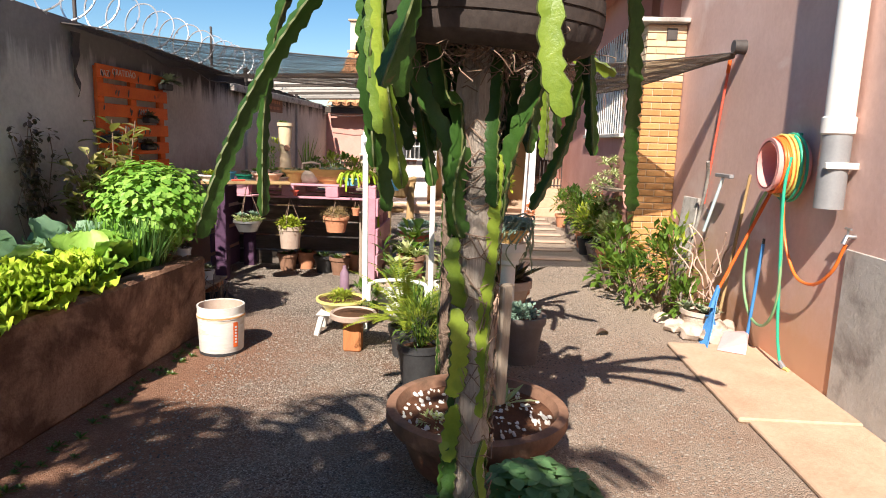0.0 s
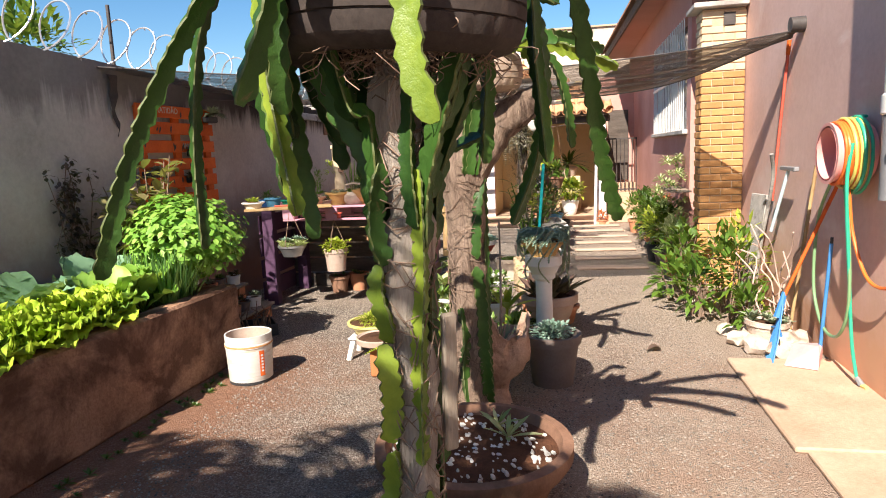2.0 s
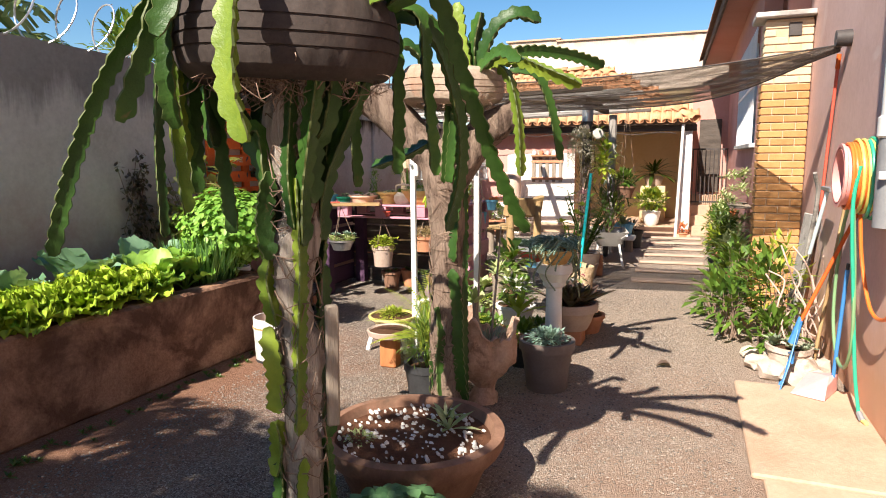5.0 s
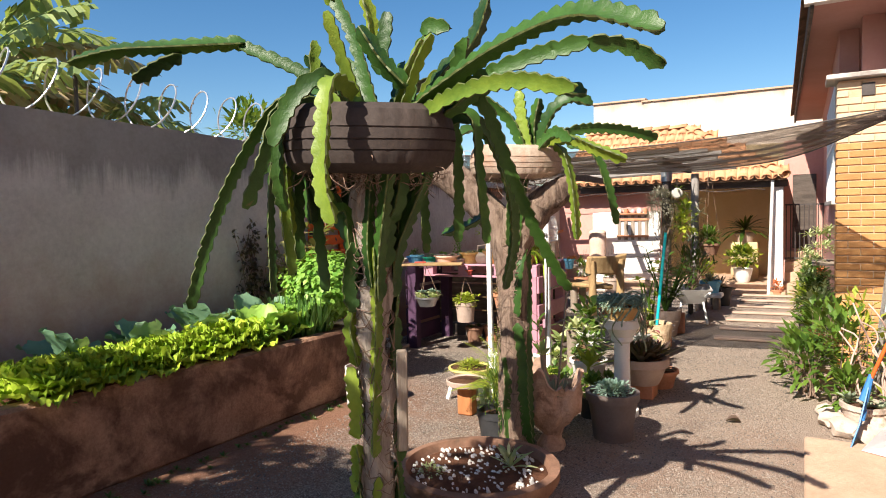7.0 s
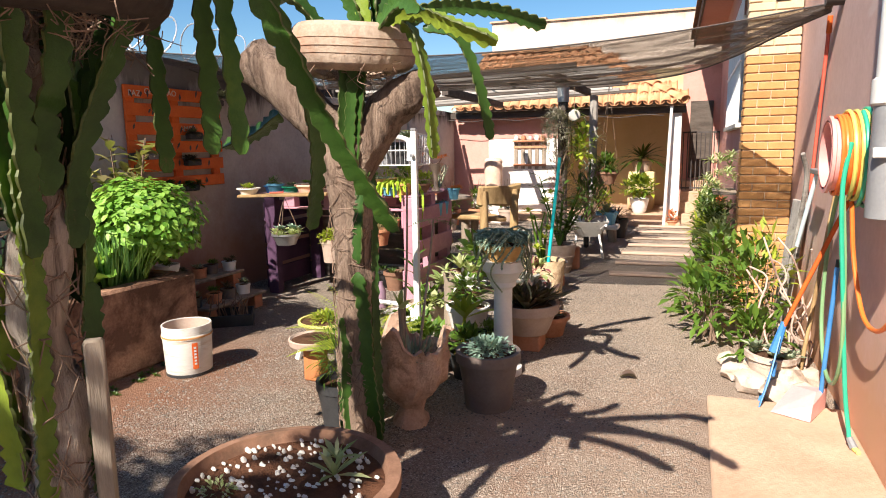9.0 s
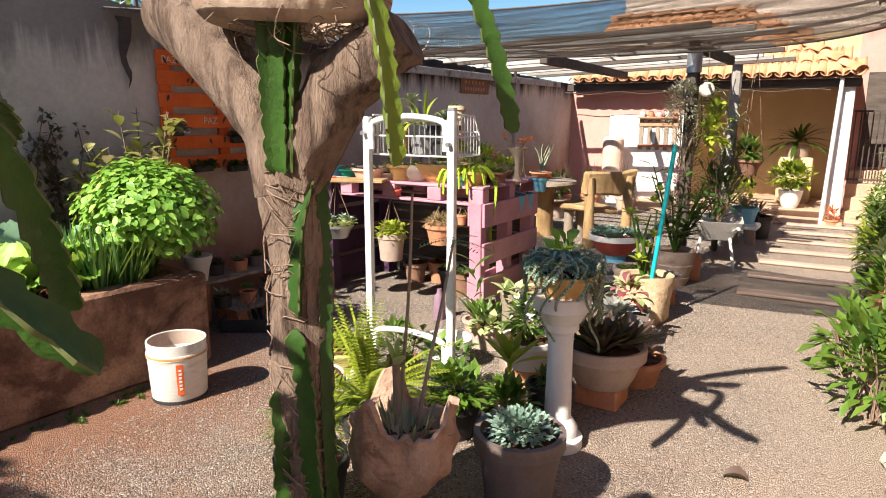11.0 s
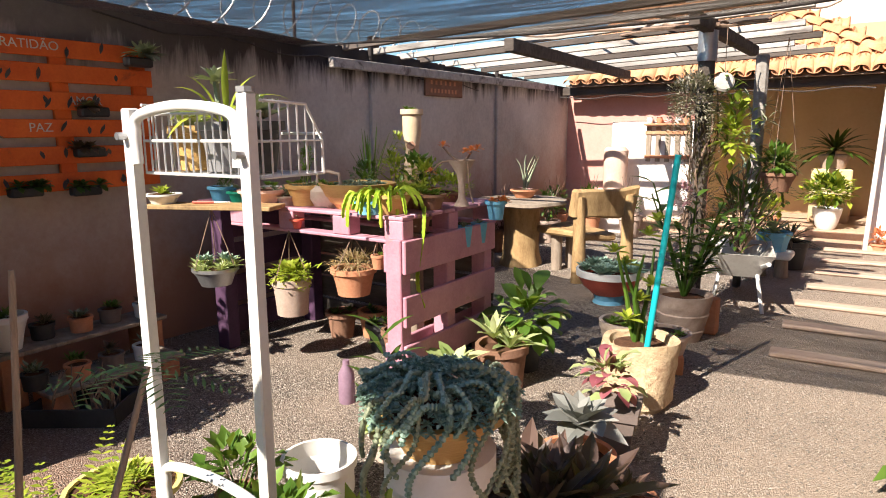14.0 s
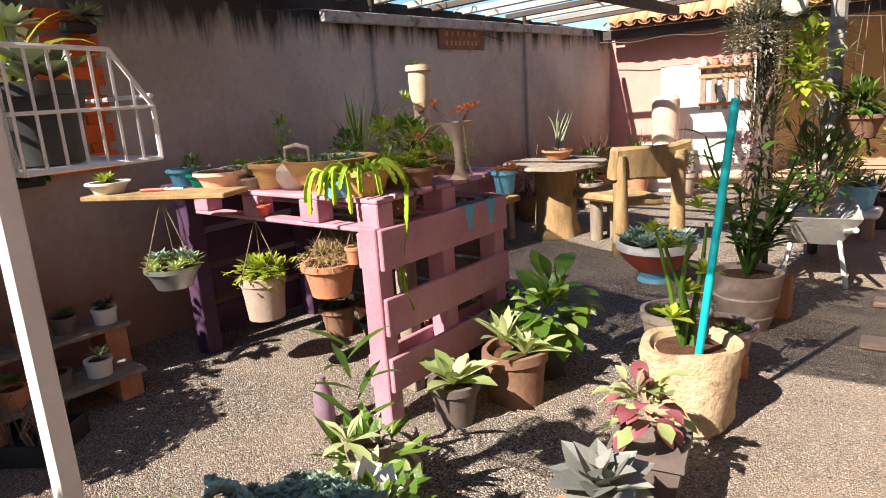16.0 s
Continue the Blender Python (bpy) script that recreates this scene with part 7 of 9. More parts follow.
potted((-0.84, 6.85, 0.94), "fishbone cactus with one long strip trailing down the pallet", DARKTERRA, P(0.05, 0.06, 0.09), [("foliage", LETTUCE, lambda bm, rng: [cactus_arm(bm, c, 0.016, rng, notch=0.035) for c in ([(0.03, 0, 0.1), (0.08, -0.06, 0.14), (0.10, -0.10, 0.0), (0.085, -0.14, -0.25), (0.10, -0.1, -0.42)],)])])
potted((-1.02, 7.4, Z), "golden sedum spilling from a low clay dish", DARKTERRA, P(0.07, 0.10, 0.06), [("foliage", LIMELEAF, lambda bm, rng: leafy(bm, (0, 0, 0.09), (0.2, 0.17, 0.10), 320, 0.042, rng, 0.5))])
ts = thing("stump_stand", (-2.36, 8.80, 0), "tall rough log stump used as a plant stand", "stump")
part("log", lathe([(0, 0), (0.15, 0), (0.13, 0.2), (0.12, 0.6), (0.13, 1.10), (0, 1.105)], 20, wobble=0.05), LOGWOOD, ts)
tw = potted((-2.36, 8.80, 1.106), "tall cream clay tower with side openings and small succulents", surface("cream_clay", (0.60, 0.44, 0.28), (0.76, 0.6, 0.42), 6, 50, 0.85, 0.003), [(0, 0), (0.08, 0), (0.075, 0.15), (0.062, 0.24), (0.07, 0.30), (0.088, 0.38), (0.09, 0.54), (0.108, 0.555), (0.108, 0.60), (0.095, 0.60), (0.085, 0.56), (0, 0.56)],
            [("foliage", MIDLEAF, many_rose(0.58, 0.06, 6, 9, 0.06, 0.03)), ("side_plant", LIMELEAF, lambda bm, rng: leafy(bm, (-0.12, -0.05, 0.28), (0.10, 0.08, 0.12), 60, 0.05, rng, 0.4)), ("opening", DARKTERRA, lambda bm, rng: tube([(0.03, -0.05, 0.25), (0.05, -0.085, 0.27)], [0.03, 0.042], 10, bm))])
potted((-0.79, 7.22, Z), "dark stone goblet with coral-flowered succulents on arching stems", TAUPE, [(0, 0), (0.05, 0), (0.022, 0.05), (0.022, 0.15), (0.035, 0.2), (0.085, 0.28), (0.072, 0.28), (0.06, 0.25), (0, 0.25)],
       [("branching_stem", DRYTWIG, lambda bm, rng: [tube(curve_pts(c, 5), 0.006, 6, bm) for c in ([(0, 0, 0.26), (-0.07, -0.02, 0.31), (-0.11, -0.04, 0.36)], [(0, 0, 0.26), (0.06, -0.03, 0.28), (0.08, -0.04, 0.12), (0.12, -0.06, 0.03)], [(0.02, 0, 0.26), (0.07, 0, 0.33)], [(0, 0, 0.25), (-0.1, -0.05, 0.27), (-0.17, -0.09, 0.2)])]),
        ("flower_head", FLOWERRED, lambda bm, rng: [rosette(bm, c, 16, 0.055, 0.018, rng, (-0.2, 1.4)) for c in ((-0.11, -0.04, 0.37), (0.07, 0, 0.34), (0.1, 0.02, 0.35), (-0.17, -0.09, 0.21), (0.04, -0.02, 0.33))])])
potted((-0.68, 7.45, 0.95), "small blue cup of coral echeveria at the table end", SKYBLUE, P(0.045, 0.06, 0.12), [("foliage", FLOWERRED, many_rose(0.12, 0.08, 7, 12, 0.06, 0.02, (-0.1, 1.3)))])
for i, (x, y, m) in enumerate(((-0.775, 7.22, SKYBLUE), (-0.775, 7.40, SKYBLUE))):
    hb = thing("hanging_cup", (x, y, 0.80), "small light blue cup hooked on the pallet side", "cup", "blue cups on the pallet")
    part("cup", lathe([(0, 0), (0.04, 0), (0.055, 0.13), (0.048, 0.13), (0, 0.1)], 16), m, hb)
    bm = bmesh.new()
    rosette(bm, (0, 0, 0.12), 12, 0.07, 0.02, random.Random(i), (0.2, 1.3))
    part("foliage", bm, GREYGREEN, hb)
for i, (x, y, z, m, f, lab) in enumerate(((-1.38, 7.3, Z, DARKTERRA, ("foliage", LIMELEAF, crown(0.1, 0.13, 0.22, 130, 0.05)), "yellow-green bushy succulent in a dark pot"),
        (-1.25, 7.38, Z, BLACKPLASTIC, ("foliage", MIDLEAF, crown(0.1, 0.16, 0.2, 150, 0.055)), "fern-like green plant in a black pot"),
        (-1.55, 7.2, Z, DARKTERRA, ("foliage", DARKLEAF, crown(0.1, 0.12, 0.16, 140, 0.04)), "dark bushy plant in a clay pot"),
        (-1.0, 7.0, Z, TERRACOTTA, ("foliage", LIMELEAF, many_rose(0.11, 0.1, 14, 10, 0.06, 0.02)), "golden sedum in a terracotta pot"),
        (-1.8, 7.0, Z, BLACKPLASTIC, ("foliage", GREYGREEN, many_rose(0.1, 0.08, 9, 9, 0.05, 0.025)), "grey succulents in a black tray"),
        (-2.0, 7.1, Z, TAUPE, ("foliage", MIDLEAF, crown(0.1, 0.08, 0.3, 60, 0.04)), "upright green plant in a small pot"),
        (-1.92, 6.9, Z, PALEPINK, ("foliage", MIDLEAF, many_rose(0.11, 0.05, 5, 9, 0.05, 0.03)), "small pink pot of green rosettes"),
        (-2.32, 6.62, Z, SKYBLUE, ("foliage", GREYGREEN, many_rose(0.08, 0.06, 6, 9, 0.05, 0.03)), "small blue dish of succulents"),
        (-2.15, 6.64, Z, GREENHOSE, ("foliage", GREYGREEN, many_rose(0.08, 0.06, 6, 9, 0.05, 0.03)), "small green dish of succulents"),
        (-2.45, 6.75, Z, BLUEPLASTIC, ("foliage", DARKLEAF, crown(0.06, 0.07, 0.1, 60, 0.04)), "small blue pot with a dark plant"),
        (-1.7, 7.42, Z, DARKTERRA, ("foliage", MIDLEAF, blades(0.1, 0.06, 18, 0.4, 0.012, 0.5, 0.2)), "tall grassy plant in a clay pot"))):
    potted((x, y, z), lab, m, P(0.06, 0.08, 0.1 if i < 8 else 0.075), [f], group="pots on the pallet table")
potted((-2.33, 6.20, 1.078), "white bowl of bright green succulent on the plank", WHITEPLASTIC, P(0.07, 0.10, 0.06), [("foliage", LIMELEAF, many_rose(0.055, 0.05, 5, 10, 0.07, 0.03))])
potted((-1.62, 6.63, 0.921), "tiny red plastic cup on the lower pallet board", REDPAINT, P(0.025, 0.035, 0.06), [("foliage", GREYGREEN, many_rose(0.06, 0.02, 2, 6, 0.02, 0.01))])


def hanging(at, label, m, prof, parts, top=0.91):
    t = potted(at, label, m, prof, parts, "hanging planter", "planters hung under the table")
    r, h = prof[-4][0], prof[-4][1]
    for k in range(3):
        a = k * 2.1 + 0.4
        part("cord", tube([(r * 0.95 * math.cos(a), r * 0.95 * math.sin(a), h), (0, 0, top - at[2])], 0.003, 5), DRYTWIG, t)


hanging((-2.0, 6.30, 0.585), "grey metal bowl of mixed succulents hung under the table", STEEL, P(0.09, 0.135, 0.11, 0.006), [("foliage", PALELEAF, many_rose(0.1, 0.11, 14, 12, 0.09, 0.035)), ("blue_leaves", BLUEGREEN, many_rose(0.15, 0.1, 6, 12, 0.07, 0.03))], 1.052)
hanging((-1.66, 6.60, 0.38), "beige plastic pot of golden trailing plant hung under the table", TAUPE, P(0.095, 0.115, 0.23, 0.008), [("foliage", LIMELEAF, crown(0.2, 0.17, 0.12, 200, 0.05, 0.6)), ("trailing", LIMELEAF, trail(0.24, 0.12, 16, 0.14, 0.02))])
hanging((-1.19, 6.66, 0.56), "terracotta pot with a dry wiry plant hung under the table", TERRACOTTA, P(0.095, 0.125, 0.16, 0.012), [("dry_foliage", DRYLEAF, crown(0.14, 0.16, 0.1, 380, 0.06, 0.08)), ("trailing", DRYLEAF, trail(0.17, 0.13, 18, 0.1, 0.012))])
hanging((-0.98, 6.64, 0.74), "tiny terracotta pot hung under the table edge", TERRACOTTA, P(0.03, 0.04, 0.08, 0.004), [("foliage", MIDLEAF, many_rose(0.07, 0.02, 2, 6, 0.03, 0.015))])


# ---- white steel frame with wire basket ----
def build_frame():
    f = thing("bed_end_frame", (0, 0, 0), "old white steel bed end holding a wire basket", "frame")

    def bar(pts, w, d):
        bm = bmesh.new()
        tube(pts, w, 4, bm)
        return bm
    lt, rt = Vector((-0.605, 5.03, 1.585)), Vector((-0.078, 5.05, 1.585))
    lb, rb = Vector((-0.595, 5.02, 0.0)), Vector((-0.075, 5.04, 0.0))

    def on(a, b, z):
        return a.lerp(b, (a.z - z) / (a.z - b.z))
    for foot, head in ((lb, lt), (rb, rt + Vector((0, 0, 0.03)))):
        bm = boxed(-0.02, -0.02, 0, 0.02, 0.02, head.z, bevel=0.005)
        for v in bm.verts:
            v.co += foot.lerp(head, v.co.z / head.z) - Vector((0, 0, foot.lerp(head, v.co.z / head.z).z))
        part("post", bm, WHITEPAINT, f, smooth=False)
    part("post_cap", tube([rt + Vector((0, 0, 0.03)), rt + Vector((0, 0, 0.045))], 0.025, 8), PVCGREY, f)
    for z0, sag, r in ((1.575, 0.16, 0.0165), (0.42, 0.16, 0.0165)):
        def at(u, z):
            p = on(lt, lb, z).lerp(on(rt, rb, z), u)
            return Vector((p.x, p.y - 0.008, z))
        pts = curve_pts([at(0.065, z0 - sag), at(0.065, z0 - 0.07), at(0.12, z0 - 0.012), at(0.5, z0 + 0.012), at(0.88, z0 - 0.012), at(0.935, z0 - 0.07), at(0.935, z0 - sag)], 6)
        part("rail", tube(pts, r, 10), WHITEPAINT, f)
    for p in (on(lt, lb, 1.5), on(rt, rb, 1.45)):
        part("bolt", tube([p + Vector((0.0, -0.05, 0)), p + Vector((0, -0.02, 0))], 0.012, 8), STEEL, f)
    k = thing("wire_basket", (0, 0, 0), "white wire basket fixed behind the frame, holding pots", "basket")
    A, B = Vector((-0.59, 5.06, 1.385)), Vector((-0.065, 5.085, 1.385))
    D = Vector((-0.02, 0.25, 0.0))
    for i in range(17):
        p = A.lerp(B, i / 16)
        part("wire", tube([p, p + Vector((0, 0, 0.18))], 0.0032, 5), GALV, k)
        part("wire", tube([p, p + D], 0.0032, 5), GALV, k)
    for z in (0.0, 0.10, 0.18):
        part("rim", tube([A + Vector((0, 0, z)), B + Vector((0, 0, z))], 0.005, 6), WHITEPAINT, k)
    for s in (A, B):
        top = s + D * 0.72 + Vector((0, 0, 0.205))
        part("rim", tube([s + Vector((0, 0, 0.21)), top, s + D + Vector((0, 0, 0.10)), s + D], 0.005, 6), WHITEPAINT, k)
        part("rim", tube([s, s + D], 0.005, 6), WHITEPAINT, k)
        part("rim", tube([s + Vector((0, 0, 0.10)), s + D + Vector((0, 0, 0.10))], 0.004, 6), WHITEPAINT, k)
        for i in range(1, 7):
            u = i / 7
            part("wire", tube([s + D * u, s + D * u + Vector((0, 0, 0.206 if u < 0.72 else 0.206 - 0.38 * (u - 0.72)))], 0.0032, 5), GALV, k)
    part("rim", tube([A + D, B + D], 0.005, 6), WHITEPAINT, k)
    part("rim", tube([A + D + Vector((0, 0, 0.12)), B + D + Vector((0, 0, 0.12))], 0.005, 6), WHITEPAINT, k)
    zb = 1.391
    potted((-0.50, 5.18, zb), "yellow pot of pale rosettes in the wire basket", YELLOWCLAY, P(0.05, 0.07, 0.14), [("foliage", PALELEAF, many_rose(0.14, 0.05, 4, 12, 0.08, 0.035))], group="pots in the wire basket")
    potted((-0.35, 5.19, zb), "grey pot with a spiky yellow bromeliad in the basket", PVCGREY, P(0.06, 0.08, 0.15), [("foliage", LIMELEAF, blades(0.14, 0.02, 11, 0.22, 0.022, 1.0, 1.7, 7))], group="pots in the wire basket")
    potted((-0.21, 5.18, zb), "black pot of grey echeveria in the wire basket", BLACKPLASTIC, P(0.06, 0.08, 0.15), [("foliage", GREYGREEN, many_rose(0.16, 0.04, 4, 14, 0.10, 0.045))], group="pots in the wire basket")
    potted((-0.45, 5.25, zb), "tall rosette succulent in a black pot in the basket", BLACKPLASTIC, P(0.05, 0.07, 0.14), [("foliage", GREYGREEN, lambda bm, rng: (tube([(0, 0, 0.13), (-0.02, 0, 0.28)], 0.01, 6, bm), rosette(bm, (-0.02, 0, 0.28), 20, 0.09, 0.035, rng, (0.0, 1.3))))], group="pots in the wire basket")


build_frame()


# ---- pots between the frame and the path ----
def build_pedestal():
    p = thing("plant_pedestal", (0.53, 5.07, 0), "white painted column pedestal with a stepped capital", "pedestal")
    part("base", lathe([(0, 0), (0.125, 0), (0.125, 0.05), (0.10, 0.06), (0.10, 0.10), (0.08, 0.13), (0.066, 0.15)], 28), WHITEPAINT, p)
    part("shaft", lathe([(0.066, 0.13), (0.06, 0.45), (0.062, 0.60)], 28), WHITEPAINT, p)
    part("capital", lathe([(0.062, 0.58), (0.085, 0.60), (0.085, 0.63), (0.095, 0.64), (0.12, 0.69), (0.135, 0.70), (0.135, 0.765), (0, 0.765)], 28), WHITEPAINT, p)
    potted((0.53, 5.07, 0.766), "yellow bowl of donkey-tail sedum trailing over the pedestal", YELLOWCLAY, P(0.09, 0.15, 0.11), [("foliage", BLUEGREEN, sedum_mound(0.15, 0.19, 330)), ("trailing", GREYGREEN, bead_strands(0.11, 0.17, 20, 0.40)), ("trailing", BLUEGREEN, bead_strands(0.11, 0.17, 14, 0.24))])


build_pedestal()
potted((0.55, 5.66, 0.12), "wide taupe pot of dark spiky agaves on a clay block", TAUPE, [(0, 0), (0.15, 0), (0.18, 0.06), (0.21, 0.15), (0.215, 0.155), (0.235, 0.16), (0.235, 0.23), (0.215, 0.23), (0.205, 0.19), (0, 0.19)], [("foliage", PURPLELEAF, lambda bm, rng: [rosette(bm, (x, y, 0.19), 20, 0.30, 0.075, rng, (0.45, 1.45), 0.15, 0.4, 4, 0.42) for x, y in ((0, 0), (0.1, 0.05), (-0.1, 0.02), (0.02, -0.1))])], seg=32)
bk = thing("clay_block", (0.55, 5.66, 0), "terracotta hollow block supporting a large pot", "block", "clay blocks under pots")
part("block", boxed(-0.12, -0.11, 0, 0.12, 0.11, 0.119, bevel=0.008), TERRACOTTA, bk, smooth=False)
for x, y in ((0.08, 5.66), (0.28, 7.92)):
    copy_thing(bk, pose(x, y, 0, 0, 0, 20))
potted((0.08, 5.66, 0.12), "white oval tub of mixed leafy succulents", WHITEPLASTIC, P(0.13, 0.165, 0.17, 0.008), [("foliage", MIDLEAF, crown(0.15, 0.16, 0.26, 200, 0.07, 0.5)), ("flower_head", WHITEPLASTIC, crown(0.28, 0.12, 0.12, 30, 0.06, 0.8))])
potted((0.24, 5.08, 0.0), "small beige pot with a striped dracaena", TAUPE, P(0.08, 0.095, 0.2), [("foliage", LIMELEAF, lambda bm, rng: (tube([(0, 0, 0.18), (0.01, 0.02, 0.36)], 0.012, 6, bm), rosette(bm, (0.01, 0.02, 0.34), 16, 0.27, 0.065, rng, (0.5, 1.4), 0.35, 0.3, 4)))])
potted((0.05, 4.88, 0.0), "bushy glossy green plant in a black pot", BLACKPLASTIC, P(0.10, 0.13, 0.18, 0.006), [("foliage", MIDLEAF, crown(0.13, 0.17, 0.22, 280, 0.07, 0.5))])
potted((0.33, 4.92, 0.0), "glossy green shrub in a dark pot before the frame", BLACKPLASTIC, P(0.09, 0.12, 0.17, 0.006), [("foliage", MIDLEAF, crown(0.13, 0.14, 0.2, 200, 0.07, 0.5))])
potted((0.36, 5.36, 0.0), "black plastic-wrapped pot with small weeds", BLACKPLASTIC, P(0.11, 0.12, 0.18, 0.008), [("foliage", MIDLEAF, crown(0.14, 0.1, 0.1, 90, 0.05))], wobble=0.04)
potted((-0.18, 5.18, 0.0), "grey metal pot with a climbing rose-like plant", STEEL, P(0.10, 0.13, 0.2), [("foliage", MIDLEAF, crown(0.16, 0.17, 0.2, 100, 0.07, 0.6))])
potted((-0.46, 5.62, 0.0), "translucent white plastic tub with little soil", WHITEPLASTIC, P(0.12, 0.15, 0.2, 0.006, 0.008, 0, 0.25), [("foliage", MIDLEAF, rose(0.06, 5, 0.06, 0.03))])
potted((-0.62, 5.35, 0.0), "small pot with a leafy rose cutting", DARKTERRA, P(0.07, 0.09, 0.12), [("foliage", MIDLEAF, crown(0.10, 0.20, 0.22, 90, 0.075, 0.62)), ("branching_stem", DRYTWIG, twigs(0.1, 3, 0.2, 0.25, 0.006))])
potted((-0.12, 5.83, 0.0), "dead log planted with small orchids and moss", OLDWOOD, [(0, 0), (0.075, 0), (0.06, 0.2), (0.055, 0.42), (0.065, 0.5), (0.05, 0.5), (0.045, 0.47), (0, 0.47)], [("foliage", PALELEAF, lambda bm, rng: [rosette(bm, (rng.uniform(-.08, .08), rng.uniform(-.08, .08), rng.uniform(0.2, 0.55)), 9, 0.13, 0.04, rng, (-0.1, 1.3), 0.5) for _ in range(7)])], wobble=0.06)
potted((-0.42, 6.12, 0.0), "low stone planter of bromeliads and white flowers", STONEPOT, P(0.12, 0.15, 0.16), [("foliage", MIDLEAF, lambda bm, rng: [rosette(bm, (rng.uniform(-.1, .1), rng.uniform(-.1, .1), 0.15), 10, 0.3, 0.05, rng, (0.5, 1.4), 0.3, 0.3, 4) for _ in range(4)]), ("dark_rosette", PURPLELEAF, lambda bm, rng: rosette(bm, (0.1, -0.1, 0.16), 16, 0.14, 0.06, rng)), ("flower_head", PALELEAF, lambda bm, rng: leafy(bm, (0.05, -0.14, 0.2), (0.1, 0.08, 0.05), 46, 0.06, rng, 0.9))], wobble=0.05)
potted((-0.60, 6.22, 0.0), "tall narrow-leaved dracaena seedlings in a pot", TAUPE, P(0.07, 0.09, 0.14), [("foliage", DARKLEAF, lambda bm, rng: [leaf(bm, (0.02 * math.sin(k), 0.02 * math.cos(k), 0.12 + 0.035 * k), (math.cos(k * 2.4), math.sin(k * 2.4), 0.7), 0.22, 0.035, 0.6, 0.3, 4) for k in range(13)])])
potted((-0.56, 6.78, 0.0), "grey plastic pot of broad arrow-shaped leaves", GREYPLASTIC, P(0.085, 0.11, 0.2), [("foliage", PALELEAF, lambda bm, rng: rosette(bm, (0, 0, 0.18), 13, 0.26, 0.12, rng, (0.4, 1.3), 0.8, 0.2, 4))])
potted((-0.45, 7.12, 0.0), "dark bark-textured pot with striped corn plant", DARKTERRA, P(0.13, 0.15, 0.26), [("foliage", PALELEAF, lambda bm, rng: (rosette(bm, (-0.05, 0, 0.28), 12, 0.26, 0.06, rng, (0.3, 1.4), 0.5, 0.3, 4), rosette(bm, (0.06, 0, 0.24), 10, 0.24, 0.06, rng, (0.3, 1.4), 0.5, 0.3, 4)))], wobble=0.05)
potted((-0.47, 7.44, 0.0), "lush green arrowhead vine in a dark pot", BLACKPLASTIC, P(0.10, 0.13, 0.22), [("foliage", MIDLEAF, lambda bm, rng: leafy(bm, (0, 0, 0.33), (0.22, 0.2, 0.24), 60, 0.16, rng, 0.6, 1.1, 0.3, seg=4)), ("pale_leaves", PALELEAF, lambda bm, rng: leafy(bm, (0.03, -0.05, 0.34), (0.18, 0.16, 0.2), 16, 0.13, rng, 0.6, 1.1, 0.5, seg=4))])
potted((0.42, 6.2, 0.0), "large grey ghost echeveria in a clay pot", TERRACOTTA, P(0.12, 0.15, 0.22), [("foliage", GHOST, lambda bm, rng: (tube([(0, 0, 0.18), (0.02, -0.02, 0.4)], 0.02, 8, bm), rosette(bm, (0.02, -0.02, 0.36), 22, 0.20, 0.135, rng, (-0.15, 1.3), 0.15, 0.35, 5, 0.62)))])
potted((0.62, 6.05, 0.0), "terracotta bowl of purple-grey succulents beside the path", TERRACOTTA, P(0.13, 0.17, 0.16), [("foliage", PURPLELEAF, many_rose(0.15, 0.14, 10, 14, 0.13, 0.05))])


def build_square_pot():
    t = thing("potted_plant", (0.40, 6.66, 0), "square grey plastic pot of pink and green coleus", "potted plant", turn=12)
    bm = bmesh.new()
    rows = [[bm.verts.new((sx * w, sy * w, z)) for sx, sy in ((-1, -1), (1, -1), (1, 1), (-1, 1))] for w, z in ((0.085, 0), (0.115, 0.22), (0.128, 0.225), (0.128, 0.26), (0.112, 0.26), (0.105, 0.2))]
    for a, b in zip(rows, rows[1:]):
        for k in range(4):
            bm.faces.new((a[k], a[(k + 1) % 4], b[(k + 1) % 4], b[k]))
    bm.faces.new(rows[-1])
    bm.faces.new(rows[0][::-1])
    part("pot", bm, GREYPLASTIC, t, smooth=False)
    rng = random.Random(12)
    bm = bmesh.new()
    leafy(bm, (-0.02, 0.0, 0.36), (0.14, 0.12, 0.15), 26, 0.095, rng, 0.62, 1.6, 0.3, seg=4)
    part("foliage", bm, COLEUS, t)
    bm = bmesh.new()
    leafy(bm, (-0.02, 0.02, 0.36), (0.15, 0.13, 0.15), 26, 0.10, rng, 0.6, 1.3, 0.4, seg=3)
    part("edge_leaves", bm, PALELEAF, t)


build_square_pot()
potted((0.31, 7.34, 0.0), "hollowed pale stone stump planted with a jade plant", surface("pale_stone", (0.40, 0.27, 0.15), (0.78, 0.62, 0.42), 7, 34, 0.95, 0.03, spot=(0.34, 0.20, 0.12), spot_scale=7, spot_at=0.58), [(0, 0), (0.175, 0), (0.20, 0.03), (0.198, 0.08), (0.205, 0.13), (0.20, 0.18), (0.207, 0.24), (0.20, 0.29), (0.208, 0.335), (0.20, 0.37), (0.165, 0.365), (0.15, 0.33), (0, 0.33)], [("branching_stem", MIDLEAF, twigs(0.33, 4, 0.55, 0.2, 0.016)), ("foliage", LIMELEAF, lambda bm, rng: [rosette(bm, (rng.uniform(-.16, .1), rng.uniform(-.1, .1), 0.4 + 0.09 * k), 10, 0.10, 0.05, rng, (0, 1.3), 0.2) for k in range(8)])], seg=48, wobble=0.05)
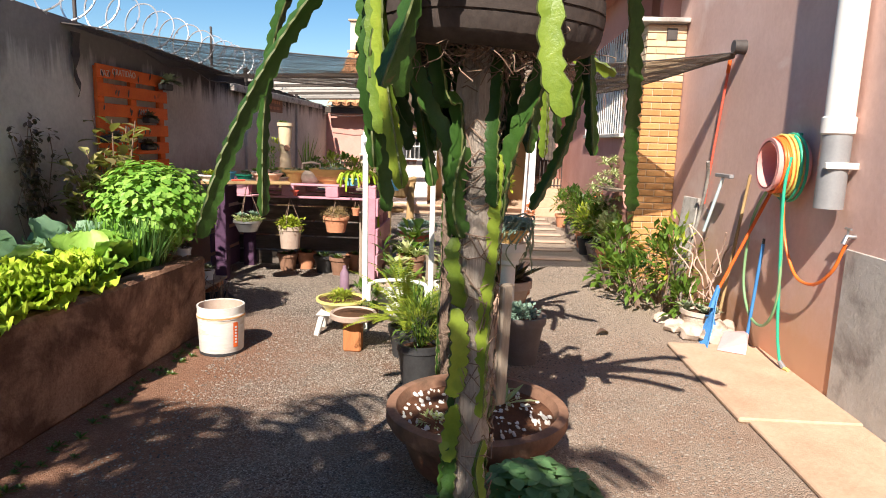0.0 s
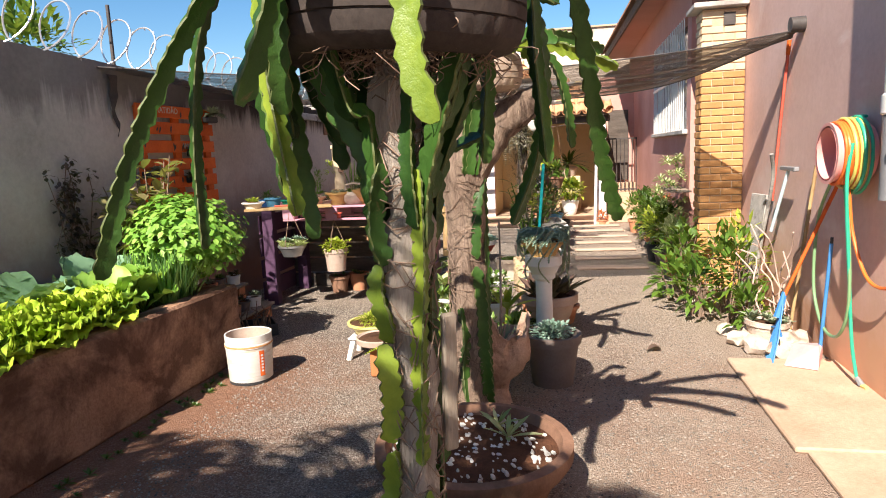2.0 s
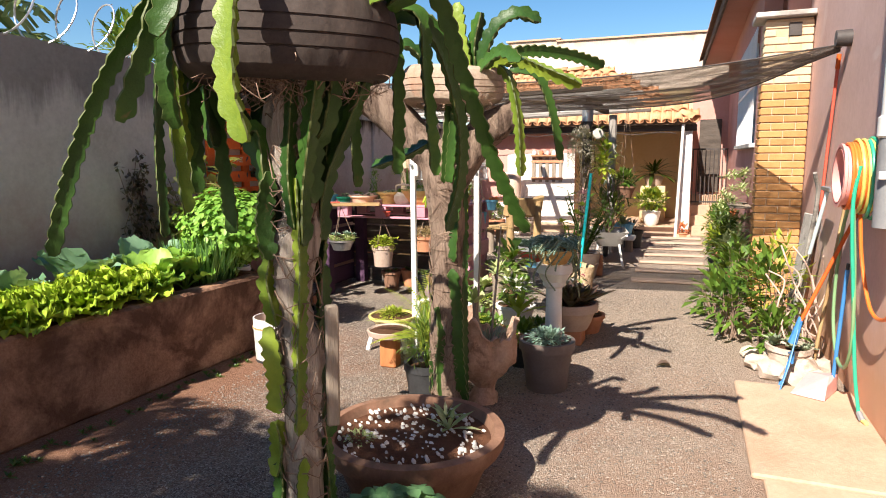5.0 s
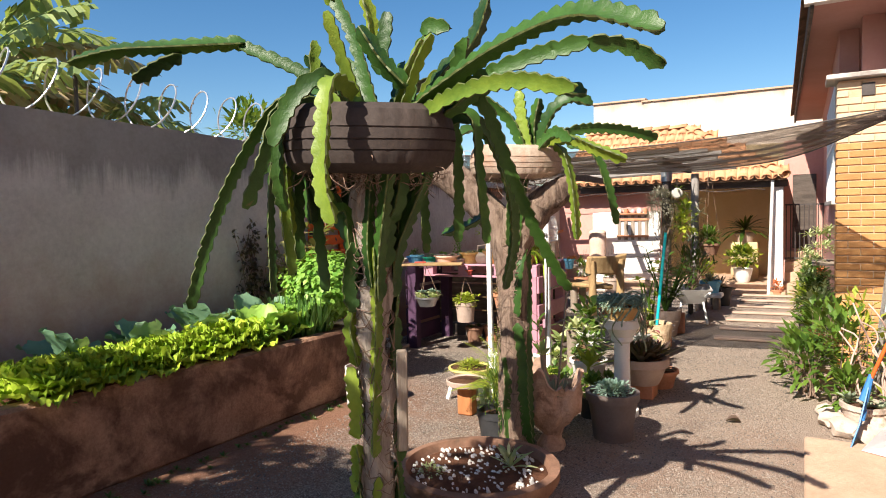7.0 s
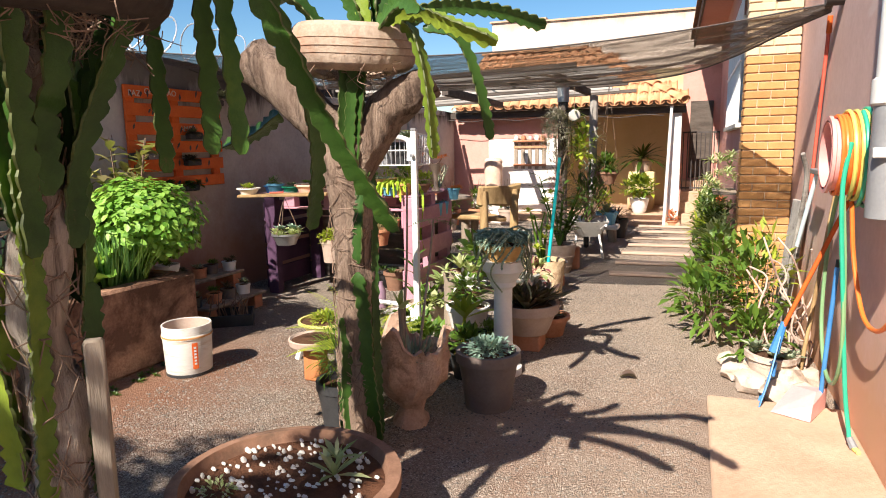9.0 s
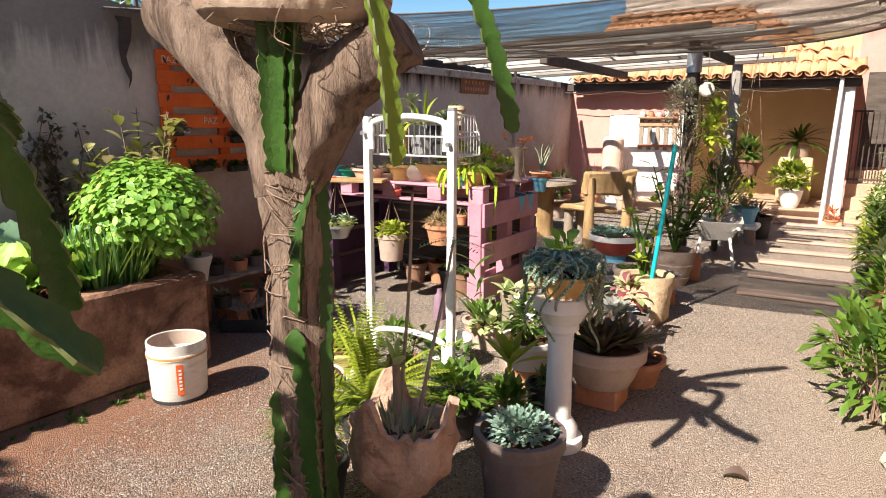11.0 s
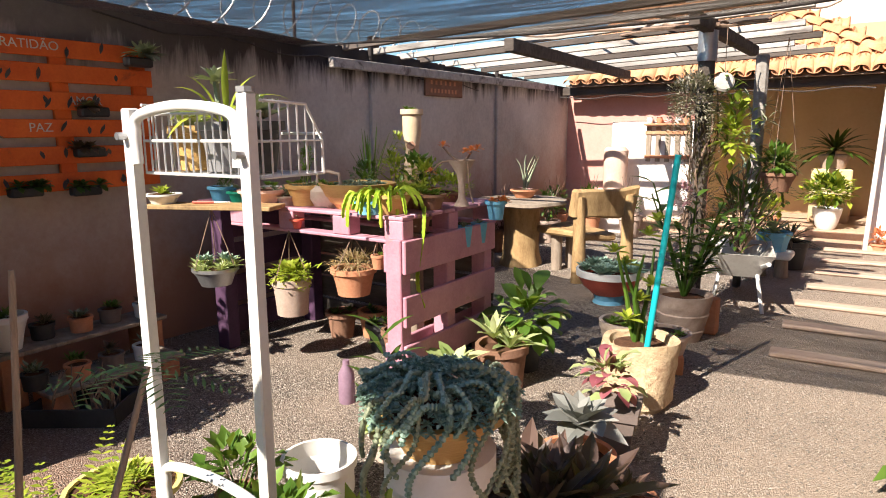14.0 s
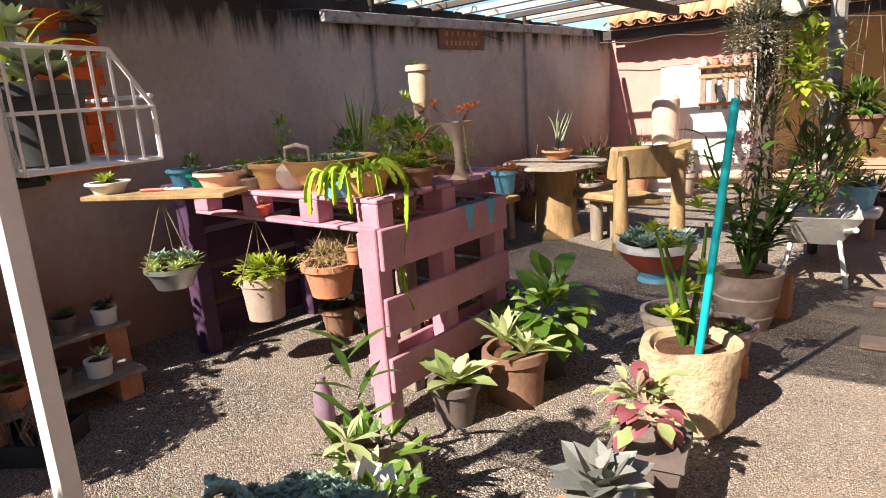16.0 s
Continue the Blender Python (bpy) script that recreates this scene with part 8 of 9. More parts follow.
sp = thing("garden_stake", (0.376, 7.25, 0.35), "bright turquoise painted stake standing in the stump planter", "stake")
part("rod", tube([(0, 0, 0), (0.085, 0.08, 1.03)], 0.0165, 10), CYANPAINT, sp)
potted((0.02, 8.0, 0.0), "squat beige cement pot of small succulents", STONEPOT, P(0.15, 0.175, 0.26, 0.01), [("foliage", MIDLEAF, many_rose(0.23, 0.12, 9, 10, 0.08, 0.04))], wobble=0.01)
potted((0.28, 7.92, 0.12), "round taupe clay bowl on a clay block", TAUPE, P(0.13, 0.16, 0.13), [("foliage", MIDLEAF, many_rose(0.11, 0.1, 5, 9, 0.06, 0.03))])
potted((0.22, 8.62, 0.0), "pale ribbed pot of tall orchid canes with pink blooms", TAUPE, [(0, 0), (0.13, 0), (0.16, 0.08), (0.155, 0.09), (0.185, 0.2), (0.18, 0.21), (0.2, 0.30), (0.2, 0.34), (0.18, 0.34), (0.17, 0.3), (0, 0.3)],
       [("foliage", DARKLEAF, lambda bm, rng: [(tube([(0, 0, 0.3), c * 0.5 + Vector((0, 0, 0.18)), c], [0.012, 0.009, 0.005], 6, bm), [leaf(bm, Vector((0, 0, 0.3)).lerp(c, 0.25 + 0.75 * j / 9), (math.cos(j * 2.6 + k), math.sin(j * 2.6 + k), 0.45), 0.17, 0.055, 0.5, 0.3, 3) for j in range(10)]) for k, c in enumerate([Vector((rng.uniform(-.28, .28), rng.uniform(-.25, .25), rng.uniform(0.75, 1.15))) for _ in range(11)])]),
        ("flower_head", FLOWERPINK, lambda bm, rng: leafy(bm, (-0.02, -0.15, 1.05), (0.10, 0.1, 0.1), 110, 0.04, rng, 0.6))])
ob_ = thing("clay_pipe", (0.36, 8.86, 0), "upright orange clay block beside the pots", "block")
part("block", boxed(-0.06, -0.055, 0, 0.06, 0.055, 0.27, bevel=0.01), TERRACOTTA, ob_, smooth=False)


def build_red_bowl():
    t = thing("bowl_stand", (-0.58, 9.30, 0), "small light blue base under the red bowl", "stand")
    part("base", lathe([(0, 0), (0.14, 0), (0.12, 0.03), (0.13, 0.079), (0, 0.079)], 24), SKYBLUE, t)
    potted((-0.58, 9.30, 0.08), "large red bowl with white rim full of blue-grey echeverias", REDPAINT, [(0, 0), (0.14, 0), (0.22, 0.07), (0.28, 0.16), (0.285, 0.165), (0.27, 0.165), (0.26, 0.14), (0, 0.14)],
           [("rim", WHITEPAINT, lambda bm, rng: lathe([(0.262, 0.166), (0.268, 0.225), (0.292, 0.225), (0.289, 0.166), (0.262, 0.166)], 32, bm=bm)), ("foliage", BLUEGREEN, many_rose(0.21, 0.25, 26, 16, 0.13, 0.06))], seg=32)


build_red_bowl()


# ---- log furniture ----
def wavy(bm, s, f):
    for v in bm.verts:
        v.co += Vector((noise.noise(v.co * f), noise.noise(v.co * f + Vector((7, 1, 3))), noise.noise(v.co * f + Vector((2, 9, 5))))) * s
    return bm


def build_log_furniture():
    t = thing("log_table", (-2.0, 10.35, 0), "rustic round table on a thick log", "table")
    part("trunk", wavy(lathe([(0, 0), (0.24, 0), (0.21, 0.12), (0.19, 0.4), (0.22, 0.7), (0, 0.7)], 22, wobble=0.05), 0.02, 5), LOGWOOD, t)
    part("tabletop", wavy(lathe([(0, 0.70), (0.50, 0.70), (0.52, 0.715), (0.51, 0.745), (0, 0.75)], 40, wobble=0.02), 0.008, 6), OLDWOOD, t, "grey weathered slab top")
    potted((-2.05, 10.5, 0.752), "terracotta bowl of tall thin cactus stems on the log table", TERRACOTTA, P(0.1, 0.15, 0.09), [("branching_stem", GREYGREEN, twigs(0.08, 7, 0.42, 0.35, 0.010)), ("foliage", FLOWERPINK, many_rose(0.09, 0.1, 4, 9, 0.05, 0.02))])
    b = thing("log_bench", (-0.97, 10.12, 0), "rough-hewn log bench with a carved backrest", "bench", turn=-28)
    s = boxed(-0.85, -0.22, 0.40, 0.0, 0.22, 0.47, bevel=0.02)
    bmesh.ops.subdivide_edges(s, edges=s.edges[:], cuts=3, use_grid_fill=True)
    part("seat", wavy(s, 0.03, 3), LOGWOOD, b)
    back = boxed(-0.05, -0.40, 0.64, 0.06, 0.42, 0.93, bevel=0.02)
    bmesh.ops.subdivide_edges(back, edges=back.edges[:], cuts=3, use_grid_fill=True)
    part("backrest", wavy(back, 0.06, 2.6), LOGWOOD, b)
    for y in (-0.31, 0.31):
        part("leg", wavy(tube([(0.02, y, 0), (0.03, y, 0.45), (0.02, y * 1.02, 0.86)], [0.075, 0.06, 0.065], 10), 0.014, 5), LOGWOOD, b)
    for y in (-0.1, 0.1):
        part("leg", wavy(tube([(-0.6, y, 0), (-0.6, y, 0.42)], 0.06, 10), 0.012, 5), OLDWOOD, b)
    b2 = thing("log_bench", (-2.5, 9.7, 0), "low plank bench beside the log table", "bench")
    part("seat", wavy(boxed(-0.3, -0.4, 0.38, 0.25, 0.4, 0.44, bevel=0.015), 0.01, 3), LOGWOOD, b2)
    for y in (-0.3, 0.3):
        part("leg", boxed(-0.25, y - 0.05, 0, 0.2, y + 0.05, 0.385, bevel=0.01), OLDWOOD, b2, smooth=False)


build_log_furniture()


# ---- pergola with vines, barrow and far pots ----
def build_pergola():
    p = thing("pergola", (0, 0, 0), "weathered timber pergola with bleached slats and bare vines", "pergola")
    part("post", tube([(0.10, 9.4, 0), (0.10, 9.4, 2.36)], 0.065, 8), BEAMWOOD, p)
    part("post", tube([(0.27, 10.9, 0), (0.27, 10.9, 2.2)], 0.06, 8), PALEBEAM, p)
    part("metal_sleeve", lathe([(0.072, 2.03), (0.076, 2.03), (0.076, 2.26), (0.072, 2.26)], 12, (0.10, 9.4, 0)), STEEL, p, "perforated metal band")
    part("beam", boxed(0.07, 8.9, 2.24, 0.15, 11.4, 2.34, bevel=0.006), BEAMWOOD, p, smooth=False)
    b = boxed(-0.04, 0, -0.05, 0.04, 4.3, 0.05, bevel=0.006)
    o = part("beam", b, BEAMWOOD, p, smooth=False)
    o.matrix_world = pose(-1.12, 8.4, 2.15, 1.0, 0, 7)
    part("beam", boxed(-2.92, 8.3, 2.08, -2.86, 13.0, 2.17, bevel=0.006), PALEBEAM, p, smooth=False)
    rng = random.Random(14)
    for k in range(10):
        y = 8.55 + k * 0.42
        b = boxed(-3.0, -0.03, 0, 0.55 + rng.uniform(-.2, .3), 0.03, 0.055, bevel=0.004)
        o = part("slat", b, PALEBEAM if k % 3 else BEAMWOOD, p, smooth=False)
        o.matrix_world = pose(0, y, 2.345 - 0.022 * (y - 8.5) * 0.5, 0, -1.8, rng.uniform(-1.5, 1.5)) if k else pose(0, y, 2.345, 0, -1.8, 0)
    v = thing("grape_vine", (0.1, 9.4, 0), "bare brown vine rambling over the pergola", "vine")
    for k in range(14):
        q = Vector((rng.uniform(-.08, .08), rng.uniform(-.08, .08), 0.1 if k < 4 else 2.3))
        pts = [q.copy()]
        d = Vector((0, 0, 0.35)) if k < 4 else Vector((rng.uniform(-.5, .15), rng.uniform(-.1, .5), 0.03))
        for _ in range(8):
            q = q + d * 0.62 + Vector((rng.uniform(-.06, .06), rng.uniform(-.06, .06), rng.uniform(-.03, .03)))
            if k >= 4:
                q.z = min(2.42, max(2.2, q.z))
            pts.append(q.copy())
        part("vine_stem", tube(curve_pts(pts, 3), [0.016 - 0.0004 * i for i in range(len(pts) * 3 - 2)], 6), DRYTWIG, v)
    e = thing("post_epiphytes", (0.10, 9.4, 0), "mass of hanging epiphytes and dry roots on the pergola post", "epiphytes")
    bm = bmesh.new()
    leafy(bm, (-0.05, -0.08, 1.72), (0.24, 0.24, 0.28), 1200, 0.045, rng, 0.4, 0.8, 0.5)
    strings(bm, (-0.03, -0.06, 1.72), 0.2, 70, 0.5, rng, 0.013)
    part("grey_basket_plant", bm, DEADGREY, e)
    bm = bmesh.new()
    leafy(bm, (0.0, -0.04, 0.95), (0.24, 0.22, 0.75), 900, 0.09, rng, 0.14, 0.6, 0.3)
    part("dry_root_mass", bm, PURPLELEAF, e)
    bm = bmesh.new()
    leafy(bm, (0.25, -0.05, 1.45), (0.16, 0.2, 0.38), 170, 0.09, rng, 0.6, 0.7, 0.2)
    part("yellow_leaves", bm, LIMELEAF, e)
    bm = bmesh.new()
    for k in range(6):
        rosette(bm, (0.16 + rng.uniform(-.1, .1), -0.05, 1.4 + 0.1 * k), 9, 0.2, 0.03, rng, (-0.2, 1.2), 0.7)
    part("strap_leaves", bm, MIDLEAF, e)
    e = thing("post_epiphytes", (0.27, 10.9, 0), "grey bromeliads and orchids tied to the far pergola post", "epiphytes")
    bm = bmesh.new()
    for k in range(15):
        rosette(bm, (rng.uniform(-.14, .14), rng.uniform(-.14, .05), 0.7 + 0.08 * k), 10, 0.2, 0.035, rng, (-0.4, 1.2), 0.6)
    part("leaves", bm, GREYGREEN, e)
    bm = bmesh.new()
    leafy(bm, (0.2, 0, 1.0), (0.18, 0.15, 0.4), 120, 0.11, rng, 0.45)
    part("green_leaves", bm, DARKLEAF, e)
    w = thing("hanging_ornament", (0.26, 9.3, 1.86), "round pale shell ornament hanging from the pergola", "ornament")
    part("disc", lathe([(0, -0.02), (0.06, -0.015), (0.075, 0.0), (0.06, 0.015), (0, 0.02)], 20), PALEBEAM, w).rotation_euler = (radians(80), 0, radians(20))
    part("string", tube([(0, 0, 0.07), (0, 0, 0.40)], 0.003, 5), DRYTWIG, w)


build_pergola()


def build_barrow():
    b = thing("wheelbarrow", (0.36, 9.9, 0), "grey wheelbarrow used as a planter beside the path", "wheelbarrow", turn=10)
    bm = bmesh.new()
    rows = [[bm.verts.new((x * s, y * u, z)) for x, y in ((-1, -1), (1, -1), (1, 1), (-1, 1))] for s, u, z in ((0.14, 0.22, 0.30), (0.25, 0.40, 0.50), (0.262, 0.415, 0.50), (0.15, 0.24, 0.285))]
    for a, c in zip(rows, rows[1:]):
        for k in range(4):
            bm.faces.new((a[k], a[(k + 1) % 4], c[(k + 1) % 4], c[k]))
    bm.faces.new(rows[0])
    bm.faces.new(rows[-1][::-1])
    part("tray", bm, GREYCON, b, smooth=False)
    for x in (-0.2, 0.2):
        part("leg", tube([(x * 0.7, -0.25, 0.34), (x, -0.32, 0.0)], 0.016, 8), WHITEPAINT, b)
        part("leg", tube([(x * 0.7, -0.1, 0.32), (x, -0.30, 0.02)], 0.014, 8), WHITEPAINT, b)
        part("handle", tube([(x * 0.6, 0.5, 0.2), (x, -0.75, 0.50)], 0.017, 8), WHITEPAINT, b)
    wh = part("wheel", lathe([(0.05, -0.03), (0.14, -0.035), (0.16, 0), (0.14, 0.035), (0.05, 0.03)], 20), BLACKPLASTIC, b)
    wh.matrix_local = pose(0, 0.55, 0.165, 0, 90, 0)
    rng = random.Random(3)
    bm = bmesh.new()
    leafy(bm, (0, 0, 0.75), (0.3, 0.4, 0.42), 260, 0.13, rng, 0.3, 0.5, 0.25)
    part("foliage", bm, DARKLEAF, b)
    bm = bmesh.new()
    stems(bm, (0, 0, 0.45), (0, 0, 0.85), (0.35, 0.4, 0.5), 26, rng, 0.008)
    part("branching_stem", bm, DRYTWIG, b)
    s = thing("stone_stool", (0.45, 11.2, 0), "small white bench carrying a blue pot", "stool")
    part("seat", boxed(-0.2, -0.15, 0.2, 0.2, 0.15, 0.27, bevel=0.02), WHITEPAINT, s, smooth=False)
    for x in (-0.1, 0.1):
        part("leg", tube([(x, 0, 0), (x, 0, 0.205)], [0.07, 0.06], 10), OLDWOOD, s)
    potted((0.45, 11.2, 0.271), "light blue square-shouldered pot of grey agave", SKYBLUE, P(0.13, 0.17, 0.2), [("foliage", GREYGREEN, rose(0.18, 30, 0.3, 0.05, (-0.1, 1.3)))], seg=8)
    potted((0.55, 11.75, 0.0), "black pot of arching spiky plant by the path", BLACKPLASTIC, P(0.15, 0.18, 0.3), [("foliage", PURPLELEAF, rose(0.3, 36, 0.4, 0.04, (0.0, 1.3), 0.6))])
    hanging((0.5, 10.75, 0.92), "dark red hanging bowl of trailing leaves", DARKTERRA, P(0.1, 0.16, 0.18), [("foliage", MIDLEAF, crown(0.15, 0.2, 0.25, 120, 0.11, 0.4))], 2.33)


build_barrow()


# ---- verandah corner ----
def build_verandah_things():
    rng = random.Random(19)
    potted((0.75, 13.75, 0.191), "white footed pot of yellow-green croton on the verandah", WHITEPAINT, [(0, 0), (0.1, 0), (0.13, 0.05), (0.17, 0.22), (0.18, 0.28), (0.16, 0.28), (0.15, 0.24), (0, 0.24)], [("foliage", LIMELEAF, crown(0.25, 0.36, 0.45, 240, 0.13, 0.5)), ("dark_leaves", MIDLEAF, crown(0.25, 0.34, 0.45, 180, 0.13, 0.5))])
    pd = thing("plant_stand", (0.72, 14.6, 0.19), "ochre masonry stand in the shaded verandah", "stand")
    part("block", boxed(-0.25, -0.2, 0, 0.25, 0.2, 0.75, bevel=0.015), YELLOWWALL, pd, smooth=False)
    potted((0.72, 14.6, 0.941), "pale bowl with a large spreading fern", TAUPE, P(0.15, 0.2, 0.2), [("foliage", DARKLEAF, lambda bm, rng: [rosette(bm, (0, 0, 0.25), 40, 0.65, 0.09, rng, (-0.2, 1.2), 0.8, 0.2, 5, 0.4)])])
    potted((0.1, 13.75, 0.191), "small pot of yellow-green leaves on the verandah edge", TERRACOTTA, P(0.08, 0.1, 0.12), [("foliage", LIMELEAF, crown(0.1, 0.15, 0.25, 90, 0.11, 0.5))])
    potted((1.36, 13.25, 0.0), "small red-leaved plant at the column foot", TERRACOTTA, P(0.07, 0.09, 0.12), [("foliage", FLOWERRED, crown(0.1, 0.12, 0.2, 70, 0.08, 0.4))])
    pl = thing("leaning_pole", (1.22, 13.2, 0), "thin white pole leaning against the column", "pole")
    part("pole", tube([(0, 0, 0), (0.06, 0.1, 2.15)], 0.028, 8), WHITEPAINT, pl)
    g = thing("metal_gate", (1.46, 14.35, 0.57), "dark barred iron gate at the top of the stairs", "gate")
    for i in range(9):
        part("bar", tube([(0.02 + i * 0.078, 0, 0.03), (0.02 + i * 0.078, 0, 1.12)], 0.011, 6), DARKMETAL, g)
    for z in (0.05, 1.1):
        part("gate_rail", boxed(0, -0.012, z, 0.66, 0.012, z + 0.03), DARKMETAL, g, smooth=False)
    # a dark board stands in for the shade inside the doorway
    ln = thing("stair_shelf", (1.5, 14.95, 0.9), "dark board standing in for the shaded doorway beyond the gate", "doorway")
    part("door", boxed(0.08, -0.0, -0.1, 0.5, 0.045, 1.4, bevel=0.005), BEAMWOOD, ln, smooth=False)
    sh = thing("wall_rack", (-1.35, 13.68, 0.98), "small terracotta-coloured wall rack with ornaments", "rack")
    part("shelf", boxed(-0.33, -0.09, 0.58, 0.33, 0.02, 0.61, bevel=0.004), TERRACOTTA, sh, smooth=False)
    for x in (-0.28, -0.14, 0.0, 0.14, 0.28):
        part("batten", boxed(x - 0.035, 0.0, 0.05, x + 0.035, 0.02, 0.56, bevel=0.003), OLDWOOD, sh, smooth=False)
    for z in (0.1, 0.45):
        part("rail", boxed(-0.33, -0.012, z, 0.33, -0.001, z + 0.05, bevel=0.003), TERRACOTTA, sh, smooth=False)
    for i, x in enumerate((-0.26, -0.12, 0.02, 0.15, 0.27)):
        o = thing("shelf_pot", (-1.35 + x, 13.65, 1.591), "tiny pale ornament pot on the wall rack", "pot", "ornaments on the wall rack")
        part("pot", lathe([(0, 0), (0.035, 0), (0.05, 0.05), (0.035, 0.09), (0, 0.09)], 12), (WHITEPAINT, TERRACOTTA, PALEPINK)[i % 3], o)
    j = thing("clay_jar", (-2.0, 13.35, 0), "tall pale clay cylinder on a white block", "jar")
    part("body", lathe([(0, 0.6), (0.17, 0.6), (0.18, 1.2), (0.14, 1.25), (0, 1.25)], 20), surface("pale_clay_jar", (0.6, 0.4, 0.3), (0.75, 0.56, 0.46), 5, 40, 0.9, 0.004), j)
    part("block", boxed(-0.35, -0.25, 0, 0.3, 0.25, 0.6, bevel=0.01), WHITEWALL, j, smooth=False)
    for i, (x, y) in enumerate(((-2.6, 12.6), (-2.4, 11.9), (-2.7, 11.2), (-2.2, 12.9), (-1.6, 12.9), (-2.65, 10.9))):
        potted((x, y, 0), "mixed flowering plant in an old pot by the back wall", (TERRACOTTA, TAUPE, DARKTERRA)[i % 3], P(0.12, 0.16, 0.3), [("foliage", (MIDLEAF, DARKLEAF, FLOWERPINK)[i % 3], crown(0.28, 0.2, 0.4, 130, 0.09, 0.4)), ("branching_twig", DRYTWIG, twigs(0.28, 4, 0.6, 0.3))], group="pots by the back wall")
    c = thing("eave_cable", (-2.9, 13.3, 1.98), "black cable slung under the verandah eave", "cable")
    part("wire", tube([(0.15 * k, 0.0, 0.02 * math.cos(k)) for k in range(28)], 0.007, 5), DARKMETAL, c)


build_verandah_things()


# ---- low shelves of pots in the shade of the wall ----
def build_low_shelves():
    for k, (x, y, z, ln) in enumerate(((-2.62, 5.75, 0.30, 1.0), (-2.30, 5.75, 0.13, 0.8))):
        s = thing("low_shelf", (x, y, 0), "low board on clay blocks in the wall's shade", "shelf", "low boards by the wall")
        part("board", boxed(-0.14, -ln / 2, z, 0.14, ln / 2, z + 0.025, bevel=0.004), OLDWOOD, s, smooth=False)
        for yy in (-ln / 2 + 0.08, ln / 2 - 0.08):
            part("block", boxed(-0.11, yy - 0.06, 0, 0.11, yy + 0.06, z - 0.001, bevel=0.006), TERRACOTTA, s, smooth=False)
    rng = random.Random(15)
    for i in range(9):
        hi = i < 5
        x, z = (-2.62, 0.326) if hi else (-2.30, 0.156)
        y = 5.36 + (i % 5) * 0.2
        big = i == 0
        potted((x + rng.uniform(-.03, .03), y, z), "small succulent pot on the low shaded board", (WHITEPLASTIC, BLACKPLASTIC, TERRACOTTA, GREYPLASTIC)[i % 4], P(0.06, 0.1 if big else 0.065, 0.2 if big else 0.09, 0.005), [("foliage", (MIDLEAF, PURPLELEAF, GREYGREEN)[i % 3], many_rose(0.09 if not big else 0.18, 0.04, 4, 9, 0.08, 0.025))], group="pots on the low boards")
    t = thing("seedling_tray", (-2.12, 5.5, 0), "black plastic crate of dry seedlings on the gravel", "tray", turn=35)
    for x0, y0, x1, y1 in ((-0.24, -0.16, 0.24, -0.145), (-0.24, 0.145, 0.24, 0.16), (-0.24, -0.145, -0.225, 0.145), (0.225, -0.145, 0.24, 0.145)):
        part("side", boxed(x0, y0, 0, x1, y1, 0.1, bevel=0.003), BLACKPLASTIC, t, smooth=False)
    part("bottom", boxed(-0.225, -0.145, 0.004, 0.225, 0.145, 0.02), BLACKPLASTIC, t, smooth=False)
    bm = bmesh.new()
    for _ in range(26):
        p = Vector((rng.uniform(-.2, .2), rng.uniform(-.12, .12), 0.02))
        tube([p, p + Vector((rng.uniform(-.04, .04), rng.uniform(-.04, .04), 0.12)), p + Vector((rng.uniform(-.08, .08), rng.uniform(-.08, .08), rng.uniform(0.15, 0.28)))], [0.006, 0.005, 0.003], 5, bm)
    part("seedling_patch", bm, DRYTWIG, t)
    bt = thing("purple_bottle", (-1.05, 6.42, 0), "translucent purple plastic bottle standing on the gravel", "bottle")
    part("body", lathe([(0, 0), (0.045, 0), (0.048, 0.02), (0.045, 0.17), (0.02, 0.22), (0.018, 0.25), (0, 0.25)], 18), surface("purple_plastic", (0.17, 0.10, 0.15), (0.30, 0.20, 0.26), 6, 60, 0.3, 0.001), bt)
    for i in range(6):
        potted((-1.9 + i * 0.2 + rng.uniform(-.05, .05), 7.3 + rng.uniform(-.15, .15), 0), "old clay pot stored in the shade below the table", (DARKTERRA, TERRACOTTA, BLACKPLASTIC)[i % 3], P(0.08, 0.11, 0.2), [("foliage", DARKLEAF, many_rose(0.17, 0.06, 3, 8, 0.1, 0.03))], group="pots below the table")


build_low_shelves()


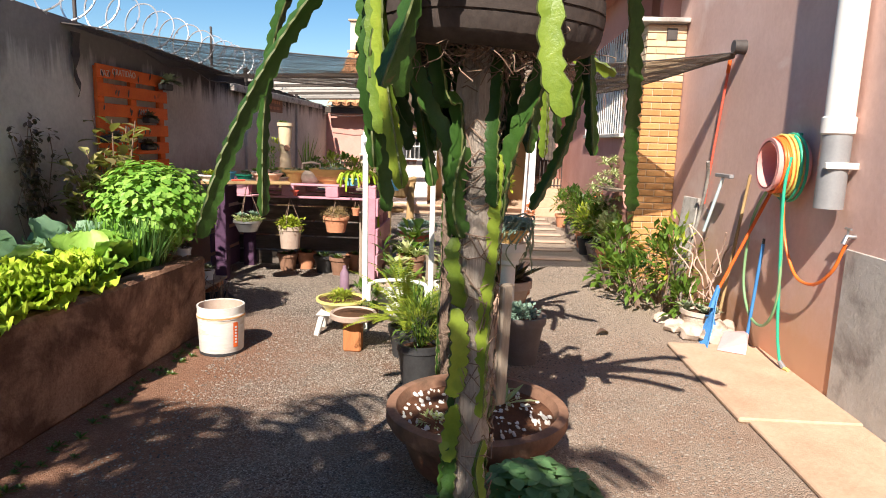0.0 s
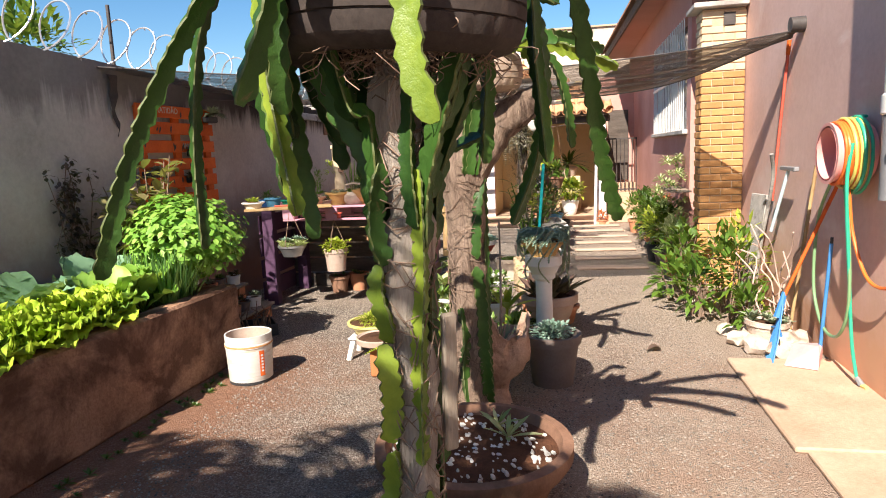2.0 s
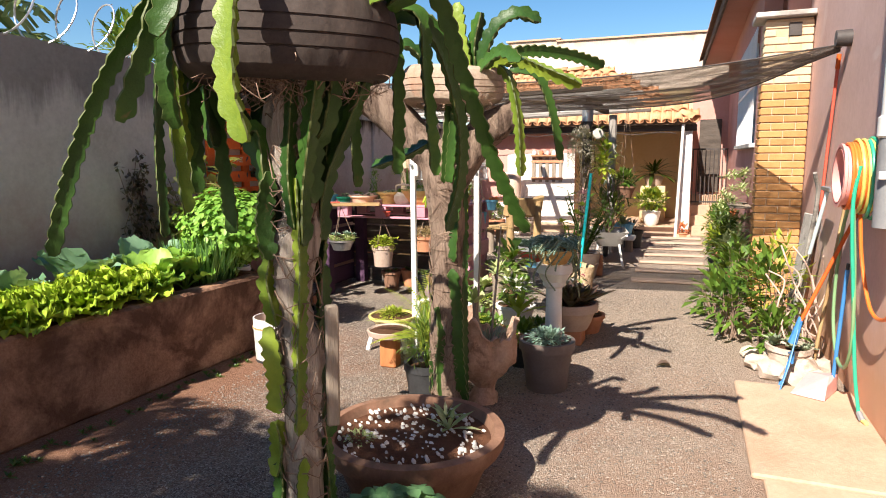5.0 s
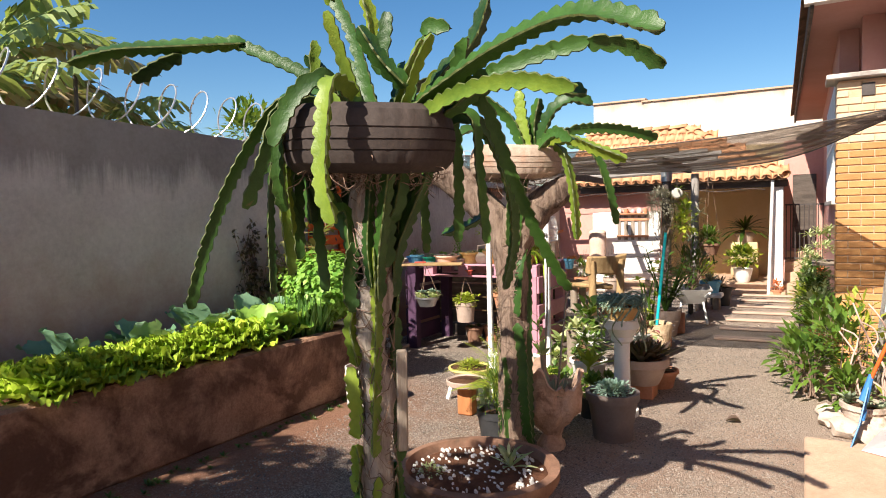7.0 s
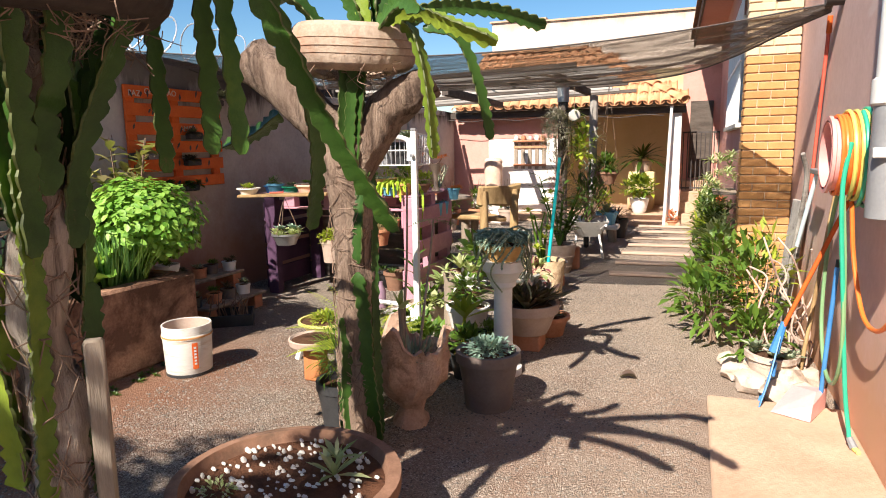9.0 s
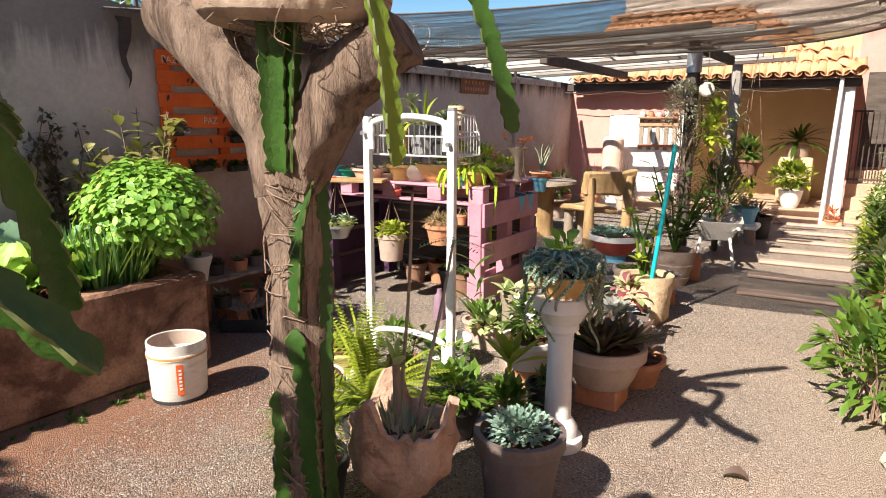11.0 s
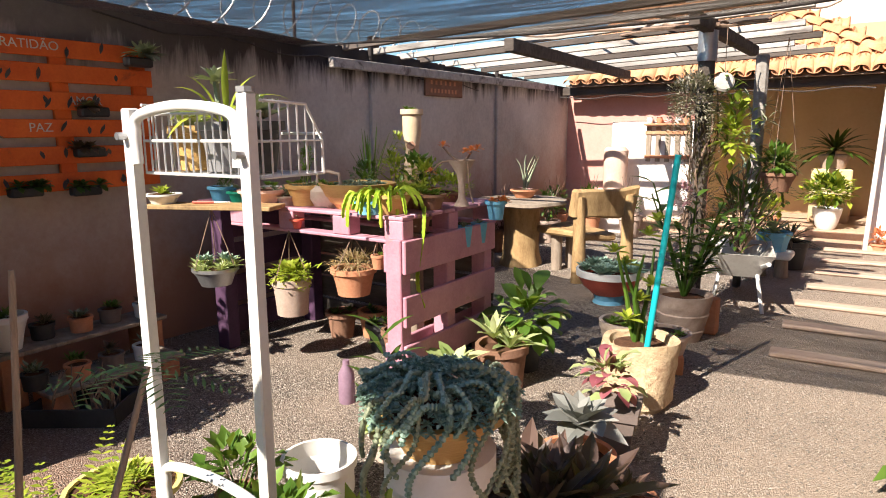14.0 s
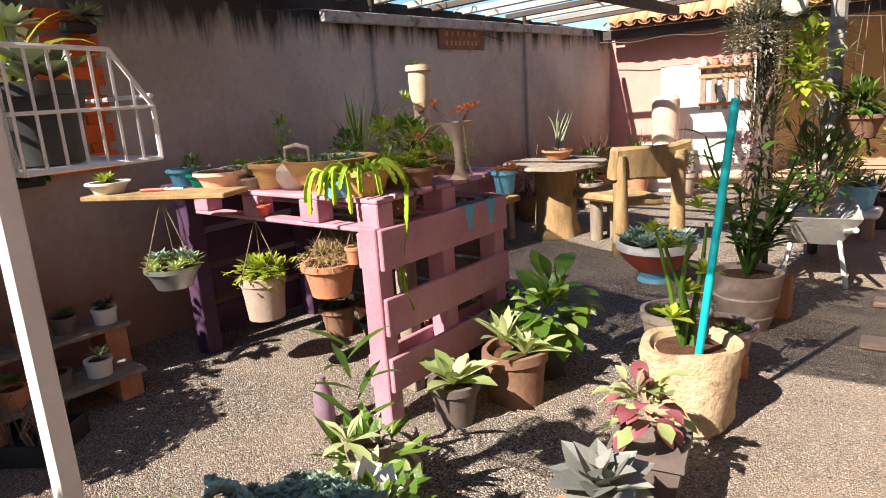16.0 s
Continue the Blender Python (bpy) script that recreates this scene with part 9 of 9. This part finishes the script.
# ---- loose stones of the yard ----
def build_pebbles():
    rng = np.random.default_rng(4)
    n = 30000
    base = np.array([(1, 0, 0), (-0.9, 0.1, 0), (0.05, 1, 0), (0, -0.95, 0.05), (0.1, 0, 0.8), (0, 0.05, -0.8)])
    tri = np.array([(0, 2, 4), (2, 1, 4), (1, 3, 4), (3, 0, 4), (2, 0, 5), (1, 2, 5), (3, 1, 5), (0, 3, 5)])
    x, y = rng.uniform(-1.5, 1.75, n), 1.0 + 7.2 * rng.random(n) ** 1.3
    s = rng.uniform(0.004, 0.0095, n)
    a = rng.uniform(0, 6.28, n)
    c, d = np.cos(a)[:, None], np.sin(a)[:, None]
    px = (base[:, 0] * c - base[:, 1] * d) * s[:, None] + x[:, None]
    py = (base[:, 0] * d + base[:, 1] * c) * s[:, None] + y[:, None]
    pz = base[:, 2] * s[:, None] * 0.7 + 0.35 * s[:, None]
    co = np.stack([px, py, pz], -1).reshape(-1, 3)
    faces = (tri[None] + 6 * np.arange(n)[:, None, None]).reshape(-1, 3)
    me = bpy.data.meshes.new("gravel")
    me.from_pydata(co.tolist(), [], faces.tolist())
    me.materials.append(PEBBLE_MIX)
    tagged(new("gravel", me), "loose grey and brown gravel stones on the yard", "gravel", "", "stuff")


PEBBLE_MIX = foliage("pebble_mix", (0.06, 0.048, 0.04), (0.40, 0.34, 0.285), 0.9, 0.0, 30, 0.3)
build_pebbles()

for x, y, m, f, lab in ((-0.95, 7.02, YELLOWCLAY, ("foliage", LIMELEAF, many_rose(0.09, 0.07, 9, 10, 0.06, 0.02)), "ochre dish of golden succulent rosettes"),
        (-1.2, 7.12, TERRACOTTA, ("foliage", GREYGREEN, many_rose(0.09, 0.07, 8, 10, 0.05, 0.025)), "terracotta dish of grey succulent rosettes"),
        (-1.42, 7.05, PALEPINK, ("foliage", MIDLEAF, crown(0.08, 0.10, 0.12, 90, 0.04)), "faded pink pot with a small bushy plant"),
        (-1.6, 6.98, TAUPE, ("foliage", BLUEGREEN, many_rose(0.09, 0.06, 7, 10, 0.05, 0.025)), "beige pot of blue-green rosettes"),
        (-0.86, 6.98, DARKTERRA, ("foliage", MIDLEAF, many_rose(0.09, 0.06, 7, 10, 0.06, 0.02)), "dark clay pot of spiky succulents"),
        (-1.12, 7.3, TERRACOTTA, ("foliage", LIMELEAF, crown(0.08, 0.12, 0.2, 120, 0.045)), "terracotta pot with a golden bushy succulent"),
        (-2.1, 6.84, WHITEPLASTIC, ("foliage", MIDLEAF, many_rose(0.09, 0.05, 5, 9, 0.05, 0.03)), "small white pot of green rosettes")):
    potted((x, y, Z), lab, m, P(0.065, 0.09, 0.09), [f], group="pots on the pallet table")
